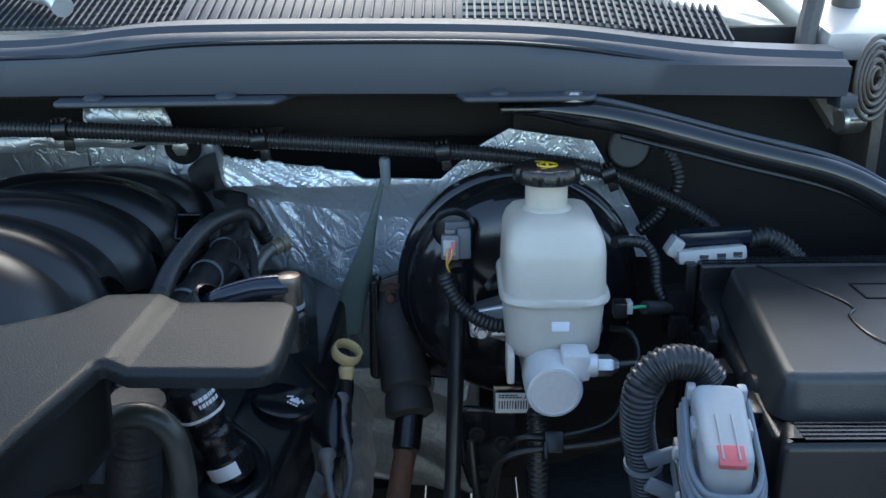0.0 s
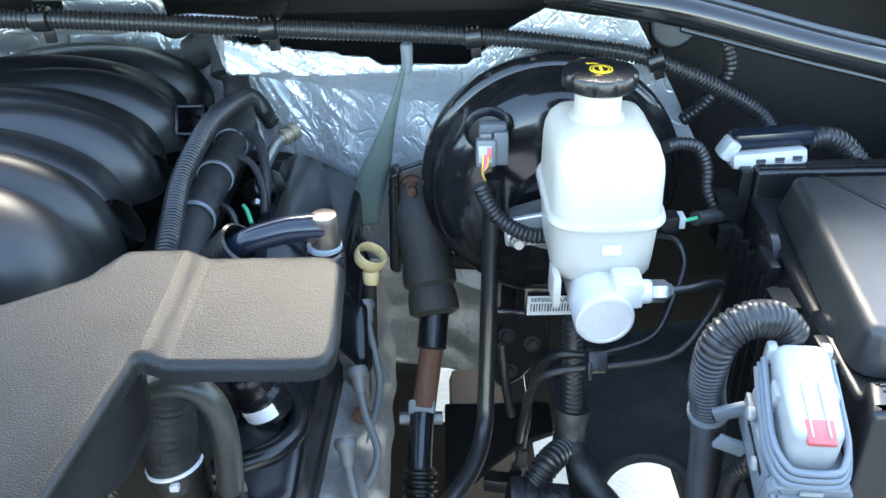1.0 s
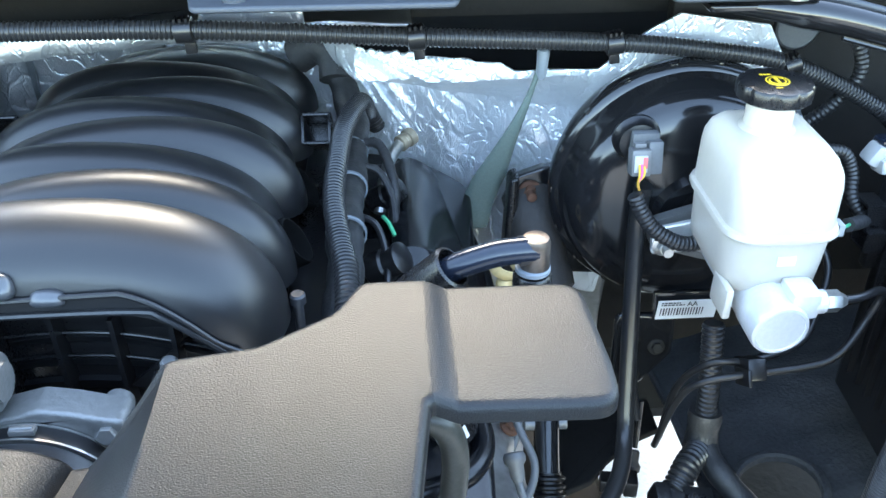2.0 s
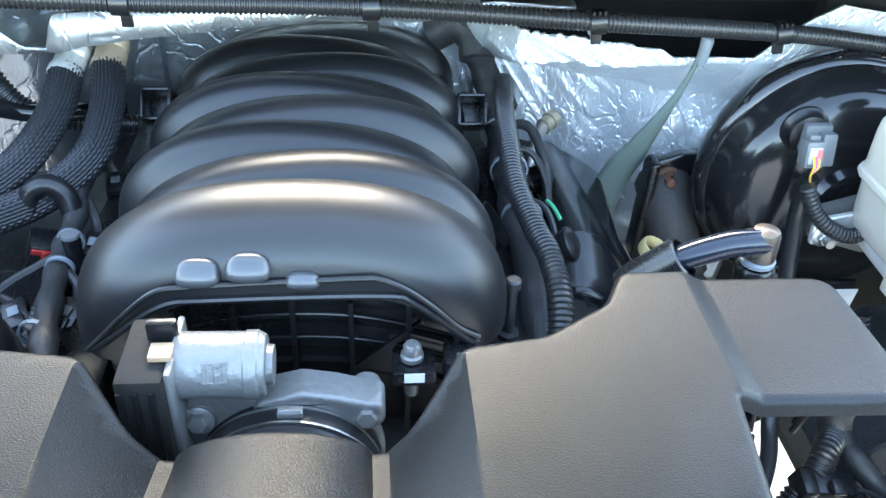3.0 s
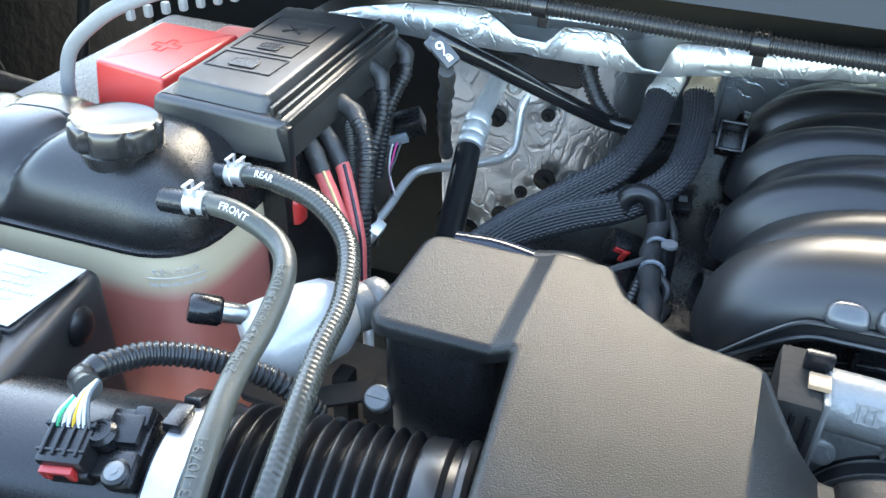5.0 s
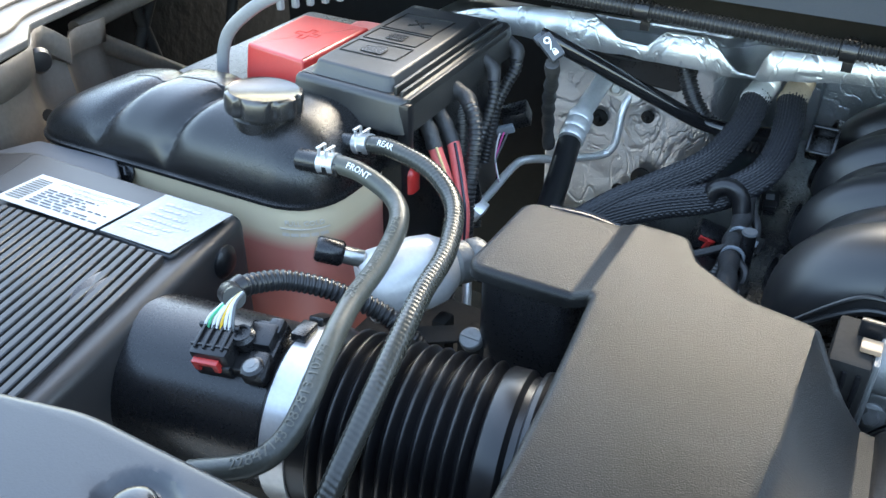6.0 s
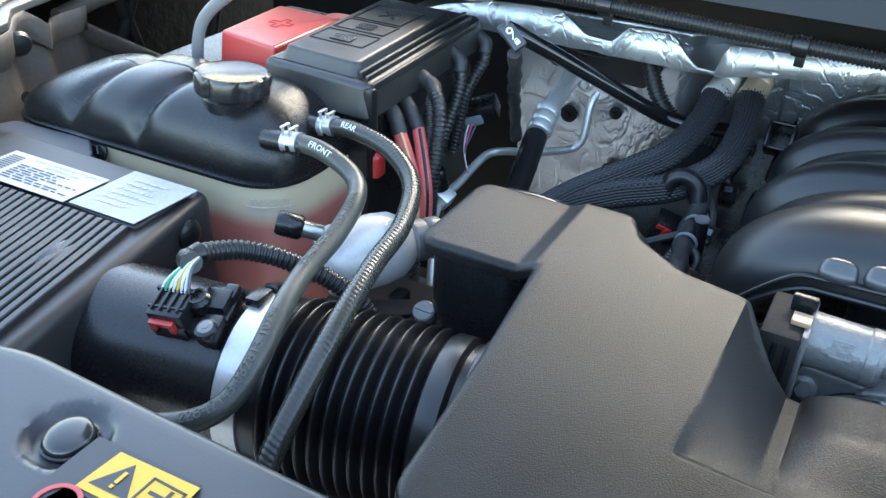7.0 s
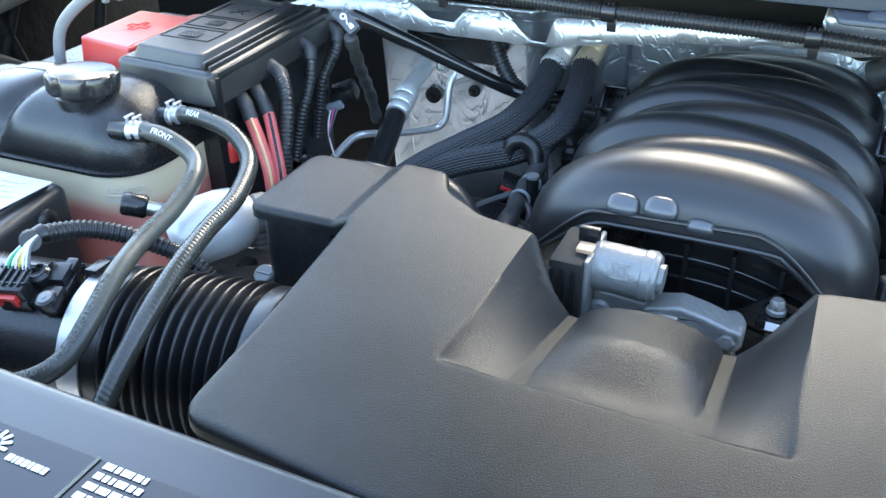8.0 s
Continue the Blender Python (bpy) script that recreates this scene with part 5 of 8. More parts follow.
def right_harness():
    t = thing("engine_harness", (-0.235, 0.74, 1.15), "taped black engine harness beside the manifold", "wiring harness")
    part("taped_trunk", tube([(-0.262, 0.955, 1.276), (-0.247, 0.935, 1.264), (-0.238, 0.925, 1.246), (-0.228, 0.876, 1.220), (-0.228, 0.822, 1.214), (-0.230, 0.751, 1.211), (-0.231, 0.692, 1.210), (-0.229, 0.640, 1.204), (-0.232, 0.56, 1.185), (-0.235, 0.50, 1.15)], 0.0148, 14, 0.006,
         lambda s: 1.0 + 0.05 * math.sin(s * 190) + 0.06 * math.sin(s * 71)), M_TAPE, t)
    part("head", tube([(-0.285, 0.955, 1.262), (-0.262, 0.948, 1.276), (-0.245, 0.935, 1.268), (-0.243, 0.92, 1.25)], 0.018, 14, 0.006), M_TAPE, t)
    part("conduit", conduit([(-0.205, 0.922, 1.195), (-0.213, 0.920, 1.213), (-0.218, 0.900, 1.234), (-0.223, 0.865, 1.246), (-0.232, 0.80, 1.253), (-0.236, 0.738, 1.250), (-0.237, 0.688, 1.243), (-0.230, 0.633, 1.238), (-0.225, 0.600, 1.236), (-0.224, 0.56, 1.225), (-0.23, 0.51, 1.18)], 0.0090, 0.0040, 0.12, 14), M_CONDUIT, t)
    for y in (0.835, 0.765, 0.69):
        part("tie", lathe([(0.0152, -0.0018), (0.0166, -0.0018), (0.0166, 0.0018), (0.0152, 0.0018)], 24, along((-0.2295, y, 1.2125), (-0.2305, y - 0.1, 1.2095)), caps=False), M_GREYP, t)
    part("branch", tube([(-0.222, 0.840, 1.218), (-0.205, 0.832, 1.222), (-0.196, 0.815, 1.214), (-0.190, 0.790, 1.195), (-0.192, 0.772, 1.170)], 0.0048, 10, 0.005, lambda s: 1 + 0.10 * math.sin(s * 420)), M_TAPE, t)
    part("branch", tube([(-0.222, 0.800, 1.216), (-0.204, 0.796, 1.212), (-0.192, 0.780, 1.192), (-0.190, 0.755, 1.165), (-0.186, 0.730, 1.150)], 0.0034, 8, 0.005, lambda s: 1 + 0.12 * math.sin(s * 500)), M_TAPE, t)
    part("branch", tube([(-0.224, 0.720, 1.212), (-0.206, 0.712, 1.206), (-0.198, 0.690, 1.185), (-0.200, 0.660, 1.165)], 0.0030, 8, 0.005), M_RUBBER, t)
    for y, r in ((0.815, 0.0125), (0.700, 0.0145)):
        a, b = Vector((-0.212, y, 1.168)), Vector((-0.178, y - 0.012, 1.192))
        part("coil_plug", lathe([(r * 0.8, 0), (r, 0.003), (r, 0.018), (r * 0.86, 0.020), (r * 0.86, 0.030), (r * 0.98, 0.031), (r * 0.98, 0.034), (r * 0.6, 0.037)], 22, along(a, b)), M_BLACK, t)
    part("plug_wire", tube([(-0.2005, 0.735, 1.200), (-0.196, 0.727, 1.199), (-0.191, 0.716, 1.193)], 0.0018, 6, 0.004), M_WIRE_G, t)
    e = thing("fuel_elbow", (-0.18, 0.86, 1.18), "bent chrome fuel line elbow", "fuel pipe")
    part("pipe", tube([(-0.205, 0.80, 1.165), (-0.199, 0.825, 1.19), (-0.190, 0.845, 1.204), (-0.180, 0.860, 1.2105), (-0.172, 0.868, 1.212)], 0.0056, 14, 0.004), M_STEEL, e)
    part("socket", lathe([(0.0056, 0.0), (0.0082, 0.001), (0.0082, 0.006), (0.0072, 0.007), (0.0072, 0.010), (0.0090, 0.011), (0.0090, 0.018), (0.0068, 0.0185), (0.0068, 0.008)], 20, along((-0.184, 0.855, 1.2085), (-0.168, 0.871, 1.213))), M_BRASS_DULL, e)


def vent_hose():
    """Crankcase vent tube with a chrome quick coupling behind the cover."""
    t = thing("vent_hose", (-0.14, 0.55, 1.24), "dark blue plastic vent tube with a steel coupling", "vent hose")
    part("tube", tube([(-0.166, 0.546, 1.268), (-0.150, 0.545, 1.277), (-0.130, 0.546, 1.283), (-0.116, 0.546, 1.285), (-0.103, 0.547, 1.285)], 0.0086, 16, 0.004), M_BLUEP, t)
    part("sleeve", lathe([(0.012, -0.008), (0.0135, 0.002), (0.0145, 0.036), (0.0125, 0.037), (0.0115, 0.020)], 24, along((-0.181, 0.550, 1.252), (-0.149, 0.540, 1.284))), M_BLACK, t)
    part("coupling", merge(rod((-0.116, 0.5475, 1.2835), (-0.104, 0.548, 1.284), 0.0094, 20, 0.002), lathe([(0.0088, 0), (0.0096, 0.002), (0.0092, 0.020), (0.008, 0.0235), (0.003, 0.0245)], 28, pose(-0.1035, 0.548, 1.2695))), mat("tarnished_steel_coupling", (0.16, 0.13, 0.11), 0.32, 0.8, var=0.3), t)
    part("white_ring", lathe([(0.0098, -0.001), (0.0112, 0.0), (0.0112, 0.0025), (0.0098, 0.0035)], 28, pose(-0.1045, 0.548, 1.269)), M_GREYP, t)
    part("lower_ring", lathe([(0.011, -0.03), (0.0125, -0.010), (0.0125, -0.003), (0.011, -0.001)], 28, pose(-0.1045, 0.548, 1.268)), M_BLACK, t)


M_VALVE = mat("smooth_black_nylon_cover", (0.006, 0.0065, 0.008), 0.22, grain=900, bump=0.06, var=0.2, dust=0.01, spec=0.4)
M_BOOT = mat("dusty_rubber_boot", (0.035, 0.032, 0.030), 0.7, grain=200, bump=0.4, var=0.3, dust=0.12, dust_colour=(0.1, 0.085, 0.07))


def valve_cover():
    t = thing("valve_cover", (-0.17, 0.66, 1.02), "black plastic valve cover with moulded recesses", "valve cover")
    o = fillet([(-0.255, 0.62, 0.02), (-0.192, 0.575, 0.02), (-0.186, 0.495, 0.02), (-0.150, 0.450, 0.02), (-0.130, 0.478, 0.015), (-0.127, 0.54, 0), (-0.121, 0.66, 0), (-0.112, 0.89, 0.03), (-0.15, 0.91, 0.03), (-0.255, 0.91, 0.02)])
    h = lambda x, y: 1.142 - 0.35 * max(0.0, x + 0.165) + 0.10 * max(0, y - 0.7) - 0.25 * max(0.0, 0.52 - y) 
    part("top", shell(o, h, 0.05, 0.008, 0.010), M_VALVE, t)
    part("gasket", slab(inset(o, -0.002), 1.03, 1.078, 0.003), M_BLACK, t)
    # tall rear part of the cover that shows beside the foil
    slope = lambda x, y: 1.190 - 0.073 * (y - 0.7) - 1.36 * 0.007 * math.log(1 + math.exp((x + 0.163) / 0.007)) - 0.9 * max(0.0, -0.180 - x) - 1.2 * max(0.0, 0.705 - y)
    part("sloping_side", shell(fillet([(-0.196, 0.668, 0.01), (-0.096, 0.668, 0.01), (-0.101, 0.800, 0.03), (-0.122, 0.868, 0.03), (-0.160, 0.900, 0.02), (-0.196, 0.900, 0.01)]), slope, 0.07, 0.008, 0.006), M_VALVE, t)
    part("side_rim", tube([(-0.0955, 0.665, 1.075), (-0.098, 0.74, 1.073), (-0.101, 0.80, 1.072), (-0.108, 0.845, 1.074)], 0.0032, 10, 0.006), M_VALVE, t)
    part("ridge", tube([(-0.195, 0.622, 1.136), (-0.181, 0.604, 1.142), (-0.159, 0.582, 1.142), (-0.140, 0.560, 1.138), (-0.134, 0.534, 1.132), (-0.144, 0.510, 1.132), (-0.163, 0.497, 1.132), (-0.185, 0.492, 1.130)], 0.0085, 14, 0.004), M_VALVE, t)
    part("oil_cap", lathe([(0.026, 0), (0.028, 0.003), (0.028, 0.009), (0.024, 0.012)], 36, pose(-0.140, 0.652, 1.130, 0, 14)), M_VALVE, t)
    S = pose(-0.1275, 0.648, 1.1402, 0, 17, -18)
    part("oil_can_symbol", moved(merge(box(0, 0, 0, 0.009, 0.005, 0.0006), box(-0.0065, 0.003, 0, 0.006, 0.0014, 0.0006, 0, pose(0, 0, 0, 0, 0, 40)), box(0.0055, 0.003, 0, 0.005, 0.0014, 0.0006, 0, pose(0, 0, 0, 0, 0, -40)), box(0, 0.0042, 0, 0.003, 0.002, 0.0006)), S), M_WHITEINK, t)
    for k in range(4):
        part("wave_symbol", moved(box(-0.004 + 0.0027 * k, -0.0055, 0, 0.0018, 0.0018, 0.0006, 0, pose(0, 0, 0, 0, 0, 30)), S), M_WHITEINK, t)
    s = thing("breather_connector", (-0.155, 0.515, 1.14), "black ribbed breather connector with white bands", "connector")
    ax = along((-0.180, 0.541, 1.212), (-0.154, 0.541, 1.138))
    part("body", lathe([(0.015, 0), (0.0165, 0.002), (0.0165, 0.026), (0.0145, 0.028), (0.0135, 0.036), (0.0150, 0.038), (0.0150, 0.046), (0.0140, 0.048), (0.0140, 0.056), (0.0175, 0.060), (0.0175, 0.078)], 32, ax), M_BLACK, s)
    part("band", lathe([(0.0166, 0.0215), (0.0170, 0.0215), (0.0170, 0.0238), (0.0166, 0.0238)], 32, ax, caps=False), M_WHITEINK, s)
    turned = ax.to_3x3().inverted() @ Vector((0.45, -0.85, 0.2))
    front = math.atan2(turned.y, turned.x)
    bm = bmesh.new()
    net = [[bm.verts.new(ax @ Vector((0.0181 * math.cos(a), 0.0181 * math.sin(a), hh))) for a in (front + radians(-12 + 6 * k) for k in range(14))] for hh in (0.062, 0.073)]
    for k in range(13):
        bm.faces.new((net[0][k], net[0][k + 1], net[1][k + 1], net[1][k]))
    part("end_label", bm, M_LABEL, s)
    rnd = random.Random(2)
    wrap = lambda u, h: ax @ Vector((0.0169 * math.cos(front + radians(u)), 0.0169 * math.sin(front + radians(u)), h))
    part("print", bars(lambda x, y: wrap(x, 0.025 - y), -55, 0.018, 70, 0.010, 2, rnd, 0.35, (0.8, 1)), M_WHITEINK, s)


def front_hoses():
    t = thing("coolant_hose", (-0.16, 0.46, 1.0), "weathered black coolant hose with a braided sleeve", "hose")
    part("hose", tube([(-0.218, 0.462, 1.215), (-0.204, 0.458, 1.229), (-0.188, 0.455, 1.236), (-0.173, 0.455, 1.234), (-0.163, 0.455, 1.221), (-0.160, 0.455, 1.200), (-0.161, 0.456, 1.175), (-0.164, 0.457, 1.146)], 0.0082, 18, 0.004), M_HOSE, t)
    part("sleeve", tube([(-0.1638, 0.457, 1.151), (-0.168, 0.458, 1.113), (-0.176, 0.463, 1.06), (-0.185, 0.47, 0.99)], 0.0094, 36, 0.0018, None, 0.15), M_BRAID, t)
    b = thing("front_harness", (-0.2, 0.45, 0.95), "thick taped harness with a white cable tie", "wiring harness")
    part("taped_trunk", tube([(-0.199, 0.497, 1.225), (-0.206, 0.499, 1.193), (-0.212, 0.500, 1.157), (-0.213, 0.501, 1.127), (-0.210, 0.502, 1.096), (-0.206, 0.505, 1.062), (-0.21, 0.515, 1.01), (-0.22, 0.52, 0.96)], 0.0178, 20, 0.002, lambda s: 1 + 0.03 * math.sin(s * 130) + 0.075 * (s * 27 % 1) + 0.012 * math.sin(s * 900)), M_TAPE, b)
    part("tie", lathe([(0.0180, -0.0014), (0.0196, -0.0014), (0.0196, 0.0014), (0.0180, 0.0014)], 24, along((-0.2130, 0.5008, 1.130), (-0.206, 0.4955, 1.09)), caps=False), M_LABEL, b)
    part("tie_head", box(-0.2085, 0.4815, 1.127, 0.006, 0.005, 0.005, 0.001), M_LABEL, b)
    for i, (x, y) in enumerate(((-0.262, 0.505), (-0.330, 0.47))):
        c = thing("lower_conduit", (x, y, 0.98), "black ribbed conduit in the shade below the cover", "conduit", "conduits below the cover")
        part("sleeve", conduit([(x + 0.05, y + 0.02, 1.13 - 0.02 * i), (x, y, 1.10), (x - 0.04, y, 1.04), (x - 0.03, y + 0.02, 0.98)], 0.0065, 0.005, 0.13, 10), M_CONDUIT, c)
    # Round hose end, shaped as a wheel; its paler grey replaces missing light.
    p = thing("pulley", (-0.29, 0.44, 0.98), "round rubber hose end deep below the cover", "pulley")
    part("wheel", lathe([(0.03, 0), (0.042, 0.004), (0.042, 0.02), (0.036, 0.024), (0.02, 0.018), (0.002, 0.018)], 36, along((-0.305, 0.50, 1.03), (-0.305, 0.3, 1.07))), M_SHROUD, p)


def dipstick():
    t = thing("oil_dipstick", (-0.094, 0.745, 0.9), "yellow oil dipstick ring handle", "dipstick")
    m = pose(-0.0945, 0.741, 1.1415, 10, 24, 0)
    bm = bmesh.new()
    n, k = 32, 10
    rows = [[bm.verts.new(m @ Vector(((0.0132 + 0.0018 * math.cos(b)) * math.cos(a), (0.0132 + 0.0018 * math.cos(b)) * math.sin(a), 0.0058 * math.sin(b))) ) for b in (2 * math.pi * j / k for j in range(k))] for a in (2 * math.pi * i / n for i in range(n))]
    for i in range(n):
        for j in range(k):
            bm.faces.new((rows[i - 1][j - 1], rows[i][j - 1], rows[i][j], rows[i - 1][j]))
    part("ring", bm, M_YELLOW, t)
    part("stopper", lathe([(0.007, 0), (0.008, 0.003), (0.0065, 0.012), (0.004, 0.015)], 16, along((-0.0945, 0.735, 1.130), (-0.0955, 0.72, 1.09))), M_YELLOW, t)
    part("tube", tube([(-0.0955, 0.73, 1.120), (-0.097, 0.72, 1.07), (-0.10, 0.71, 0.98), (-0.11, 0.70, 0.9)], 0.006, 10, 0.01), M_DARK, t)


def exhaust_side():
    t = thing("heat_shield", (-0.1, 0.62, 0.85), "dull pressed steel exhaust heat shield", "heat shield")
    bm = bmesh.new()
    rows = []
    for i in range(49):
        y = 0.44 + 0.42 * i / 48
        row = []
        for j in range(17):
            a = j / 16
            ripple = 0.004 * math.sin(y * 85 + a * 2) * math.sin(a * math.pi)
            out = 0.048 * math.sin(a * math.pi / 2) - 0.10 * max(0.0, y - 0.72) * a
            row.append(bm.verts.new((-0.129 + out + ripple + 0.003 * noise.noise((y * 30, a * 5, 2)), y + 0.09 * a, 1.062 - 0.080 * a * a - 0.02 * a + 0.005 * noise.noise((y * 25, a * 4, 4)))))
        rows.append(row)
    for a, b in zip(rows, rows[1:]):
        for j in range(16):
            bm.faces.new((a[j], a[j + 1], b[j + 1], b[j]))
    ob = part("shield", bm, M_SHIELD, t)
    mod = ob.modifiers.new("thick", "SOLIDIFY")
    mod.thickness = 0.002
    for y in (0.60, 0.70):
        part("shield_bolt", hexbolt((-0.100, y + 0.03, 1.052), (0.5, -0.2, 1), 0.006, 0.005), M_RUST, t)
    for pts in ([(-0.107, 0.566, 1.088), (-0.104, 0.551, 1.072), (-0.099, 0.536, 1.057), (-0.093, 0.526, 1.04), (-0.089, 0.520, 1.02), (-0.088, 0.515, 0.98)],
                [(-0.103, 0.642, 1.096), (-0.100, 0.628, 1.080), (-0.095, 0.613, 1.066), (-0.085, 0.590, 1.05), (-0.090, 0.573, 1.037), (-0.101, 0.562, 1.028)],
                [(-0.101, 0.724, 1.106), (-0.098, 0.710, 1.090), (-0.093, 0.693, 1.076), (-0.087, 0.669, 1.055), (-0.091, 0.639, 1.042), (-0.10, 0.62, 1.03)]):
        w = thing("spark_plug_lead", pts[-1], "grey silicone spark plug lead with a flared boot", "ignition lead", "spark plug leads")
        part("lead", tube(pts, 0.0034, 12, 0.004), M_WIRE_GR, w)
        part("boot", lathe([(0.0072, 0), (0.0088, 0.003), (0.0085, 0.007), (0.006, 0.010), (0.0055, 0.018), (0.004, 0.022)], 18, along(pts[0], pts[1])), M_WIRE_GR, w)


def steering():
    t = thing("steering_shaft", (-0.045, 0.68, 0.9), "rusty steering shaft with a rubber boot", "steering shaft")
    a, b = Vector((-0.029, 0.80, 1.080)), Vector((-0.055, 0.655, 0.985))
    part("boot", lathe([(0.022, 0), (0.029, 0.01), (0.027, 0.05), (0.024, 0.085), (0.0265, 0.095), (0.0265, 0.108), (0.022, 0.112), (0.024, 0.118), (0.025, 0.128), (0.025, 0.136), (0.018, 0.140)], 28, along((-0.056, 0.862, 1.158), (-0.038, 0.773, 1.055))), M_BOOT, t)
    part("collar", rod((-0.038, 0.776, 1.058), (-0.042, 0.750, 1.027), 0.0145, 20, 0.002), M_BLACK, t)
    part("shaft", rod((-0.0415, 0.752, 1.030), (-0.050, 0.710, 0.988), 0.0115, 16), M_RUST, t)
    part("yoke", merge(box(-0.052, 0.712, 0.986, 0.026, 0.014, 0.022, 0.003, pose(0, 0, 0, 40)), rod((-0.074, 0.706, 0.978), (-0.032, 0.706, 0.978), 0.0065, 12, 0.001)), M_ALU, t)
    part("lower_shaft", tube([(-0.0515, 0.708, 0.984), (-0.054, 0.68, 0.955), (-0.056, 0.64, 0.915)], 0.0125, 14, 0.006), M_GLOSS, t)
    part("bellows", conduit([(-0.054, 0.672, 0.947), (-0.056, 0.64, 0.913), (-0.058, 0.60, 0.870)], 0.017, 0.008, 0.22, 18), M_RUBBER, t)
    s = thing("pedal_bracket", (-0.05, 0.86, 1.08), "black steel bracket behind the brake servo", "bracket")
    part("plate", slab_xz([(-0.078, 1.176), (-0.046, 1.187), (0.02, 1.19), (0.02, 1.06), (-0.045, 1.066), (-0.082, 1.072)], 0.838, 0.850), M_GLOSS, s)
    part("frame", slab_xz([(-0.080, 1.180), (-0.070, 1.184), (-0.072, 1.066), (-0.084, 1.070)], 0.826, 0.850), M_BLACK, s)
    for x, z in ((-0.058, 1.163), (-0.066, 1.087)):
        part("bolt", merge(hexbolt((x, 0.837, z), (0, -1, 0), 0.0075, 0.006), rod((x, 0.832, z), (x, 0.822, z), 0.005, 12, 0.001)), M_RUST, s)


def brake_pipes():
    t = thing("brake_pipe", (0.1, 0.63, 0.95), "black steel brake pipes in a plastic clip", "brake pipe")
    part("upper_pipe", tube([(0.128, 0.594, 1.199), (0.150, 0.598, 1.198), (0.172, 0.612, 1.193), (0.184, 0.622, 1.182), (0.178, 0.622, 1.158), (0.158, 0.612, 1.133), (0.133, 0.612, 1.120), (0.06, 0.615, 1.108), (0.042, 0.63, 1.075), (0.036, 0.65, 1.0)], 0.0032, 10, 0.005), M_SATIN, t)
    part("lower_pipe", tube([(0.150, 0.705, 1.180), (0.166, 0.695, 1.181), (0.172, 0.683, 1.165), (0.160, 0.662, 1.145), (0.140, 0.640, 1.122), (0.095, 0.626, 1.117), (0.062, 0.63, 1.112), (0.047, 0.65, 1.07), (0.043, 0.66, 1.0)], 0.0032, 10, 0.005), M_SATIN, t)
    part("clip", merge(box(0.091, 0.618, 1.116, 0.015, 0.030, 0.018, 0.002, pose(0, 0, 0, -35)), box(0.084, 0.612, 1.112, 0.003, 0.028, 0.014, 0.001, pose(0, 0, 0, -35))), M_BOX, t)
    p = thing("vacuum_pipe", (0.008, 0.68, 0.95), "satin black steel pipe in front of the brake servo", "pipe")
    part("pipe", tube([(0.0135, 0.712, 1.235), (0.0125, 0.713, 1.195), (0.0095, 0.684, 1.115), (0.0065, 0.657, 1.05), (0.004, 0.640, 1.024), (-0.008, 0.605, 1.012), (-0.035, 0.565, 1.005), (-0.08, 0.52, 0.99)], 0.0075, 14, 0.005), M_SATIN, p)
    c = thing("sensor_cable", (0.03, 0.69, 1.19), "ribbed black cable from the servo sensor plug", "cable")
    part("sleeve", conduit([(0.001, 0.692, 1.238), (0.006, 0.690, 1.226), (0.014, 0.688, 1.213), (0.025, 0.686, 1.203), (0.042, 0.686, 1.194), (0.058, 0.690, 1.192), (0.075, 0.70, 1.20)], 0.0068, 0.004, 0.12, 12), M_CONDUIT, c)
    s = thing("level_sensor_cable", (0.17, 0.69, 1.2), "cable with a small connector at the fluid reservoir", "cable")
    part("sleeve", conduit([(0.150, 0.705, 1.262), (0.163, 0.715, 1.260), (0.180, 0.718, 1.255), (0.189, 0.715, 1.238), (0.190, 0.708, 1.220), (0.198, 0.700, 1.206)], 0.0055, 0.004, 0.12, 10), M_CONDUIT, s)
    part("plug", box(0.149, 0.660, 1.219, 0.012, 0.014, 0.014, 0.002), M_BLACK, s)
    part("lock", box(0.156, 0.659, 1.221, 0.005, 0.012, 0.010, 0.001), M_WHITEP, s)
    part("wire", tube([(0.157, 0.660, 1.219), (0.166, 0.665, 1.218), (0.175, 0.675, 1.214)], 0.0015, 6, 0.004), M_WIRE_G, s)
    part("taped_end", tube([(0.172, 0.673, 1.214), (0.185, 0.682, 1.210), (0.200, 0.695, 1.205)], 0.006, 10, 0.004), M_TAPE, s)
    d = thing("down_conduit", (0.07, 0.66, 0.9), "ribbed conduit hanging in front of the wheel arch liner", "conduit")
    part("sleeve", conduit([(0.084, 0.685, 1.11), (0.085, 0.672, 1.059), (0.086, 0.665, 1.015), (0.085, 0.660, 0.985)], 0.010, 0.005, 0.13, 12), M_CONDUIT, d)
    part("lower_run", tube([(0.085, 0.662, 0.992), (0.088, 0.64, 0.986), (0.095, 0.62, 0.982), (0.112, 0.605, 0.966), (0.135, 0.590, 0.950), (0.19, 0.56, 0.92), (0.25, 0.50, 0.88)], 0.0115, 14, 0.005, lambda s: 1 + 0.04 * math.sin(s * 210)), M_TAPE, d)
    part("branch", conduit([(0.082, 0.655, 0.988), (0.062, 0.63, 0.994), (0.045, 0.61, 0.984), (0.028, 0.60, 0.972), (0.012, 0.59, 0.958)], 0.0125, 0.0055, 0.14, 14), M_CONDUIT, d)
    part("junction", tube([(0.086, 0.668, 1.022), (0.084, 0.660, 0.990), (0.080, 0.650, 0.975)], 0.0150, 14, 0.006, lambda s: 1 + 0.06 * math.sin(s * 240)), M_TAPE, d)
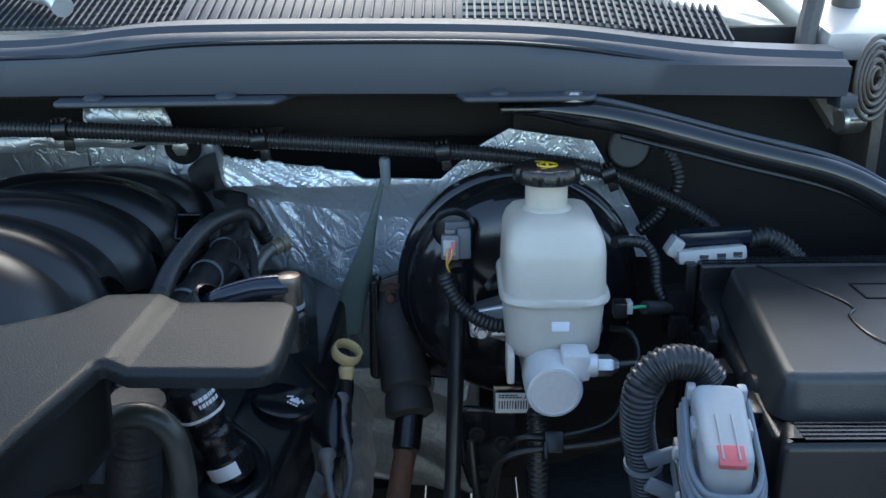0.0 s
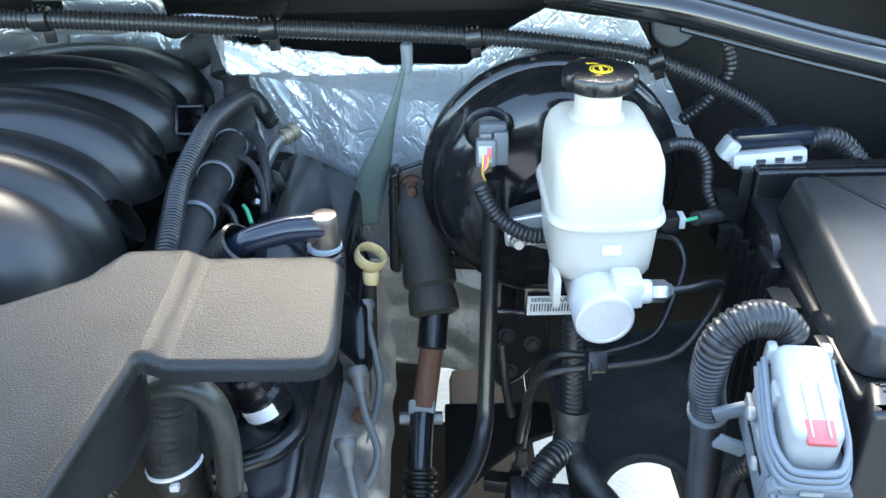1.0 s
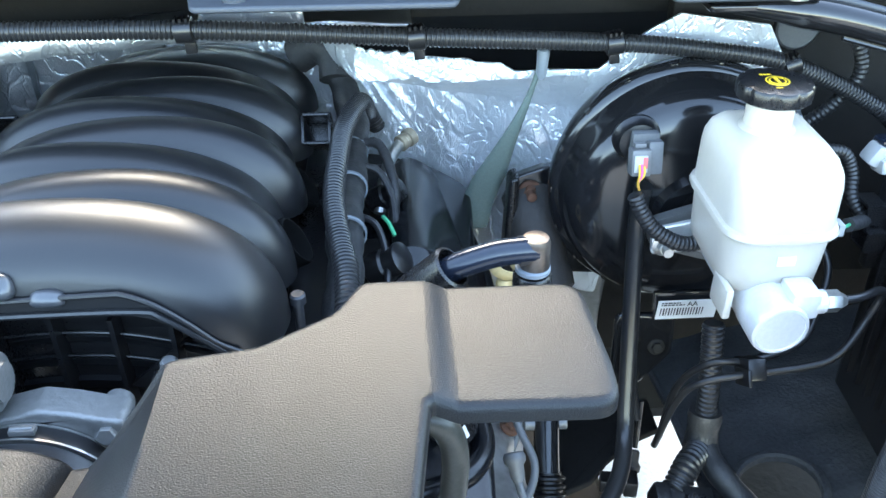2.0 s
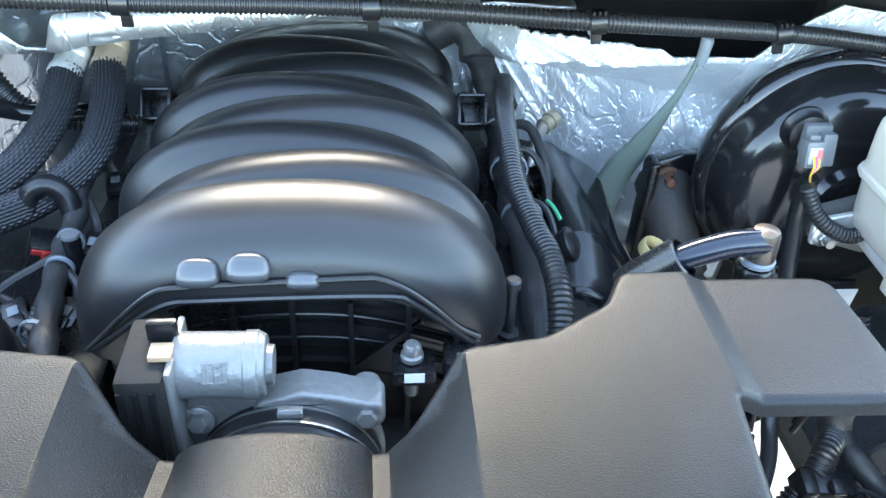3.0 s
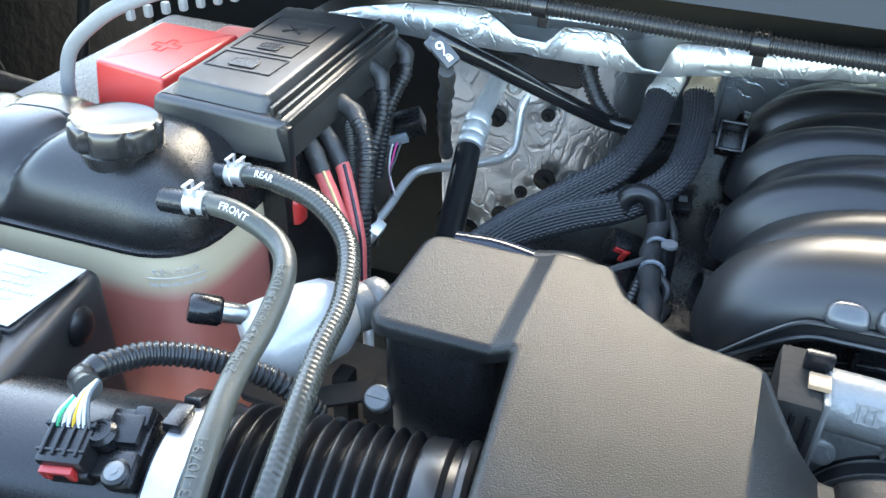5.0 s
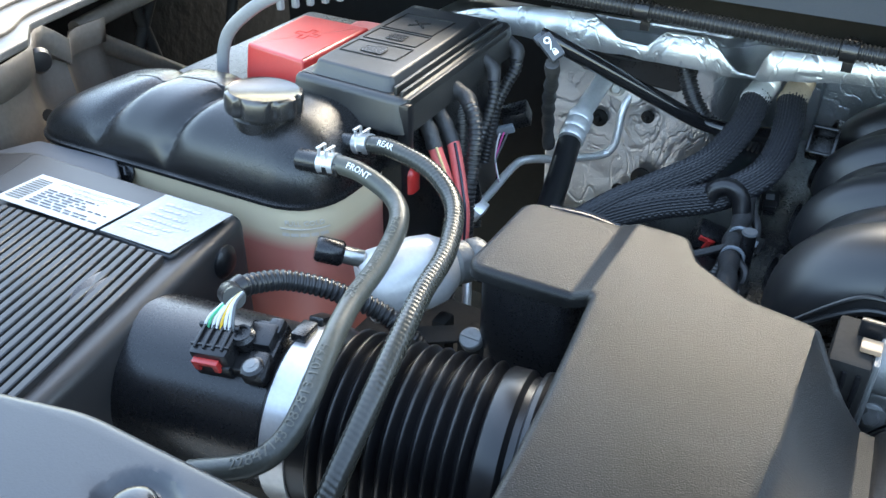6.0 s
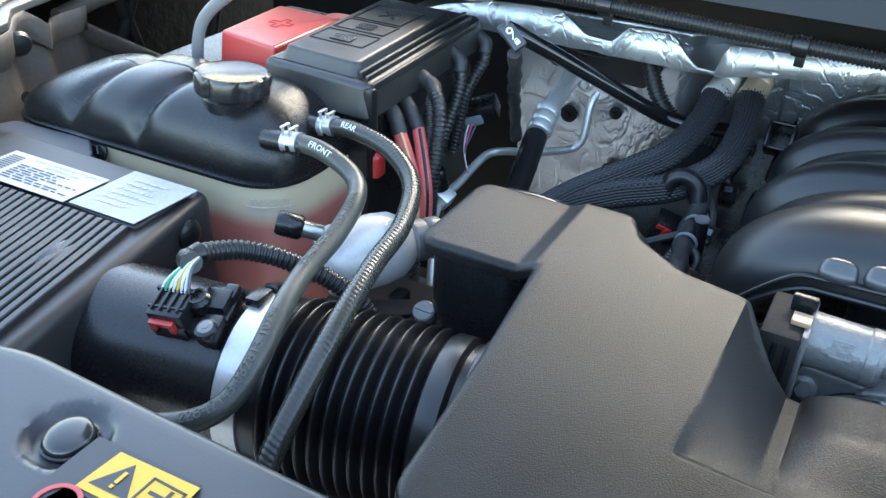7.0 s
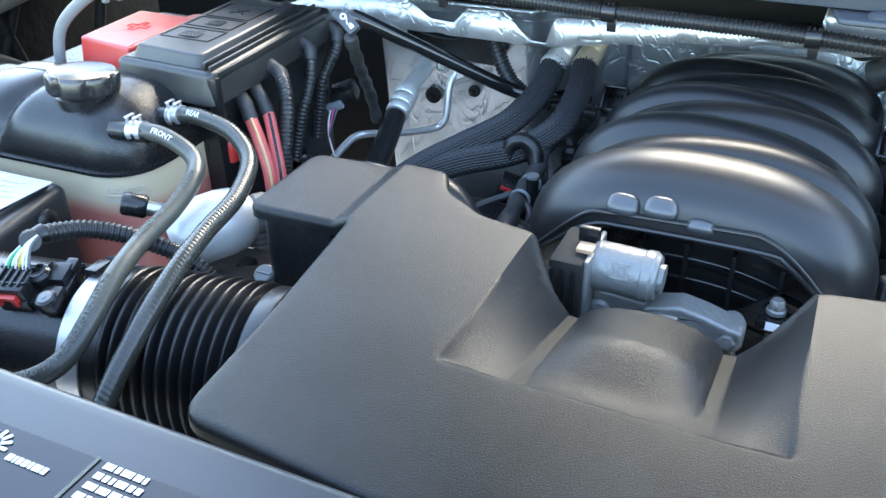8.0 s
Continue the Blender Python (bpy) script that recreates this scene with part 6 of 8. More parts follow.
    for i in range(6):
        part("wire", tube([(0.016 - 0.002 * i, 0.592, 0.960), (0.006 - 0.003 * i, 0.585, 0.948 + 0.002 * i), (0.004 - 0.004 * i, 0.58, 0.925), (0.012 - 0.002 * i, 0.575, 0.89)], 0.0016, 6, 0.005), (M_WIRE_GR, M_TAPE, M_WIRE_W)[i % 3], d)
    k = thing("speed_sensor_plug", (0.058, 0.60, 0.96), "black two-part sensor plug on the frame", "connector")
    part("housing", merge(box(0.056, 0.600, 0.980, 0.040, 0.022, 0.020, 0.003, pose(0, 0, 0, 15, 8)), box(0.030, 0.600, 0.984, 0.014, 0.026, 0.024, 0.003, pose(0, 0, 0, 15, 8))), M_BOX, k)
    part("latch", box(0.058, 0.590, 0.992, 0.018, 0.014, 0.005, 0.001, pose(0, 0, 0, 15, 8)), M_BLACK, k)
    part("lead", tube([(0.076, 0.600, 0.977), (0.092, 0.598, 0.974), (0.108, 0.592, 0.966), (0.124, 0.58, 0.95)], 0.0022, 8, 0.005), M_TAPE, k)
    f = thing("suspension_arm", (0.06, 0.56, 0.9), "dark cast suspension arm below the servo", "suspension arm")
    part("arm", tube([(-0.05, 0.565, 0.955), (0.01, 0.56, 0.968), (0.08, 0.56, 0.972), (0.16, 0.555, 0.962), (0.24, 0.55, 0.94)], 0.020, 16, 0.01, lambda s: 1 + 0.18 * math.sin(s * 28)), M_UNDER, f)
    part("ball_joint", lathe([(0.013, 0), (0.015, 0.004), (0.012, 0.016), (0.007, 0.022), (0.007, 0.030)], 18, pose(0.066, 0.555, 0.978, 15)), M_RUST, f)
    w = thing("frame_gusset", (0.03, 0.76, 0.88), "black arched frame gusset beside the steering shaft", "bracket")
    part("plate", slab(fillet([(-0.030, 0.690, 0.004), (0.0, 0.704, 0.02), (0.022, 0.730, 0.03), (0.052, 0.756, 0.03), (0.088, 0.772, 0.004), (0.088, 0.82, 0.004), (-0.030, 0.82, 0.004)]), 0.888, 0.896, 0.002), M_UNDER, w)
    n = thing("wheel_sensor_plug", (0.03, 0.70, 0.88), "dusty two-part sensor plug with a tan boot", "connector")
    part("housing", merge(box(0.022, 0.706, 0.890, 0.026, 0.016, 0.016, 0.002, pose(0, 0, 0, 0, 0, -10)), box(0.040, 0.703, 0.890, 0.014, 0.020, 0.020, 0.002, pose(0, 0, 0, 0, 0, -10))), M_BOX, n)
    part("boot", lathe([(0.0085, 0), (0.0090, 0.006), (0.0060, 0.010), (0.0058, 0.020), (0.0045, 0.022)], 14, along((0.046, 0.722, 0.888), (0.052, 0.738, 0.912))), M_BOOT, n)
    part("lead", tube([(0.051, 0.735, 0.908), (0.054, 0.744, 0.925), (0.055, 0.750, 0.960)], 0.0028, 8, 0.005), M_SATIN, n)
    h = thing("shock_bracket", (0.045, 0.72, 1.0), "black pressed steel bracket behind the brake pipes", "bracket")
    part("plate", slab_xz([(0.012, 1.085), (0.070, 1.080), (0.072, 1.035), (0.046, 1.000), (0.024, 0.985), (0.014, 1.02)], 0.735, 0.742), M_GLOSS, h)
    for x, z in ((0.030, 1.055), (0.055, 1.045), (0.034, 1.012)):
        part("bolt", hexbolt((x, 0.734, z), (0, -1, 0.3), 0.0055, 0.005), M_DARK, h)
    part("strut", tube([(0.024, 0.715, 1.06), (0.028, 0.705, 1.02), (0.034, 0.70, 0.985)], 0.0045, 10, 0.005), M_SATIN, h)


def computer_plug():
    t = thing("module_connector", (0.165, 0.43, 1.13), "grey and white lever connector with a red locking tab", "connector")
    R = pose(0.1690, 0.437, 1.203, 9, 0, -6)

    def put(bm):
        return moved(bm, R)
    part("shroud", put(box(0, -0.001, -0.010, 0.040, 0.062, 0.040, 0.003)), M_GREYP, t)
    part("side_plate", put(box(-0.0215, 0.000, -0.008, 0.003, 0.058, 0.026, 0.001)), M_GREYP, t)
    part("side_slot", put(box(-0.0228, -0.004, -0.002, 0.0012, 0.040, 0.004, 0.0004)), M_BLACK, t)
    for y, z in ((0.012, 0.006), (-0.014, -0.006)):
        part("lug", put(rod((-0.021, y, z), (-0.0255, y, z), 0.0042, 16, 0.001)), M_WHITEP, t)
    for k, (w, dz, r) in enumerate(((0.0, 0.0, 0.0020), (0.0012, -0.0042, 0.0020), (0.0022, -0.0084, 0.0022))):
        q = 0.0185 + w
        part("lever_rim", put(tube([(-q, 0.030, 0.034 + dz), (-q - 0.001, 0.004, 0.026 + dz), (-q - 0.001, -0.018, 0.020 + dz), (-q + 0.004, -0.0315 - w, 0.0172 + dz), (-0.008, -0.0348 - w, 0.0165 + dz), (0.008, -0.0348 - w, 0.0165 + dz), (q - 0.004, -0.0315 - w, 0.0172 + dz), (q + 0.001, -0.018, 0.020 + dz), (q + 0.001, 0.004, 0.026 + dz), (q, 0.030, 0.034 + dz)], r, 8, 0.003)), M_GREYP, t)
    o = fillet([(-0.0155, 0.033, 0.009), (-0.0135, -0.027, 0.008), (0.0135, -0.027, 0.008), (0.0155, 0.033, 0.009)])
    bm = slab(o, 0.0, 0.045, 0.004, 4, 0.001)
    for v in bm.verts:
        v.co.z -= 0.16 * (0.033 - v.co.y) * (v.co.z > 0.01)
    top = part("wire_cover", put(bm), M_WHITEP, t, "white wire cover")
    for x in (-0.0045, 0.0045):
        part("rib", put(box(x, -0.010, 0.0388, 0.0012, 0.034, 0.0016, 0.0004, pose(0, 0, 0, 9))), M_WHITEP, top)
    for s in (-1, 1):
        part("side_lug", put(box(s * 0.0155, 0.008, 0.026, 0.004, 0.012, 0.016, 0.0015)), M_WHITEP, top)
        part("collar", put(box(s * 0.015, 0.032, 0.036, 0.006, 0.008, 0.014, 0.002)), M_WHITEP, top)
    part("locking_tab", put(box(0.0005, -0.0225, 0.0345, 0.0150, 0.014, 0.004, 0.001, pose(0, 0, 0, 14))), M_REDC, t, "pale red locking tab")
    # the front face: a plate with a raised frame and two pockets
    part("socket", put(slab_front([(-0.019, 0.006), (0.019, 0.006), (0.0225, 0.001), (0.0225, -0.026), (0.018, -0.034), (-0.018, -0.034), (-0.0225, -0.026), (-0.0225, 0.001)], -0.0375, -0.028, 0.002)), M_GREYP, t)
    for x, z, w, h in ((0, -0.0015, 0.034, 0.003), (0, -0.0305, 0.030, 0.003), (-0.0135, -0.016, 0.003, 0.026), (0.0135, -0.016, 0.003, 0.026), (0, -0.016, 0.008, 0.026), (-0.0195, -0.014, 0.003, 0.028), (0.0195, -0.014, 0.003, 0.028), (-0.0075, -0.023, 0.010, 0.002), (0.0075, -0.023, 0.010, 0.002)):
        part("socket_rib", put(box(x, -0.0385, z, w, 0.004, h, 0.0006)), M_GREYP, t)
    part("window", put(box(0, -0.0380, 0.0028, 0.012, 0.002, 0.003)), M_WHITEP, t)
    part("foot", put(box(0.003, -0.031, -0.046, 0.032, 0.012, 0.020, 0.0015)), M_GREYP, t)
    for x in (-0.0085, 0.010):
        part("foot_rib", put(box(x, -0.0375, -0.045, 0.0025, 0.004, 0.014, 0.0006)), M_GREYP, t)
    part("foot_slot", put(box(0.003, -0.0372, -0.0525, 0.018, 0.002, 0.002)), M_BLACK, t)
    part("bracket", put(merge(box(-0.030, 0.026, -0.010, 0.020, 0.004, 0.010, 0.001, pose(0, 0, 0, 0, -25)), box(-0.030, 0.010, -0.022, 0.020, 0.004, 0.010, 0.001, pose(0, 0, 0, 0, 25)))), M_GREYP, t)
    for i, mm in enumerate((M_WIRE_W, M_WIRE_G, M_WIRE_W, M_TAPE, M_WIRE_R, M_WIRE_W, M_WIRE_GR, M_WIRE_P)):
        part("wire", tube([(0.163 + 0.0012 * i, 0.436 - 0.002 * i, 1.180 - 0.002 * i), (0.156 + 0.0012 * i, 0.434 - 0.001 * i, 1.164 - 0.002 * i), (0.155 + 0.0016 * i, 0.438, 1.146 - 0.001 * i), (0.166 + 0.001 * i, 0.444, 1.125)], 0.0014, 6, 0.004), mm, t)
    c = thing("module_conduit", (0.145, 0.52, 0.95), "thick ribbed black conduit with a grey cable tie", "conduit")
    part("sleeve", conduit([(0.173, 0.474, 1.246), (0.163, 0.477, 1.257), (0.145, 0.473, 1.261), (0.132, 0.471, 1.253), (0.127, 0.471, 1.238), (0.129, 0.478, 1.210), (0.135, 0.484, 1.185), (0.142, 0.493, 1.15), (0.148, 0.503, 1.11), (0.154, 0.511, 1.06), (0.16, 0.522, 0.98)], 0.0112, 0.0036, 0.10, 20), M_CONDUIT, c)
    part("tie", lathe([(0.0112, -0.002), (0.0128, -0.002), (0.0128, 0.002), (0.0112, 0.002)], 24, along((0.1355, 0.485, 1.182), (0.139, 0.489, 1.16)), caps=False), M_GREYP, c)
    part("thin_sleeve", conduit([(0.170, 0.458, 1.155), (0.161, 0.468, 1.150), (0.157, 0.478, 1.130), (0.161, 0.490, 1.09), (0.170, 0.505, 1.04), (0.172, 0.51, 0.98)], 0.0062, 0.0038, 0.12, 12), M_CONDUIT, c)
    part("taped_end", tube([(0.168, 0.446, 1.130), (0.172, 0.452, 1.110), (0.180, 0.465, 1.07), (0.188, 0.48, 1.02)], 0.0125, 14, 0.004, lambda s: 1 + 0.05 * math.sin(s * 260)), M_TAPE, c)


def fuse_box_right():
    t = thing("fuse_block", (0.33, 0.57, 1.05), "black plastic fuse block with a grained dusty lid", "fuse box")
    part("body", slab(fillet([(0.205, 0.445, 0.01), (0.52, 0.445, 0.01), (0.52, 0.705, 0.01), (0.222, 0.705, 0.008)]), 1.02, 1.222, 0.004), M_BOX, t)
    lid = part("lid", slab(fillet([(0.215, 0.470, 0.012), (0.52, 0.470, 0.012), (0.52, 0.672, 0.012), (0.240, 0.672, 0.012)]), 1.222, 1.2525, 0.007, 4, 0.006), M_LID, t, "dusty grained lid")
    part("rear_bar", slab(rect(0.222, 0.690, 0.52, 0.712, 0.003), 1.215, 1.246, 0.003), M_BOX, t)
    for k in range(3):
        part("bar_groove", box(0.37, 0.694 + 0.006 * k, 1.2465, 0.29, 0.002, 0.0012), M_BLACK, t)
    part("front_ledge", slab(fillet([(0.200, 0.425, 0.004), (0.52, 0.425, 0.004), (0.52, 0.455, 0.004), (0.21, 0.455, 0.004)]), 1.16, 1.232, 0.006), M_BOX, t)
    for k in range(5):
        part("ledge_groove", box(0.37, 0.430 + 0.0045 * k, 1.2322, 0.31, 0.0014, 0.0012), M_BLACK, t)
    part("lid_seam", tube([(0.262, 0.668, 1.2528), (0.276, 0.640, 1.2530), (0.296, 0.600, 1.2530), (0.302, 0.575, 1.2530), (0.293, 0.560, 1.2530), (0.296, 0.52, 1.2530), (0.330, 0.478, 1.2528)], 0.0013, 8, 0.006), M_BOX, lid)
    for i, (x, y, w, h) in enumerate(((0.345, 0.625, 0.05, 0.03), (0.355, 0.585, 0.05, 0.025), (0.33, 0.52, 0.012, 0.012))):
        part("moulded_mark", merge(box(x, y, 1.2530, w, 0.0015, 0.001), box(x, y - h, 1.2530, w, 0.0015, 0.001), box(x - w / 2, y - h / 2, 1.2530, 0.0015, h, 0.001), box(x + w / 2, y - h / 2, 1.2530, 0.0015, h, 0.001)), M_BOX, lid)
    for y in (0.628, 0.52):
        part("latch", merge(lathe([(0.018, -0.004), (0.020, -0.002), (0.020, 0.004), (0.016, 0.006)], 24, along((0.216, y, 1.208), (0.1, y, 1.212))), box(0.207, y - 0.024, 1.215, 0.008, 0.03, 0.012, 0.002)), M_BOX, t)
    for k in range(6):
        part("side_rib", box(0.204, 0.66 - 0.016 * k, 1.14, 0.006, 0.003, 0.14), M_BOX, t)
    for k, (y, z) in enumerate(((0.700, 1.212), (0.690, 1.192), (0.560, 1.206))):
        part("side_frame", merge(box(0.203, y + 0.011, z, 0.016, 0.002, 0.018), box(0.203, y - 0.011, z, 0.016, 0.002, 0.018), box(0.203, y, z + 0.008, 0.016, 0.022, 0.002), box(0.203, y, z - 0.008, 0.016, 0.022, 0.002)), M_BOX, t)
    part("corner_post", box(0.216, 0.700, 1.20, 0.010, 0.012, 0.09, 0.002), M_BOX, t)
    part("lid_crease", box(0.2445, 0.571, 1.2505, 0.002, 0.19, 0.002, 0.0005), M_BOX, t)
    c = thing("white_connector", (0.23, 0.72, 1.22), "white plug with a dark blue lever beside the fuse block", "connector")
    part("body", merge(box(0.236, 0.714, 1.248, 0.060, 0.022, 0.013, 0.004, pose(0, 0, 0, -10, -5)), box(0.205, 0.718, 1.254, 0.012, 0.018, 0.018, 0.004, pose(0, 0, 0, 0, 30))), M_WHITEP, c)
    for x in (0.228, 0.243, 0.257):
        part("slot", box(x, 0.7035, 1.2485 + (x - 0.236) * 0.09, 0.008, 0.0015, 0.005, 0.0004), M_INK, c)
    part("lever", box(0.240, 0.722, 1.262, 0.066, 0.018, 0.013, 0.004, pose(0, 0, 0, 0, -3)), M_BLUEP, c)
    part("cable", conduit([(0.270, 0.725, 1.256), (0.288, 0.728, 1.258), (0.305, 0.728, 1.250), (0.322, 0.720, 1.232)], 0.0095, 0.0046, 0.13, 12), M_CONDUIT, c)


def strut_bar():
    t = thing("bay_brace", (0.25, 0.72, 1.3), "gloss black tubular brace across the bay corner", "brace")
    pts = [(0.072, 0.735, 1.374), (0.10, 0.73, 1.3735), (0.154, 0.722, 1.366), (0.251, 0.715, 1.341), (0.33, 0.71, 1.321), (0.375, 0.705, 1.300), (0.43, 0.70, 1.262), (0.5, 0.70, 1.2)]
    part("tube", tube(pts, 0.0122, 20, 0.008, lambda s: 1.0 - 0.55 * max(0, 1 - s / 0.05)), M_GLOSS, t)
    part("flange", tube([(x, y + 0.006, z + 0.0125) for x, y, z in pts[1:-1]], 0.0030, 10, 0.008), M_COWL, t)
    part("lower_flange", tube([(x, y - 0.002, z - 0.0135) for x, y, z in pts[2:-1]], 0.0022, 8, 0.008), M_GLOSS, t)
    part("bolt", hexbolt((0.113, 0.728, 1.384), (0, 0, 1), 0.008, 0.006), M_STEEL, t)
    part("foot", slab(rect(0.05, 0.725, 0.105, 0.76, 0.006), 1.372, 1.378, 0.002), M_GLOSS, t)
    g = thing("bulkhead_plug", (0.189, 0.866, 1.29), "round grey rubber plug in the upper firewall", "plug")
    part("disc", lathe([(0.021, 0), (0.0215, 0.002), (0.019, 0.004), (0.012, 0.0035), (0.001, 0.0035)], 28, along((0.189, 0.8675, 1.311), (0.189, 0.5, 1.311))), M_WIRE_GR, g)
    part("lip", lathe([(0.0225, 0), (0.0225, 0.0025), (0.0212, 0.0035)], 28, along((0.189, 0.8680, 1.311), (0.189, 0.5, 1.311)), caps=False), M_RUBBER, g)
    h = thing("spring_hinge", (0.40, 0.80, 1.3), "dusty steel hinge arm with a flat coil spring", "hinge")
    part("plate", box(0.41, 0.84, 1.35, 0.012, 0.07, 0.13, 0.004), M_FENDER, h)
    spiral = []
    for i in range(120):
        a = i * 0.26
        r = 0.006 + 0.034 * i / 120
        spiral.append((0.388 + 0.002, 0.78 + r * math.cos(a), 1.392 + r * math.sin(a)))
    part("spring", moved(tube(spiral, 0.0024, 8, 0.004), Matrix.Translation((0.388, 0.78, 1.392)) @ pose(0, 0, 0, 0, 0, -50) @ Matrix.Translation((-0.388, -0.78, -1.392))), M_FENDER, h)
    part("arm", tube([(0.37, 0.80, 1.345), (0.345, 0.83, 1.40), (0.36, 0.86, 1.47), (0.38, 0.9, 1.56)], 0.010, 8, 0.01), M_FENDER, h)
    part("pivot", rod((0.365, 0.79, 1.35), (0.39, 0.80, 1.35), 0.013, 18, 0.003), M_STEEL, h)


main_loom(), strap(), right_harness(), vent_hose(), valve_cover(), front_hoses(), dipstick(), exhaust_side(), steering(), brake_pipes(), computer_plug(), fuse_box_right(), strut_bar()


# ---- passenger side ----
def hose_text(text, pts, r, start, size, turn, mirror=False):
    """Letters wrapped round a hose: start along it, turn round it in degrees."""
    fr = frames(pts, 0.002)
    bm = writing(text, size, Matrix.Identity(4), 0.0001) if text else bars(lambda x, y: (x, y, 0), -0.12, size / 2, 0.24, size, 2, random.Random(4), 0.3, (1, 1))
    x0 = min(v.co.x for v in bm.verts)
    for k in range(int(-x0 * 2 / 0.003) + 1):
        bmesh.ops.bisect_plane(bm, geom=bm.verts[:] + bm.edges[:] + bm.faces[:], plane_co=(x0 + k * 0.003, 0, 0), plane_no=(1, 0, 0), dist=1e-6)
    for k in range(-4, 5):
        bmesh.ops.bisect_plane(bm, geom=bm.verts[:] + bm.edges[:] + bm.faces[:], plane_co=(0, k * 0.0011, 0), plane_no=(0, 1, 0), dist=1e-6)
    for v in bm.verts:
        s = start + (v.co.x - x0)
        i = min(len(fr) - 2, max(0, int(s / fr[1][3])))
        f = s / fr[1][3] - i
        p, u, w = (fr[i][k].lerp(fr[i + 1][k], f) for k in range(3))
        a = radians(turn) + v.co.y / r * (-1 if mirror else 1)
        v.co = p + (u * math.cos(a) + w * math.sin(a)) * (r + 0.0005 + v.co.z)
    return bm


H1 = [(-0.858, 0.447, 1.308), (-0.835, 0.447, 1.311), (-0.814, 0.447, 1.308), (-0.786, 0.440, 1.300), (-0.768, 0.418, 1.296), (-0.759, 0.380, 1.288), (-0.753, 0.336, 1.284), (-0.742, 0.296, 1.281), (-0.733, 0.262, 1.271), (-0.733, 0.238, 1.258),
      (-0.744, 0.220, 1.250), (-0.778, 0.207, 1.238)]
H2 = [(-0.862, 0.501, 1.300), (-0.840, 0.499, 1.305), (-0.820, 0.497, 1.306), (-0.782, 0.488, 1.302), (-0.749, 0.464, 1.293), (-0.729, 0.419, 1.286), (-0.720, 0.370, 1.284), (-0.711, 0.331, 1.282), (-0.703, 0.292, 1.275), (-0.699, 0.261, 1.262), (-0.697, 0.227, 1.240), (-0.695, 0.200, 1.21)]


M_TANKPRINT = mat("raised_milky_lettering", (0.55, 0.50, 0.44), 0.4, bump=0, var=0.1)


def coolant_tank():
    t = thing("coolant_tank", (-1.0, 0.49, 1.08), "black topped coolant tank with pink fluid in its milky lower half", "coolant tank")
    o = fillet([(-0.857, 0.436, 0.05), (-0.857, 0.565, 0.045), (-1.165, 0.565, 0.042), (-1.175, 0.425, 0.042)], 8)
    lower = rings([(inset(o, 0.012), 1.075), (inset(o, 0.004), 1.085), (inset(o, 0.001), 1.12), (o, 1.262)])
    part("lower_half", lower, M_TANK, t, "milky half with pink fluid")
    part("seam", rings([(inset(o, -0.001), 1.2625), (inset(o, -0.0032), 1.2635), (inset(o, -0.0032), 1.2665), (inset(o, 0.001), 1.268)]), M_TANKTOP, t)

    def pinch(x, y):
        bow = 0.35 * abs(y - 0.497)
        return sum(math.exp(-(abs(x + bow - c) / 0.0100) ** 1.4) for c in (-0.985, -1.062))
    fine = []
    n = len(o)
    for i in range(n):
        a, b = Vector(o[i]), Vector(o[(i + 1) % n])
        k = max(1, int((b - a).length / 0.003))
        for j in range(k):
            q = a.lerp(b, j / k)
            fine.append((q.x, q.y))
    lv = []
    for k in range(25):
        a = math.pi / 2 * k / 24
        f, z = max(0.02, math.cos(a) ** 0.85), 1.267 + 0.058 * math.sin(a) ** 0.9
        c = []
        for (x, y) in fine:
            ex = max(-1.105, min(-0.925, x))
            q = Vector((ex + (x - ex) * f, 0.4985 + (y - 0.4985) * f))
            w = pinch(q.x, q.y) * min(1.0, k / 6)
            drop = 0.16 * max(0.0, -1.055 - q.x) + 0.07 * max(0.0, -1.0 - q.x)
            c.append((q.x, q.y + (0.006 * w * f if q.y < 0.4985 else -0.006 * w * f), z - (0.0095 * w + drop) * math.sin(a)))
        lv.append(c)
    bm = bmesh.new()
    rows = [[bm.verts.new(p) for p in c] for c in lv]
    for a, b in zip(rows, rows[1:]):
        for i in range(len(a)):
            bm.faces.new((a[i - 1], a[i], b[i], b[i - 1]))
    bm.faces.new(rows[-1])
    part("upper_half", bm, M_TANKTOP, t, "satin black humped upper half")
    part("neck", rod((-0.932, 0.480, 1.300), (-0.932, 0.478, 1.326), 0.0275, 32, 0.003), M_TANKTOP, t)
    part("cap", lathe([(0.0300, 0), (0.0318, 0.002), (0.0322, 0.014), (0.0312, 0.0165), (0.0285, 0.0178), (0.0270, 0.0170), (0.001, 0.0165)], 112, pose(-0.932, 0.476, 1.3235, -4, 3, 12), lobes=7, depth=0.11), M_CAP, t, "fluted dusty black pressure cap")
    rnd = random.Random(5)
    def round_corner(bm):
        bmesh.ops.triangulate(bm, faces=bm.faces)
        for v in bm.verts:
            a = radians(-52) + v.co.x / 0.054
            r = 0.0512 + 0.0034 * math.cos(2 * (a + radians(45))) + v.co.z
            v.co = Vector((-0.907 + r * math.cos(a), 0.486 + r * math.sin(a), 1.2495 + v.co.y))
        return bm
    part("level_words", round_corner(writing("FULL COLD", 0.0064, Matrix.Identity(4), 0.0005)), M_TANKPRINT, t)
    part("level_line", round_corner(merge(*[box(-0.018 + 0.006 * k, -0.0052, 0, 0.006, 0.0008, 0.0012) for k in range(7)])), M_TANKPRINT, t)
    part("moulded_text", round_corner(bars(lambda x, y: Vector((x, y, 0.0008)), -0.019, -0.0085, 0.038, 0.0045, 1, rnd, 0.3, (1, 1))), M_TANKPRINT, t)
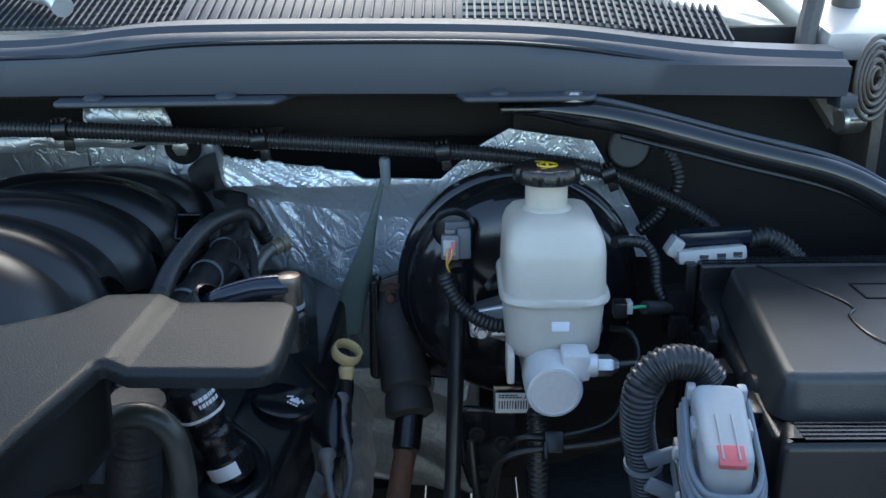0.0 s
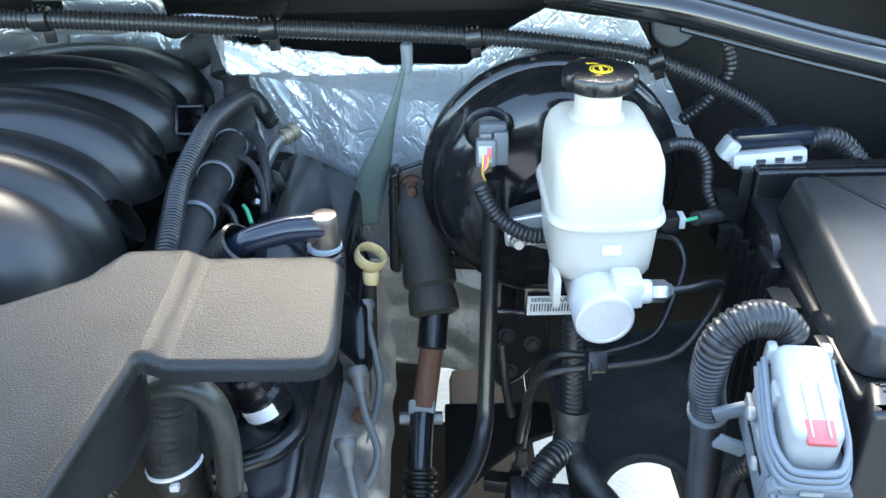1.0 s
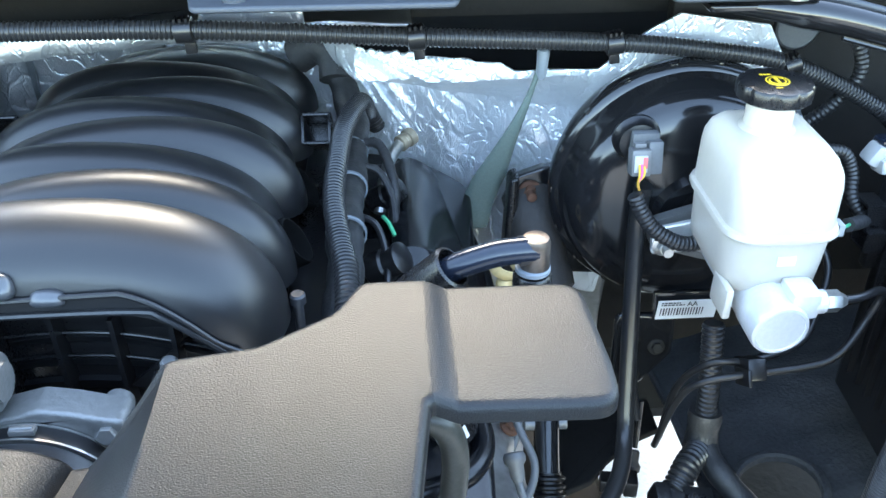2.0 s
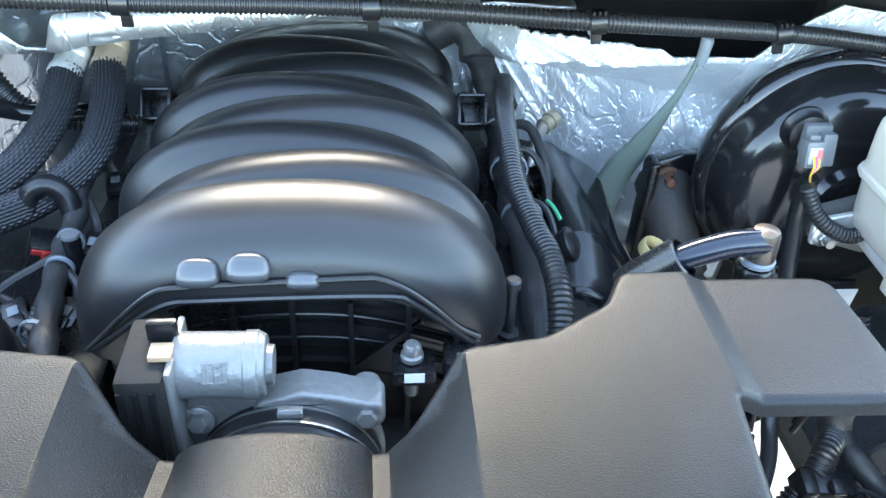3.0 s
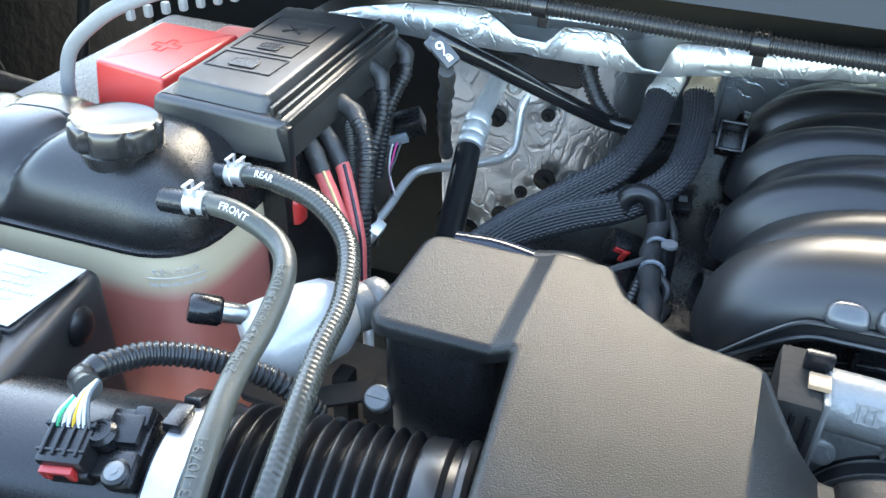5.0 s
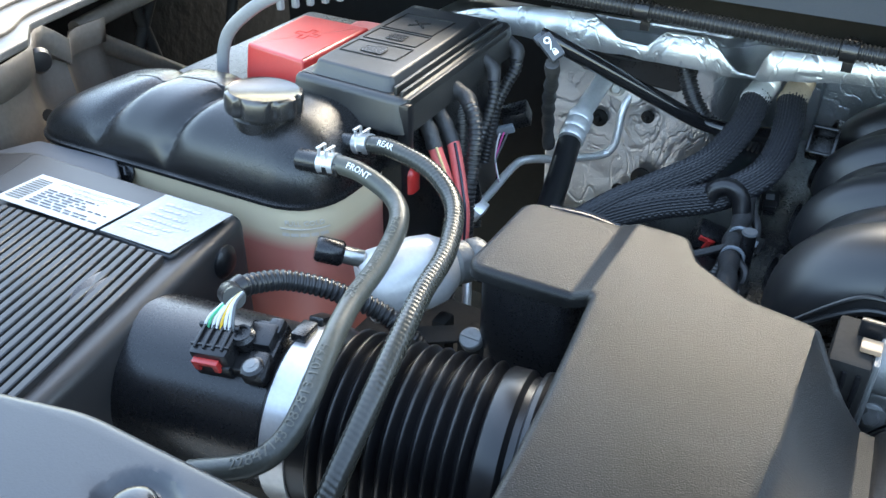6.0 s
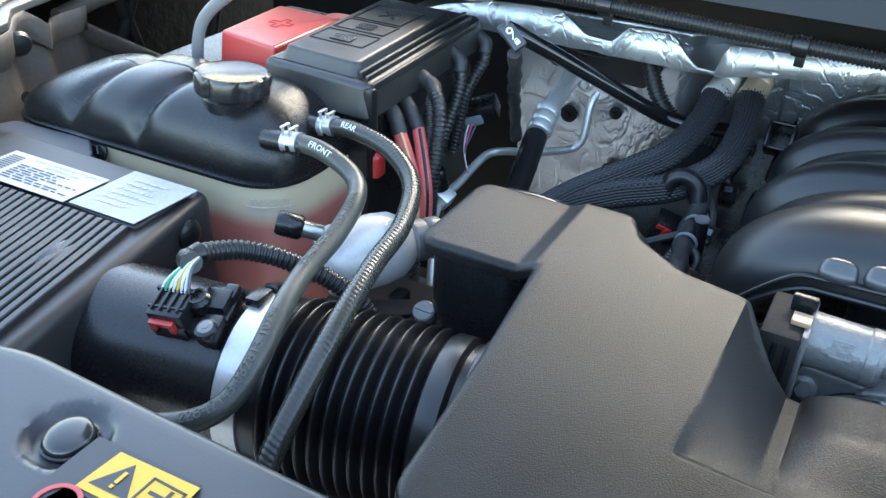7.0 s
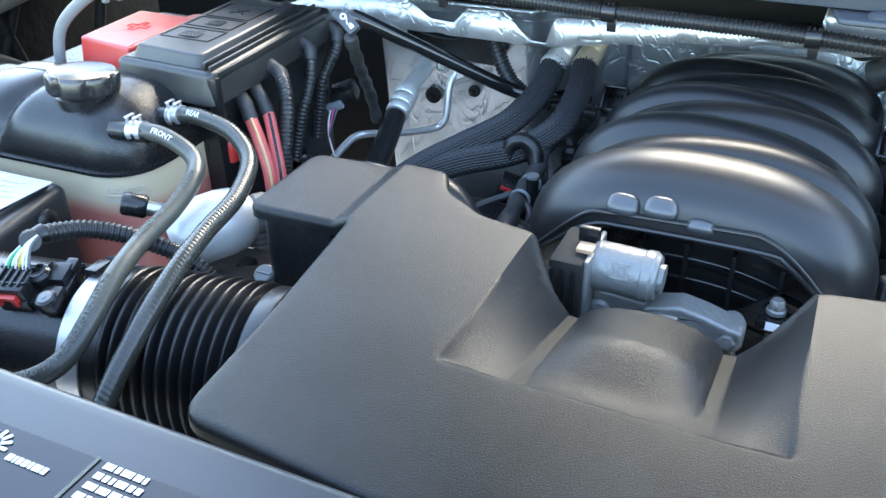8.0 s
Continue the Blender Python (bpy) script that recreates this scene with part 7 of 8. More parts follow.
    part("side_bolt", hexbolt((-1.055, 0.425, 1.255), (0, -1, 0.6), 0.008, 0.006), M_BLACK, t)
    for nm, y, z, x in (("front", 0.447, 1.308, -0.856), ("rear", 0.501, 1.300, -0.862)):
        part("spigot", rod((x - 0.02, y, z - 0.002), (x + 0.02, y, z + 0.001), 0.0085, 16, 0.001), M_TANKTOP, t)


def vent_hoses():
    for pts, word, nm in ((H1, "FRONT", "front"), (H2, "REAR", "rear")):
        t = thing("tank_hose", pts[-1], f"weathered black rubber tank hose printed {word} with a spring clamp", "hose", "hoses on the coolant tank")
        r = 0.0073
        h = part("hose", tube(pts, r, 20, 0.004) if nm == "front" else tube(pts, r, 24, 0.0008, None, None, 0.020), M_HOSE if nm == "front" else M_HOSE_R, t)
        a, b = Vector(pts[0]), Vector(pts[1])
        m = along(a + (b - a) * 0.15, b)
        c = part("clamp", lathe([(r + 0.0002, 0), (r + 0.0016, 0), (r + 0.0016, 0.005), (r + 0.0009, 0.0055), (r + 0.0009, 0.0095), (r + 0.0016, 0.010), (r + 0.0016, 0.015), (r + 0.0002, 0.015)], 28, m, caps=False), M_ALU_S, t)
        for s in (-1, 1):
            x = a.x + 0.008 + 0.0035 * s
            part("clamp_ear", merge(box(x, a.y - 0.004, a.z + 0.0110, 0.0014, 0.0026, 0.007, 0.0004), box(x, a.y + 0.004, a.z + 0.0110, 0.0014, 0.0026, 0.007, 0.0004), box(x + 0.0008 * s, a.y, a.z + 0.0145, 0.0026, 0.0104, 0.0014, 0.0004)), M_ALU_S, c)
        part("word", hose_text(word, pts, r, 0.030, 0.0066, 318, True), M_WHITEINK, t)
        if nm == "front":
            part("print", hose_text("22847143 082813-10794", pts[::-1], r, 0.030, 0.0092, 300, True), M_GREYINK, t)
            part("print", hose_text("22847143 082813-10794", pts[::-1], r, 0.165, 0.0086, 300, True), M_GREYINK, t)


def airbox():
    t = thing("air_filter_box", (-1.02, 0.3, 1.08), "matt black air filter box with a ribbed lid and labels", "air filter box")
    o = fillet([(-0.903, 0.408, 0.012), (-1.135, 0.403, 0.02), (-1.20, 0.36, 0.02), (-1.20, 0.16, 0.01), (-0.858, 0.16, 0.012)])
    part("body", slab(o, 1.08, 1.268, 0.009, 4), M_AIRBOX, t)
    part("lid_panel", slab(fillet([(-0.912, 0.400, 0.006), (-1.125, 0.394, 0.006), (-1.11, 0.332, 0.006), (-0.905, 0.330, 0.006)]), 1.266, 1.2715, 0.002), M_AIRBOX, t)
    part("back_tab", slab(fillet([(-1.03, 0.402, 0.008), (-1.06, 0.425, 0.008), (-1.15, 0.418, 0.012), (-1.17, 0.37, 0.01), (-1.05, 0.385, 0.004)]), 1.262, 1.267, 0.002), M_COWL, t)
    for i in range(26):
        x = -1.115 + 0.0081 * i
        a, b = Vector((x, 0.317 + 0.00045 * i, 1.2705)), Vector((x + 0.034, 0.172, 1.2705))
        d = b - a
        part("slat", box((a.x + b.x) / 2, (a.y + b.y) / 2, 1.2695, 0.0058, d.length, 0.007, 0.0008, pose(0, 0, 0, 0, 0, math.degrees(math.atan2(d.y, d.x)) + 90), 1), M_AIRBOX, t)
    z = 1.2722

    def on(x, y):
        # label axes: x along the lid, y towards the back
        return (-1.084 + x + y * 0.06, 0.323 + y + x * 0.04, z + 0.0009)
    lab = part("emission_label", sheet([on(0, 0), on(0.106, 0), on(0.106, 0.044), on(0, 0.044)]), mat("silvered_paper_label", (0.42, 0.42, 0.42), 0.42, grain=300, bump=0.02, var=0.06), t, "white emission label")
    part("heading", merge(*[writing(s, 0.0056, Matrix.Translation(on(0.066, y)) @ pose(0, 0, 0.0004, 0, 0, 2.3)) for s, y in (("VEHICLE EMISSION CONTROL", 0.0385), ("INFORMATION", 0.0325))]), M_INK, lab)
    rnd = random.Random(11)
    up = lambda x, y: (on(x, y)[0], on(x, y)[1], z + 0.0019)
    part("small_print", bars(up, 0.026, 0.0285, 0.075, 0.024, 7, rnd, 0.5, (0.5, 1.0)), M_INK, lab)
    part("barcode", merge(*[sheet([up(0.004 + 0.0, 0.006 + 0.003 * k), up(0.020, 0.006 + 0.003 * k), up(0.020, 0.0075 + 0.003 * k), up(0.004, 0.0075 + 0.003 * k)], 0.0001) for k in range(11)]), M_GREYINK, lab)
    clear = mat("clear_glossy_label", (0.27, 0.27, 0.268), 0.30, bump=0.03, var=0.3, wear=20)
    lab2 = part("tyre_label", sheet([on(0.110, 0.002), on(0.176, 0.002), on(0.176, 0.066), on(0.110, 0.066)]), clear, t, "glossy grey sticker")
    part("print", bars(up, 0.122, 0.056, 0.044, 0.046, 6, rnd, 0.62, (0.6, 1.0)), M_WHITEP, lab2)
    part("side_plug", lathe([(0.013, 0), (0.013, 0.004), (0.010, 0.007), (0.004, 0.008)], 24, along((-0.8985, 0.372, 1.247), (-0.8, 0.388, 1.247))), M_RUBBER, t)


AX0, AX1 = Vector((-0.9306, 0.2765, 1.210)), Vector((-0.6156, 0.3265, 1.213))


def intake_duct():
    ax = along(AX0, AX1)
    t = thing("air_meter_tube", (-0.82, 0.26, 1.18), "smooth black air meter tube with a steel band clamp", "air meter")
    part("tube", lathe([(0.064, 0.0), (0.062, 0.012), (0.0580, 0.026), (0.0560, 0.045), (0.0555, 0.06), (0.0555, 0.186)], 64, ax), M_BLACK, t)
    part("band_clamp", lathe([(0.0583, 0.162), (0.0600, 0.162), (0.0600, 0.179), (0.0583, 0.179)], 72, ax, caps=False), M_ALU_S, t)
    for a in (62, 84):
        m = ax @ pose(0, 0, 0, 0, 0, a)
        part("clamp_lug", moved(box(0.062, 0, 0.164, 0.006, 0.018, 0.010, 0.001), m), M_BLACK, t)
    s = thing("air_flow_sensor", (-0.79, 0.26, 1.29), "black air flow sensor plug with a red lock", "sensor")
    R = pose(-0.793, 0.281, 1.270, 18, -4, 12) @ Matrix.Translation((0.002, -0.016, 0.006)) @ Matrix.Scale(0.84, 4) @ Matrix.Translation((-0.002, 0.016, -0.006))
    part("base", moved(merge(box(0.008, 0.006, -0.006, 0.030, 0.046, 0.012, 0.003), box(0.014, -0.012, -0.002, 0.018, 0.022, 0.016, 0.004)), R), M_BLACK, s)
    part("screw", moved(merge(lathe([(0.0062, 0), (0.0062, 0.003), (0.004, 0.004)], 18, pose(0.014, -0.016, 0.006)), lathe([(0.0032, 0), (0.0032, 0.0045), (0.002, 0.0046)], 12, pose(0.014, -0.016, 0.006))), R), M_ALU, s)
    part("knob", moved(lathe([(0.008, 0), (0.009, 0.002), (0.009, 0.010), (0.006, 0.013)], 18, pose(-0.002, 0.006, 0.0)), R), M_BLACK, s)
    part("plug", moved(merge(box(-0.020, -0.004, 0.004, 0.030, 0.026, 0.022, 0.003), box(-0.020, -0.014, -0.008, 0.030, 0.010, 0.02, 0.002)), R), M_BLACK, s)
    lock = part("red_lock", moved(merge(box(-0.022, -0.0185, 0.0075, 0.021, 0.006, 0.004, 0.001), box(-0.030, -0.0185, 0.003, 0.005, 0.006, 0.009, 0.001), box(-0.014, -0.0185, 0.003, 0.005, 0.006, 0.009, 0.001)), R), M_RED, s, "red lock slider")
    for k in range(4):
        part("plug_rib", moved(box(-0.031 + 0.0073 * k, -0.002, 0.0158, 0.002, 0.022, 0.003, 0.0006), R), M_BLACK, s)
    part("plug_ledge", moved(box(-0.020, 0.008, 0.011, 0.033, 0.004, 0.012, 0.001), R), M_BLACK, s)
    part("plug_seam", moved(box(-0.020, -0.0095, 0.0145, 0.031, 0.0016, 0.004, 0.0004), R), M_BOX, s)
    part("body_step", moved(merge(box(0.009, 0.012, 0.003, 0.022, 0.020, 0.010, 0.003), box(0.016, 0.022, 0.0, 0.012, 0.014, 0.012, 0.003)), R), M_BOX, s)
    part("knob_ring", moved(lathe([(0.0065, 0.0128), (0.0072, 0.0145), (0.0055, 0.0145), (0.0050, 0.0125)], 20, pose(-0.002, 0.006, 0.0)), R), M_BOX, s)
    part("screw_boss", moved(lathe([(0.0085, 0), (0.0085, 0.0045), (0.0070, 0.0055)], 22, pose(0.014, -0.016, 0.003)), R), M_BLACK, s)
    for i, mm in enumerate((M_WIRE_W, M_WIRE_G, M_WIRE_W, M_WIRE_W, M_WIRE_Y, M_WIRE_W, M_WIRE_W, M_WIRE_GR)):
        part("wire", tube([R @ Vector((-0.032 + 0.0034 * i, 0.006, 0.015)), R @ Vector((-0.028 + 0.0028 * i, 0.012, 0.021 + 0.001 * (i % 2))), R @ Vector((-0.018 + 0.0012 * i, 0.023, 0.0265)), R @ Vector((-0.012 + 0.0008 * i, 0.032, 0.028))], 0.0010, 6, 0.003), mm, s)
    c = thing("sensor_conduit", (-0.78, 0.32, 1.24), "ribbed black conduit arching to the air flow sensor", "conduit")
    part("boot", tube([R @ Vector((-0.012, 0.026, 0.027)), (-0.823, 0.302, 1.289), (-0.822, 0.313, 1.288)], 0.0072, 12, 0.003, lambda s: 1 + 0.08 * math.sin(s * 420)), M_RUBBER, c)
    part("sleeve", conduit([(-0.822, 0.311, 1.2875), (-0.819, 0.322, 1.285), (-0.809, 0.338, 1.281), (-0.791, 0.352, 1.274), (-0.775, 0.362, 1.265), (-0.760, 0.370, 1.256), (-0.744, 0.375, 1.245), (-0.728, 0.380, 1.225)], 0.0074, 0.0040, 0.14, 14), M_CONDUIT, c)
    b = thing("intake_bellows", (-0.66, 0.29, 1.18), "black rubber intake bellows with deep ribs", "intake hose")
    part("cuff", lathe([(0.0560, 0.158), (0.0582, 0.160), (0.0582, 0.192), (0.0545, 0.196)], 64, ax), M_RUBBER, b)
    h = 0.190
    for i in range(11):
        prof = [(0.0548 + 0.0072 * (0.5 - 0.5 * math.cos(2 * math.pi * k / 12)) ** 0.75, h + 0.0091 * k / 12) for k in range(13)]
        part("rib", lathe(prof, 64, ax, caps=False), M_RUBBER, b)
        h += 0.0091
    part("collar", lathe([(0.0548, h), (0.0590, h + 0.002), (0.0605, h + 0.004), (0.0605, h + 0.016), (0.0588, h + 0.018), (0.0570, h + 0.019), (0.0570, h + 0.023), (0.0612, h + 0.025), (0.0620, h + 0.028), (0.0606, h + 0.031), (0.0560, h + 0.033), (0.0560, h + 0.05)], 64, ax), M_RUBBER, b)


def fuse_centre():
    t = thing("fuse_box", (-0.88, 0.63, 1.15), "black underhood fuse box with a stepped lid and moulded symbols", "fuse box")
    base = fillet([(-0.945, 0.532, 0.006), (-0.830, 0.527, 0.010), (-0.838, 0.752, 0.012), (-0.945, 0.752, 0.006)])
    part("lid", slab(base, 1.303, 1.334, 0.006, 3, 0.004), M_LID, t)
    top = part("lid_top", slab(fillet([(-0.930, 0.545, 0.006), (-0.850, 0.541, 0.006), (-0.857, 0.715, 0.008), (-0.936, 0.720, 0.006)]), 1.331, 1.345, 0.003, 3, 0.006), M_LID, t, "raised grained lid top")
    for x, z in ((-0.8465, 1.3375), (-0.8405, 1.3345), (-0.8345, 1.3290)):
        part("ledge", box(x, 0.635, z, 0.0032, 0.20, 0.007, 0.001, pose(0, 0, 0, 0, 0, 2.2)), M_LID, t)
    part("corner", box(-0.832, 0.5325, 1.305, 0.012, 0.010, 0.05, 0.004), M_BOX, t)
    part("base", slab(inset(base, 0.008), 1.15, 1.30, 0.003), M_BLACK, t)
    # moulded frame and three symbols
    z = 1.3453
    for x0, y0, x1, y1 in ((-0.925, 0.575, -0.868, 0.605), (-0.925, 0.612, -0.870, 0.640), (-0.925, 0.645, -0.872, 0.690)):
        part("symbol_frame", merge(box((x0 + x1) / 2, y0, z, x1 - x0, 0.001, 0.0012), box((x0 + x1) / 2, y1, z, x1 - x0, 0.001, 0.0012), box(x0, (y0 + y1) / 2, z, 0.001, y1 - y0, 0.0012), box(x1, (y0 + y1) / 2, z, 0.001, y1 - y0, 0.0012)), M_BOX, top)
    part("symbol", slab([(-0.908, 0.581), (-0.886, 0.581), (-0.886, 0.592), (-0.890, 0.599), (-0.900, 0.594), (-0.908, 0.594)], 1.3446, 1.3460, 0.0003), M_BLACK, top)
    part("symbol", slab(rect(-0.906, 0.619, -0.888, 0.632, 0.001), 1.3446, 1.3460, 0.0003), M_BLACK, top)
    part("symbol", merge(box(-0.898, 0.667, 1.3455, 0.022, 0.002, 0.0012, 0, pose(0, 0, 0, 0, 0, 40)), box(-0.898, 0.667, 1.3455, 0.022, 0.002, 0.0012, 0, pose(0, 0, 0, 0, 0, -40))), M_BLACK, top)
    b = thing("battery", (-1.0, 0.62, 1.1), "battery under a red plastic terminal cover", "battery")
    part("case", slab(rect(-1.13, 0.56, -0.95, 0.80, 0.01), 1.08, 1.285, 0.004), M_BLACK, b)
    cov = part("terminal_cover", slab(fillet([(-0.9555, 0.560, 0.003), (-1.029, 0.571, 0.004), (-1.035, 0.668, 0.004), (-0.9555, 0.668, 0.004)]), 1.270, 1.3325, 0.003, 3, 0.008), M_RED, b, "red terminal cover")
    cross = [(-0.995 + 0.0010 * x, 0.620 + 0.0010 * y) for x, y in ((-4, -13), (4, -13), (4, -4), (13, -4), (13, 4), (4, 4), (4, 13), (-4, 13), (-4, 4), (-13, 4), (-13, -4), (-4, -4))]
    part("plus_sign", rings([(cross, 1.3322), (inset(cross, 0.0004), 1.3333), (inset(cross, 0.0013), 1.3333), (inset(cross, 0.0017), 1.3322)], False), M_RED, cov)
    part("rear_cover", slab(fillet([(-0.950, 0.672, 0.006), (-0.998, 0.676, 0.010), (-1.000, 0.712, 0.014), (-0.950, 0.716, 0.010)]), 1.270, 1.322, 0.006), M_RED, b)
    hnd = thing("battery_strap", (-1.03, 0.57, 1.28), "grey plastic carrying handle arched over the battery", "handle")
    bow = [(-1.053, 0.560, 1.285), (-1.051, 0.560, 1.315), (-1.042, 0.562, 1.342), (-1.020, 0.566, 1.364), (-0.994, 0.575, 1.381), (-0.960, 0.600, 1.392), (-0.930, 0.640, 1.392), (-0.90, 0.70, 1.38)]
    thin = Vector((0.4, -0.9, 0.1)).normalized()
    bm = bmesh.new()
    net = []
    for p, u, v, s in frames(bow, 0.004):
        row = []
        for k in range(16):
            a = 2 * math.pi * k / 16
            row.append(bm.verts.new(p + thin * 0.0040 * math.cos(a) + u.cross(v).cross(thin).normalized() * 0.0060 * math.sin(a)))
        net.append(row)
    for a, b2 in zip(net, net[1:]):
        for k in range(16):
            bm.faces.new((a[k - 1], a[k], b2[k], b2[k - 1]))
    bm.faces.new(net[0][::-1])
    bm.faces.new(net[-1])
    grey = mat("pale_grey_handle_plastic", (0.16, 0.165, 0.175), 0.45, var=0.12, bump=0.08)
    part("arch", bm, grey, hnd)
    for i in range(7):
        part("grip_rib", box(-0.990 + 0.010 * i, 0.578 + 0.009 * i, 1.3735 + 0.0012 * i, 0.006, 0.006, 0.010, 0.002), grey, hnd)
    # cables from the box
    for pts, r, mm in (([(-0.842, 0.575, 1.300), (-0.832, 0.572, 1.290), (-0.824, 0.568, 1.276), (-0.808, 0.557, 1.258), (-0.795, 0.548, 1.235), (-0.788, 0.54, 1.20)], 0.0064, M_WIRE_R),
                       ([(-0.838, 0.595, 1.300), (-0.826, 0.590, 1.290), (-0.814, 0.583, 1.277), (-0.799, 0.567, 1.255), (-0.788, 0.555, 1.23), (-0.783, 0.545, 1.20)], 0.0060, M_WIRE_R)):
        c = thing("power_cable", pts[-1], "thick red battery cable with a dark sleeve", "cable", "red battery cables")
        part("cable", tube(pts, r, 14, 0.005), mm, c)
        part("sleeve", tube(pts[:3], r + 0.0009, 14, 0.003, lambda s: 1 + 0.05 * math.sin(s * 500)), M_TAPE, c)
        part("stripe", tube([(p[0] + 0.004, p[1] - r * 0.72, p[2] + r * 0.62) for p in pts[2:]], 0.0013, 6, 0.005), M_YELLOW if r > 0.0062 else M_BLUEP, c)
    for i, pts in enumerate(([(-0.852, 0.655, 1.29), (-0.842, 0.648, 1.265), (-0.836, 0.635, 1.225), (-0.832, 0.615, 1.17), (-0.825, 0.59, 1.10)], [(-0.862, 0.735, 1.285), (-0.858, 0.73, 1.25), (-0.855, 0.715, 1.20), (-0.85, 0.70, 1.12)], [(-0.815, 0.545, 1.19), (-0.800, 0.535, 1.16), (-0.795, 0.52, 1.08)])):
        c = thing("cable_conduit", pts[-1], "ribbed black conduit below the fuse box", "conduit", "conduits below the fuse box")
        part("sleeve", conduit(pts, 0.0085 if i < 2 else 0.014, 0.0046, 0.14, 12), M_CONDUIT if i < 2 else M_TAPE, c)
    part("red_base", slab(rect(-0.866, 0.545, -0.834, 0.563, 0.007), 1.236, 1.261, 0.007), M_RED, b)


def fuse_box_conduits():
    runs = ([(-0.835, 0.620, 1.312), (-0.819, 0.615, 1.308), (-0.803, 0.600, 1.300), (-0.796, 0.590, 1.286), (-0.793, 0.580, 1.261), (-0.791, 0.570, 1.237), (-0.788, 0.56, 1.19)],
            [(-0.840, 0.685, 1.318), (-0.825, 0.680, 1.312), (-0.818, 0.670, 1.295), (-0.818, 0.660, 1.273), (-0.822, 0.650, 1.249), (-0.83, 0.64, 1.20)],
            [(-0.845, 0.745, 1.318), (-0.828, 0.740, 1.311), (-0.824, 0.730, 1.296), (-0.829, 0.720, 1.280), (-0.834, 0.710, 1.258), (-0.84, 0.70, 1.20)])
    for pts, r in zip(runs, (0.0068, 0.0058, 0.0062)):
        c = thing("fuse_box_conduit", pts[-1], "ribbed grey-black conduit leaving the fuse box", "conduit", "conduits at the fuse box")
        part("sleeve", conduit(pts[1:], r, 0.0042, 0.15, 14), M_CONDUIT, c)
        part("taped_end", tube(pts[:2] + [tuple(Vector(pts[1]).lerp(Vector(pts[2]), 0.6))], r + 0.0007, 12, 0.003, lambda s: 1 + 0.06 * math.sin(s * 400)), M_TAPE, c)


def ac_lines():
    a = thing("ac_accumulator", (-0.77, 0.43, 1.15), "silver aluminium air conditioning canister with a black capped port", "canister")
    ax = along((-0.787, 0.398, 1.243), (-0.742, 0.452, 1.252))
    part("can", lathe([(0.001, 0.0), (0.010, 0.0), (0.0105, -0.0006), (0.018, -0.0006), (0.0185, 0.0), (0.023, 0.0), (0.0255, 0.002), (0.0275, 0.006), (0.0280, 0.012), (0.0280, 0.045), (0.026, 0.058), (0.019, 0.068), (0.014, 0.072)], 48, ax), M_CAST, a)
    part("fitting", lathe([(0.014, 0), (0.0165, 0.003), (0.0165, 0.012), (0.0145, 0.014), (0.0165, 0.017), (0.0165, 0.024), (0.0135, 0.028)], 24, along((-0.742, 0.450, 1.251), (-0.715, 0.487, 1.250))), M_ALU, a)
    part("port", rod((-0.788, 0.402, 1.268), (-0.803, 0.392, 1.274), 0.0065, 14, 0.001), M_STEEL, a)
    part("port_cap", lathe([(0.0080, 0), (0.0095, 0.002), (0.0095, 0.018), (0.0080, 0.020)], 20, along((-0.800, 0.394, 1.273), (-0.825, 0.378, 1.282))), M_BLACK, a)
    part("bracket", merge(box(-0.725, 0.405, 1.222, 0.05, 0.016, 0.003, 0.001, pose(0, 0, 0, 10, 0, 35)), box(-0.700, 0.415, 1.216, 0.024, 0.024, 0.02, 0.003)), M_DARK, a)
    part("bracket_plate", merge(slab(rect(-0.820, 0.420, -0.722, 0.505, 0.01), 1.168, 1.174, 0.002), box(-0.735, 0.425, 1.196, 0.012, 0.016, 0.05, 0.003)), M_DARK, a)
    part("bracket_bolt", merge(lathe([(0.0085, 0), (0.0085, 0.006), (0.0075, 0.007)], 20, along((-0.700, 0.405, 1.226), (-0.700, 0.345, 1.326))), box(-0.700, 0.4015, 1.2325, 0.014, 0.002, 0.0015, 0, pose(0, 0, 0, 30))), M_ALU, a)
    h = thing("ac_hose", (-0.75, 0.65, 1.15), "thick black rubber air conditioning hose with a silver crimp", "hose")
    P = [(-0.775, 0.868, 1.247), (-0.776, 0.842, 1.240), (-0.777, 0.800, 1.226), (-0.772, 0.762, 1.212), (-0.757, 0.69, 1.190), (-0.738, 0.60, 1.178), (-0.722, 0.53, 1.198), (-0.715, 0.49, 1.232), (-0.722, 0.476, 1.249)]
    part("rubber", tube(P[3:], 0.0125, 18, 0.006), M_RUBBER, h)
    part("tube_end", tube(P[:3], 0.0105, 18, 0.004), M_ALUB, h)
    part("crimp", lathe([(0.0115, 0), (0.0138, 0.002), (0.0138, 0.012), (0.0126, 0.014), (0.0138, 0.016), (0.0138, 0.027), (0.0126, 0.029), (0.0138, 0.031), (0.0138, 0.040), (0.0128, 0.042)], 28, along((-0.7765, 0.805, 1.228), (-0.7715, 0.760, 1.2115))), M_ALUB, h)
    b = thing("ac_block", (-0.765, 0.88, 1.21), "aluminium air conditioning union block on the firewall", "pipe union")
    part("block", slab_xz([(-0.790, 1.258), (-0.732, 1.250), (-0.729, 1.228), (-0.745, 1.220), (-0.788, 1.234)], 0.868, 0.893), M_ALUB, b)
    part("bolt", hexbolt((-0.759, 0.866, 1.240), (0, -1, 0.2), 0.006, 0.007), M_STEEL, b)
    p = thing("ac_pipe", (-0.78, 0.7, 1.1), "thin bent aluminium air conditioning pipe", "pipe")
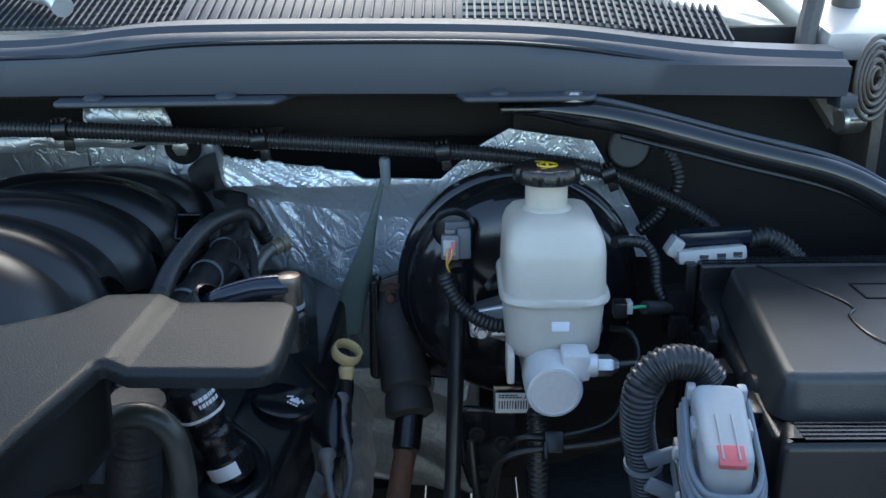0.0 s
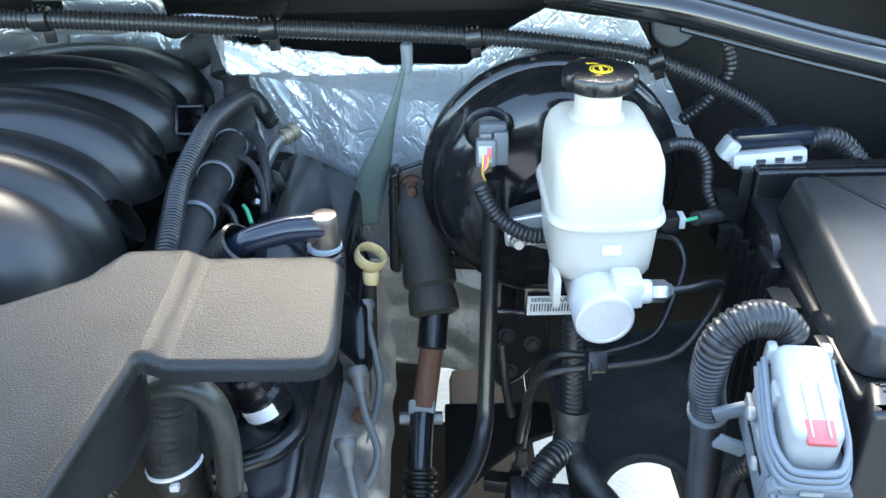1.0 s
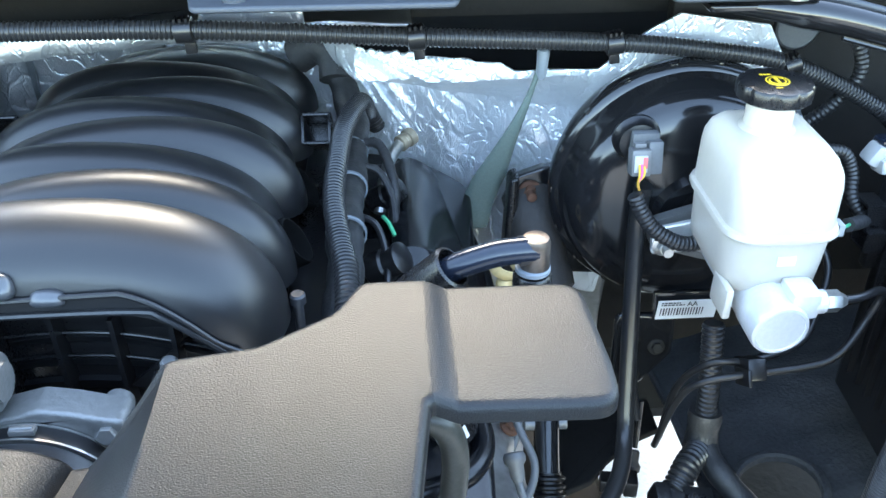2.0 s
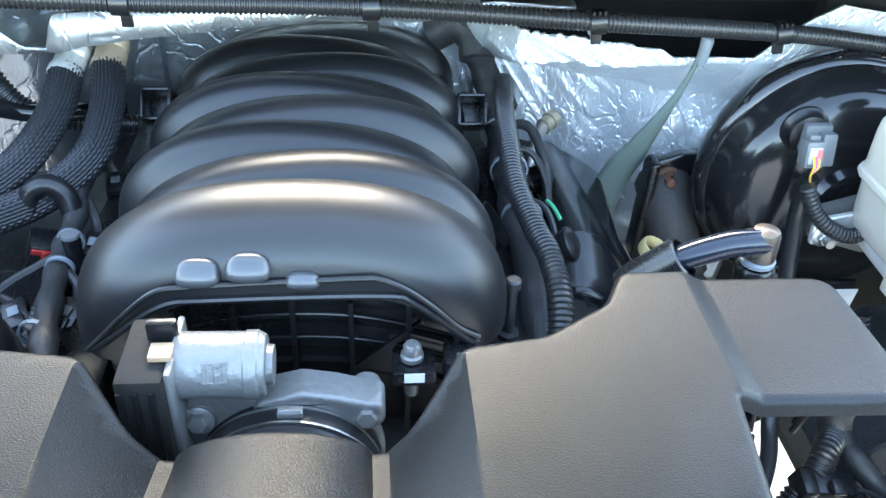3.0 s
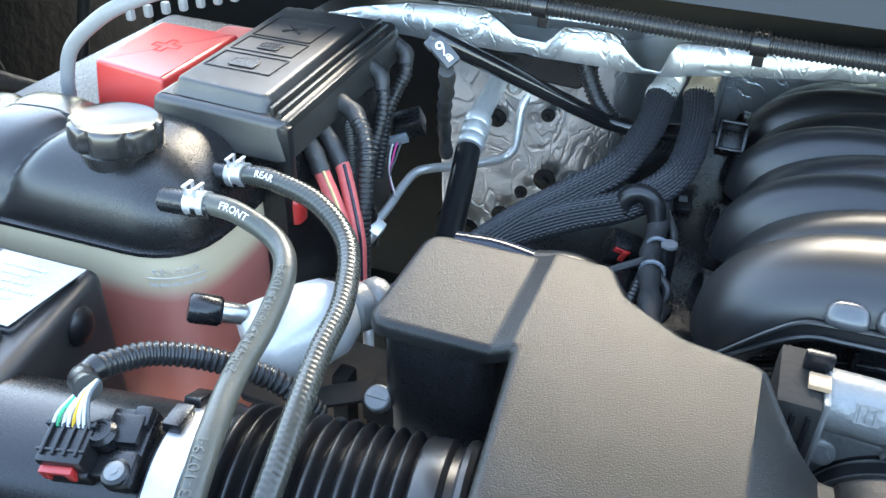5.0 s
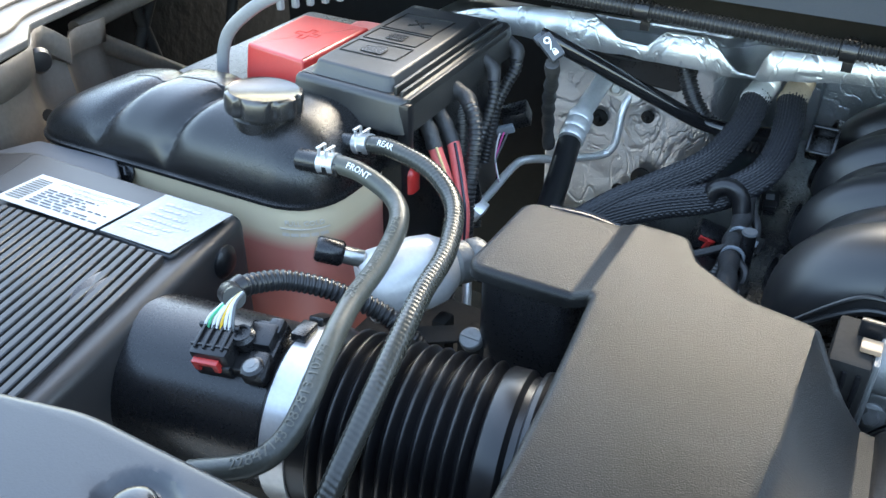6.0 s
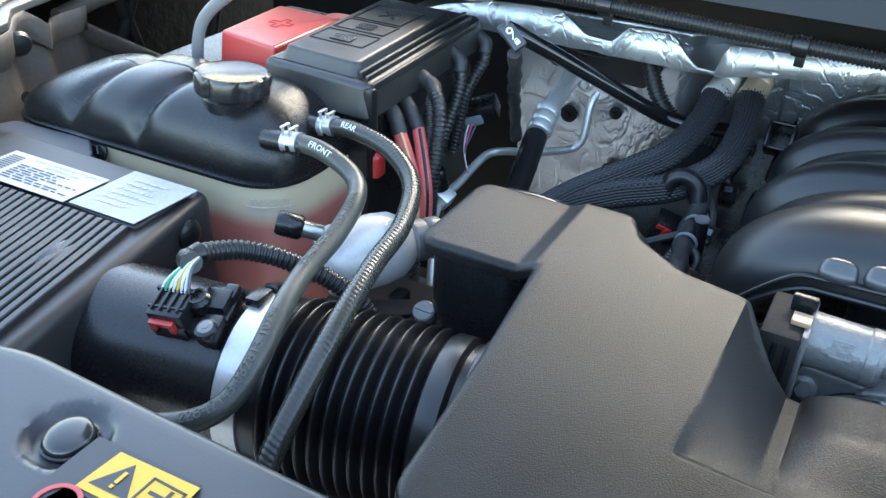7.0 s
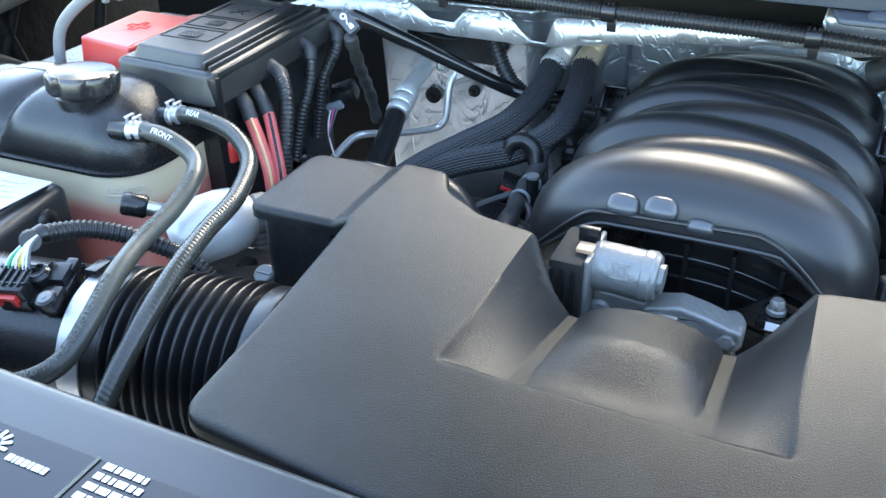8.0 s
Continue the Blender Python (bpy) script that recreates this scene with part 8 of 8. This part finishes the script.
    part("pipe", tube([(-0.745, 0.872, 1.232), (-0.749, 0.862, 1.217), (-0.749, 0.852, 1.185), (-0.752, 0.848, 1.174), (-0.762, 0.840, 1.167), (-0.788, 0.800, 1.173), (-0.812, 0.768, 1.181), (-0.824, 0.755, 1.180), (-0.829, 0.735, 1.174), (-0.831, 0.700, 1.166), (-0.833, 0.672, 1.162), (-0.830, 0.650, 1.156), (-0.820, 0.625, 1.152), (-0.805, 0.600, 1.146), (-0.78, 0.55, 1.12), (-0.735, 0.45, 1.15)], 0.0046, 12, 0.004), M_ALUB, p)
    part("valve", box(-0.830, 0.664, 1.166, 0.020, 0.018, 0.020, 0.003, pose(0, 0, 0, 20, 30)), M_ALUB, p)
    part("valve_cap", lathe([(0.0085, 0), (0.0095, 0.002), (0.0095, 0.022), (0.0080, 0.024)], 18, along((-0.832, 0.662, 1.176), (-0.838, 0.655, 1.215))), M_BLACK, p)
    g = thing("firewall_grommet", (-0.74, 0.885, 1.25), "black oval rubber grommet on the firewall", "grommet")
    part("plate", slab_xz([(-0.805, 1.302), (-0.700, 1.298), (-0.672, 1.276), (-0.690, 1.250), (-0.805, 1.256)], 0.860, 0.872), M_BLACK, g)
    part("oval_bead", tube([(-0.765 + 0.034 * math.cos(a), 0.8595, 1.284 + 0.006 * math.sin(a) - 0.1 * 0.034 * math.cos(a)) for a in (2 * math.pi * k / 24 for k in range(25))], 0.0010, 6, 0.004), M_SHROUD, g)
    # Oval hole through the foil: a black plate stands for its dark inside.
    o = thing("firewall_opening", (-0.822, 0.862, 1.05), "dark oval hole in the foil blanket, drawn as a black plate", "plug")
    part("plug", slab_xz([(-0.848, 1.056), (-0.806, 1.050), (-0.796, 1.041), (-0.804, 1.032), (-0.842, 1.036), (-0.852, 1.046)], 0.876, 0.890), M_UNDER, o)
    for x, z, r in ((-0.782, 1.192, 0.007), (-0.725, 1.206, 0.0050), (-0.722, 1.128, 0.0085), (-0.748, 1.106, 0.0050), (-0.770, 1.07, 0.0075), (-0.300, 1.30, 0.014), (-0.385, 1.315, 0.009), (-0.352, 1.31, 0.009)):
        y = 0.885 if x < -0.6 else 0.955
        f = thing("firewall_stud", (x, y, z), "dark stud with a washer through the foil", "fastener", "studs through the foil")
        part("washer", lathe([(r * 1.5, 0), (r * 1.5, 0.003), (r, 0.005)], 24, along((x, y, z), (x, y - 1, z))), M_DARK, f)
        part("nut", lathe([(r * 0.7, 0.004), (r * 0.7, 0.011), (r * 0.4, 0.012)], 6, along((x, y, z), (x, y - 1, z))), M_STEEL if x > -0.4 else M_DARK, f)
    r = thing("hood_rod", (-0.66, 0.76, 1.28), "matt black rod crossing behind the heater hoses", "rod")
    part("rod", tube([(-0.800, 0.730, 1.334), (-0.785, 0.736, 1.327), (-0.727, 0.780, 1.286), (-0.665, 0.822, 1.244), (-0.645, 0.830, 1.236), (-0.620, 0.830, 1.235), (-0.590, 0.820, 1.243), (-0.560, 0.810, 1.250)], 0.0080, 16, 0.006), M_GLOSS, r)
    q = thing("tagged_connector", (-0.755, 0.645, 1.33), "grey-blue connector cap with white printed symbols", "connector")
    zc = Vector((0.33, -0.76, 0.56)).normalized()
    yc = Vector((-0.020, 0.0, 0.021))
    yc = (yc - zc * yc.dot(zc)).normalized()
    xc = yc.cross(zc)
    R = Matrix(((xc.x, yc.x, zc.x, -0.754), (xc.y, yc.y, zc.y, 0.644), (xc.z, yc.z, zc.z, 1.357), (0, 0, 0, 1))) @ Matrix.Scale(0.60, 4)
    cap = part("cap", moved(merge(box(0, 0, 0, 0.022, 0.040, 0.016, 0.004), box(-0.006, 0.020, -0.003, 0.012, 0.014, 0.012, 0.002)), R), M_COWL, q)
    part("gear_symbol", moved(lathe([(0.0028, 0), (0.0052, 0), (0.0052, 0.0006), (0.0028, 0.0006)], 20, pose(0, 0.010, 0.0082), caps=False), R), M_WHITEINK, cap)
    part("slash_symbol", moved(box(0, 0.001, 0.0084, 0.0016, 0.012, 0.0006, 0, pose(0, 0, 0, 0, 0, -35)), R), M_WHITEINK, cap)
    part("lock_symbol", moved(merge(box(0, -0.011, 0.0084, 0.007, 0.006, 0.0006), lathe([(0.0020, 0), (0.0030, 0), (0.0030, 0.0006), (0.0020, 0.0006)], 16, pose(0, -0.0075, 0.0081), caps=False)), R), M_WHITEINK, cap)
    part("neck", tube([(-0.750, 0.640, 1.345), (-0.755, 0.655, 1.325), (-0.770, 0.69, 1.29), (-0.785, 0.73, 1.25), (-0.79, 0.75, 1.21)], 0.0062, 12, 0.005, lambda s: 1 + 0.12 * math.sin(s * 190)), M_TAPE, q)
    k = thing("small_plug", (-0.825, 0.74, 1.22), "black plug with violet wires", "connector")
    part("plug", box(-0.825, 0.742, 1.240, 0.028, 0.022, 0.020, 0.003, pose(0, 0, 0, 20, -20, 15)), M_BLACK, k)
    part("seal", box(-0.831, 0.728, 1.228, 0.020, 0.006, 0.010, 0.002, pose(0, 0, 0, 20, -20, 15)), M_GREYP, k)
    for i in range(3):
        part("wire", tube([(-0.835 + 0.004 * i, 0.726, 1.226), (-0.836 + 0.003 * i, 0.72, 1.212), (-0.834, 0.715, 1.195), (-0.826, 0.71, 1.175)], 0.0010, 6, 0.005), (M_WIRE_W, M_WIRE_P, M_WIRE_GR)[i], k)


def wall_conduit():
    t = thing("wall_conduit", (-0.66, 0.85, 1.2), "ribbed black conduit behind the heater hoses", "conduit")
    part("sleeve", conduit([(-0.70, 0.86, 1.31), (-0.685, 0.85, 1.285), (-0.668, 0.84, 1.255), (-0.645, 0.835, 1.235), (-0.60, 0.84, 1.222), (-0.56, 0.85, 1.215)], 0.0095, 0.0045, 0.14, 14), M_CONDUIT, t)


M_BRASS = mat("tan_coupling", (0.40, 0.31, 0.22), 0.40, 0.3, var=0.2, bump=0.05)


def heater_hoses():
    for pts, nm in (([(-0.600, 0.850, 1.287), (-0.605, 0.828, 1.2765), (-0.608, 0.790, 1.257), (-0.624, 0.740, 1.238), (-0.656, 0.700, 1.224), (-0.690, 0.668, 1.208), (-0.73, 0.63, 1.18)], "a"),
                    ([(-0.570, 0.862, 1.290), (-0.573, 0.838, 1.2765), (-0.567, 0.790, 1.2565), (-0.574, 0.745, 1.237), (-0.606, 0.710, 1.221), (-0.655, 0.680, 1.2125), (-0.700, 0.655, 1.195), (-0.74, 0.62, 1.17)], "b")):
        t = thing("heater_hose", pts[-1], "heater hose in a woven black sleeve with a metal end", "hose", "heater hoses")
        part("sleeve", tube(pts[1:], 0.0132, 84, 0.0014, None, 0.085), M_BRAID, t)
        part("end_fitting", lathe([(0.0105, 0), (0.013, 0.002), (0.013, 0.010), (0.0115, 0.012), (0.0135, 0.014), (0.0135, 0.024), (0.0145, 0.026), (0.0145, 0.032)], 28, along(pts[0], pts[1])), M_ALUB if nm == "a" else M_BRASS, t)
        part("quick_coupling", rod(Vector(pts[0]) + Vector((0.002, 0.028, 0.008)), Vector(pts[0]), 0.0115, 20, 0.002), M_AMBER if nm == "b" else M_ALUB, t)


def left_harness():
    t = thing("injector_harness", (-0.585, 0.64, 1.14), "taped injector harness with a red plug lock", "wiring harness")
    part("trunk", tube([(-0.548, 0.505, 1.19), (-0.556, 0.545, 1.212), (-0.566, 0.60, 1.213), (-0.575, 0.655, 1.208), (-0.577, 0.70, 1.212), (-0.580, 0.74, 1.222), (-0.575, 0.80, 1.225)], 0.0085, 12, 0.005, lambda s: 1 + 0.12 * math.sin(s * 160)), M_TAPE, t)
    part("loop", tube([(-0.578, 0.70, 1.213), (-0.583, 0.705, 1.228), (-0.594, 0.705, 1.237), (-0.606, 0.703, 1.232), (-0.610, 0.700, 1.218)], 0.0085, 12, 0.004), M_RUBBER, t)
    part("plug", box(-0.602, 0.692, 1.186, 0.028, 0.024, 0.026, 0.004, pose(0, 0, 0, 15, 20, 20)), M_BLACK, t)
    part("red_lock", merge(box(-0.601, 0.680, 1.193, 0.015, 0.006, 0.005, 0.001, pose(0, 0, 0, 15, 20, 20)), box(-0.600, 0.680, 1.188, 0.005, 0.006, 0.012, 0.001, pose(0, 0, 0, 15, 20, 20))), M_RED, t, "bright red lock")
    for y in (0.56, 0.63, 0.665):
        part("tie", lathe([(0.0090, -0.0018), (0.0105, -0.0018), (0.0105, 0.0018), (0.0090, 0.0018)], 18, along((-0.568 - 0.05 * (y - 0.6), y, 1.212), (-0.568, y - 0.1, 1.212)), caps=False), M_GREYP, t)
    for i, (x, y, z) in enumerate(((-0.560, 0.600, 1.192), (-0.562, 0.685, 1.190), (-0.565, 0.775, 1.192), (-0.600, 0.615, 1.180))):
        R = pose(x, y, z, 18, 15 - 9 * i, 12 * i - 15)
        part("injector_plug", moved(merge(box(0, 0, 0, 0.018, 0.024, 0.018, 0.003), box(0, -0.010, 0.010, 0.012, 0.010, 0.006, 0.0015)), R), M_BLACK, t)
        part("plug_clip", moved(box(0.0, -0.0005, 0.0105, 0.008, 0.008, 0.003, 0.001), R), M_GREYP if i % 2 else M_WIRE_GR, t)
        part("plug_wire", tube([R @ Vector((0, 0.012, 0.002)), R @ Vector((-0.004, 0.022, 0.010)), (-0.572, y + 0.034, 1.213)], 0.0036, 8, 0.004), M_TAPE, t)
    part("side_branch", conduit([(-0.590, 0.56, 1.16), (-0.584, 0.585, 1.185), (-0.578, 0.62, 1.200), (-0.574, 0.66, 1.206)], 0.0055, 0.004, 0.13, 10), M_CONDUIT, t)
    for x, y, z in ((-0.561, 0.640, 1.235), (-0.566, 0.565, 1.216)):
        part("post", rod((x, y, 1.15), (x, y, z - 0.003), 0.0062, 16), M_BLACK, t)
        part("post_cap", lathe([(0.0062, 0), (0.0068, 0.001), (0.0062, 0.003), (0.001, 0.0034)], 18, pose(x, y, z - 0.003)), M_WIRE_GR, t)
    part("lower_lock", box(-0.592, 0.565, 1.165, 0.014, 0.008, 0.006, 0.001), M_RED, t)
    c = thing("valve_cover", (-0.63, 0.66, 1.05), "black plastic valve cover on the passenger bank", "valve cover")
    part("top", slab(fillet([(-0.690, 0.48, 0.02), (-0.560, 0.48, 0.02), (-0.560, 0.86, 0.02), (-0.70, 0.86, 0.02)]), 1.04, 1.165, 0.012), M_BLACK, c)
    part("step", slab(fillet([(-0.655, 0.55, 0.01), (-0.585, 0.55, 0.01), (-0.585, 0.68, 0.01), (-0.655, 0.68, 0.01)]), 1.16, 1.178, 0.006), M_BLACK, c)
    d = thing("vent_elbow", (-0.60, 0.53, 1.2), "black rubber vent elbow behind the cover", "hose")
    part("elbow", tube([(-0.640, 0.540, 1.252), (-0.615, 0.538, 1.257), (-0.594, 0.533, 1.250), (-0.580, 0.530, 1.230), (-0.575, 0.535, 1.19)], 0.0155, 16, 0.004), M_RUBBER, d)
    part("tube", tube([(-0.700, 0.535, 1.262), (-0.67, 0.538, 1.262), (-0.635, 0.541, 1.255)], 0.0098, 14, 0.005), M_BLUEP, d)


def front_shroud():
    t = thing("radiator_shroud", (-0.45, 0.05, 1.2), "grey-black plastic radiator cover with stickers and a push pin", "radiator cover")
    o = fillet([(-1.05, 0.070, 0), (-0.90, 0.114, 0.1), (-0.76, 0.1475, 0.1), (0.25, 0.1475, 0.02), (0.25, -0.5, 0.02), (-1.05, -0.5, 0.02)], 8)
    button = Vector((-0.7030, 0.1165))

    def h(x, y):
        d = (Vector((x, y)) - button).length
        f = max(0.0, min(1.0, (0.0195 - d) / 0.005))
        return 1.345 - 0.0045 * f * f * (3 - 2 * f)
    near = [(axis, button[axis] + 0.0026 * k) for axis in (0, 1) for k in range(-8, 9)]
    part("panel", shell(o, h, 0.03, 0.006, 0.022, near), M_SHROUD, t)
    part("push_pin", lathe([(0.0102, -0.004), (0.0108, -0.0005), (0.0106, 0.0012), (0.0096, 0.0024), (0.0070, 0.0034), (0.0035, 0.0039), (0.0005, 0.0040)], 40, pose(button.x, button.y, 1.3435, 6, -3)), M_CAP, t, "domed black push pin")
    part("pin_collar", lathe([(0.0112, -0.003), (0.0122, -0.002), (0.0122, 0.0002), (0.0112, 0.0006)], 40, pose(button.x, button.y, 1.3420), caps=False), M_BLACK, t)
    part("rear_wall", box(-0.4, 0.118, 1.24, 1.28, 0.02, 0.17, 0.004), M_BLACK, t)
    Z = 1.3462

    def on(x, y, z=Z):
        return (x, y, z)
    s = part("caution_sticker", sheet([on(-0.690, 0.083), on(-0.6335, 0.102), on(-0.6365, 0.1235), on(-0.690, 0.1215)], 0.0003), M_INK, t)
    warn = part("yellow_panel", sheet([on(-0.677, 0.098, Z + 0.0005), on(-0.634, 0.100, Z + 0.0005), on(-0.6355, 0.1215, Z + 0.0005), on(-0.6755, 0.1195, Z + 0.0005)], 0.0003), M_ORANGE, s, "orange-yellow warning panel")
    z = Z + 0.0010
    bm = bmesh.new()
    tri = [(-0.674, 0.1015), (-0.6545, 0.1025), (-0.665, 0.1175)]
    bm.faces.new([bm.verts.new((x, y, z)) for x, y in tri])
    part("triangle", bm, M_INK, warn)
    part("exclamation", merge(box(-0.6645, 0.1095, z + 0.0004, 0.0016, 0.006, 0.0003), box(-0.6645, 0.1045, z + 0.0004, 0.0016, 0.0016, 0.0003)), M_ORANGE, warn)
    part("book", merge(*[box(-0.6455 + dx, 0.110 + dy, z, w, hh, 0.0003) for dx, dy, w, hh in ((0, 0.006, 0.016, 0.001), (0, -0.006, 0.016, 0.001), (-0.008, 0, 0.001, 0.013), (0.008, 0, 0.001, 0.013), (0, 0, 0.010, 0.0016), (0.003, 0.002, 0.0016, 0.005))]), M_INK, warn)
    lower = part("lower_sticker", sheet([on(-0.690, 0.060), on(-0.632, 0.066), on(-0.6335, 0.098), on(-0.680, 0.096)], 0.0003), M_INK, t)
    part("red_ring", lathe([(0.008, 0), (0.010, 0), (0.010, 0.0003), (0.008, 0.0003)], 28, pose(-0.676, 0.088, Z + 0.0008), caps=False), M_RED, lower)
    rnd = random.Random(21)
    part("print", bars(lambda x, y: (x, y, Z + 0.0009), -0.668, 0.094, 0.03, 0.018, 4, rnd), M_WHITEINK, lower)
    blue = part("refrigerant_sticker", sheet([on(-0.628, 0.055), on(-0.470, 0.055), on(-0.470, 0.1185), on(-0.628, 0.1165)], 0.0003), mat("glossy_navy_label", (0.008, 0.009, 0.013), 0.22, bump=0.02, var=0.15, spec=0.4), t, "glossy dark sticker")
    for k in range(6):
        b = box(-0.613, 0.105, Z + 0.0009, 0.0016, 0.0175, 0.0003, 0, pose(0, 0, 0, 0, 0, 30 * k))
        part("snowflake_arm", b, M_WHITEINK, blue)
    part("flake_core", lathe([(0.0045, 0), (0.0045, 0.0004), (0.001, 0.0005)], 6, pose(-0.613, 0.105, Z + 0.0010)), M_INK, blue)
    part("print", bars(lambda x, y: (x, y, Z + 0.0009), -0.601, 0.1045, 0.022, 0.005, 1, rnd, 0.3, (1, 1)), M_WHITEINK, blue)
    part("print", bars(lambda x, y: (x, y, Z + 0.0009), -0.560, 0.117, 0.030, 0.05, 9, rnd, 0.4, (0.7, 1)), M_WHITEINK, blue)
    part("print", bars(lambda x, y: (x, y, Z + 0.0009), -0.522, 0.112, 0.045, 0.045, 8, rnd, 0.4, (0.6, 1)), M_WHITEINK, blue)
    part("rule", box(-0.565, 0.088, Z + 0.0009, 0.0016, 0.06, 0.0003), M_GREYINK, blue)


coolant_tank(), vent_hoses(), airbox(), intake_duct(), fuse_centre(), fuse_box_conduits(), ac_lines(), wall_conduit(), heater_hoses(), left_harness(), front_shroud()
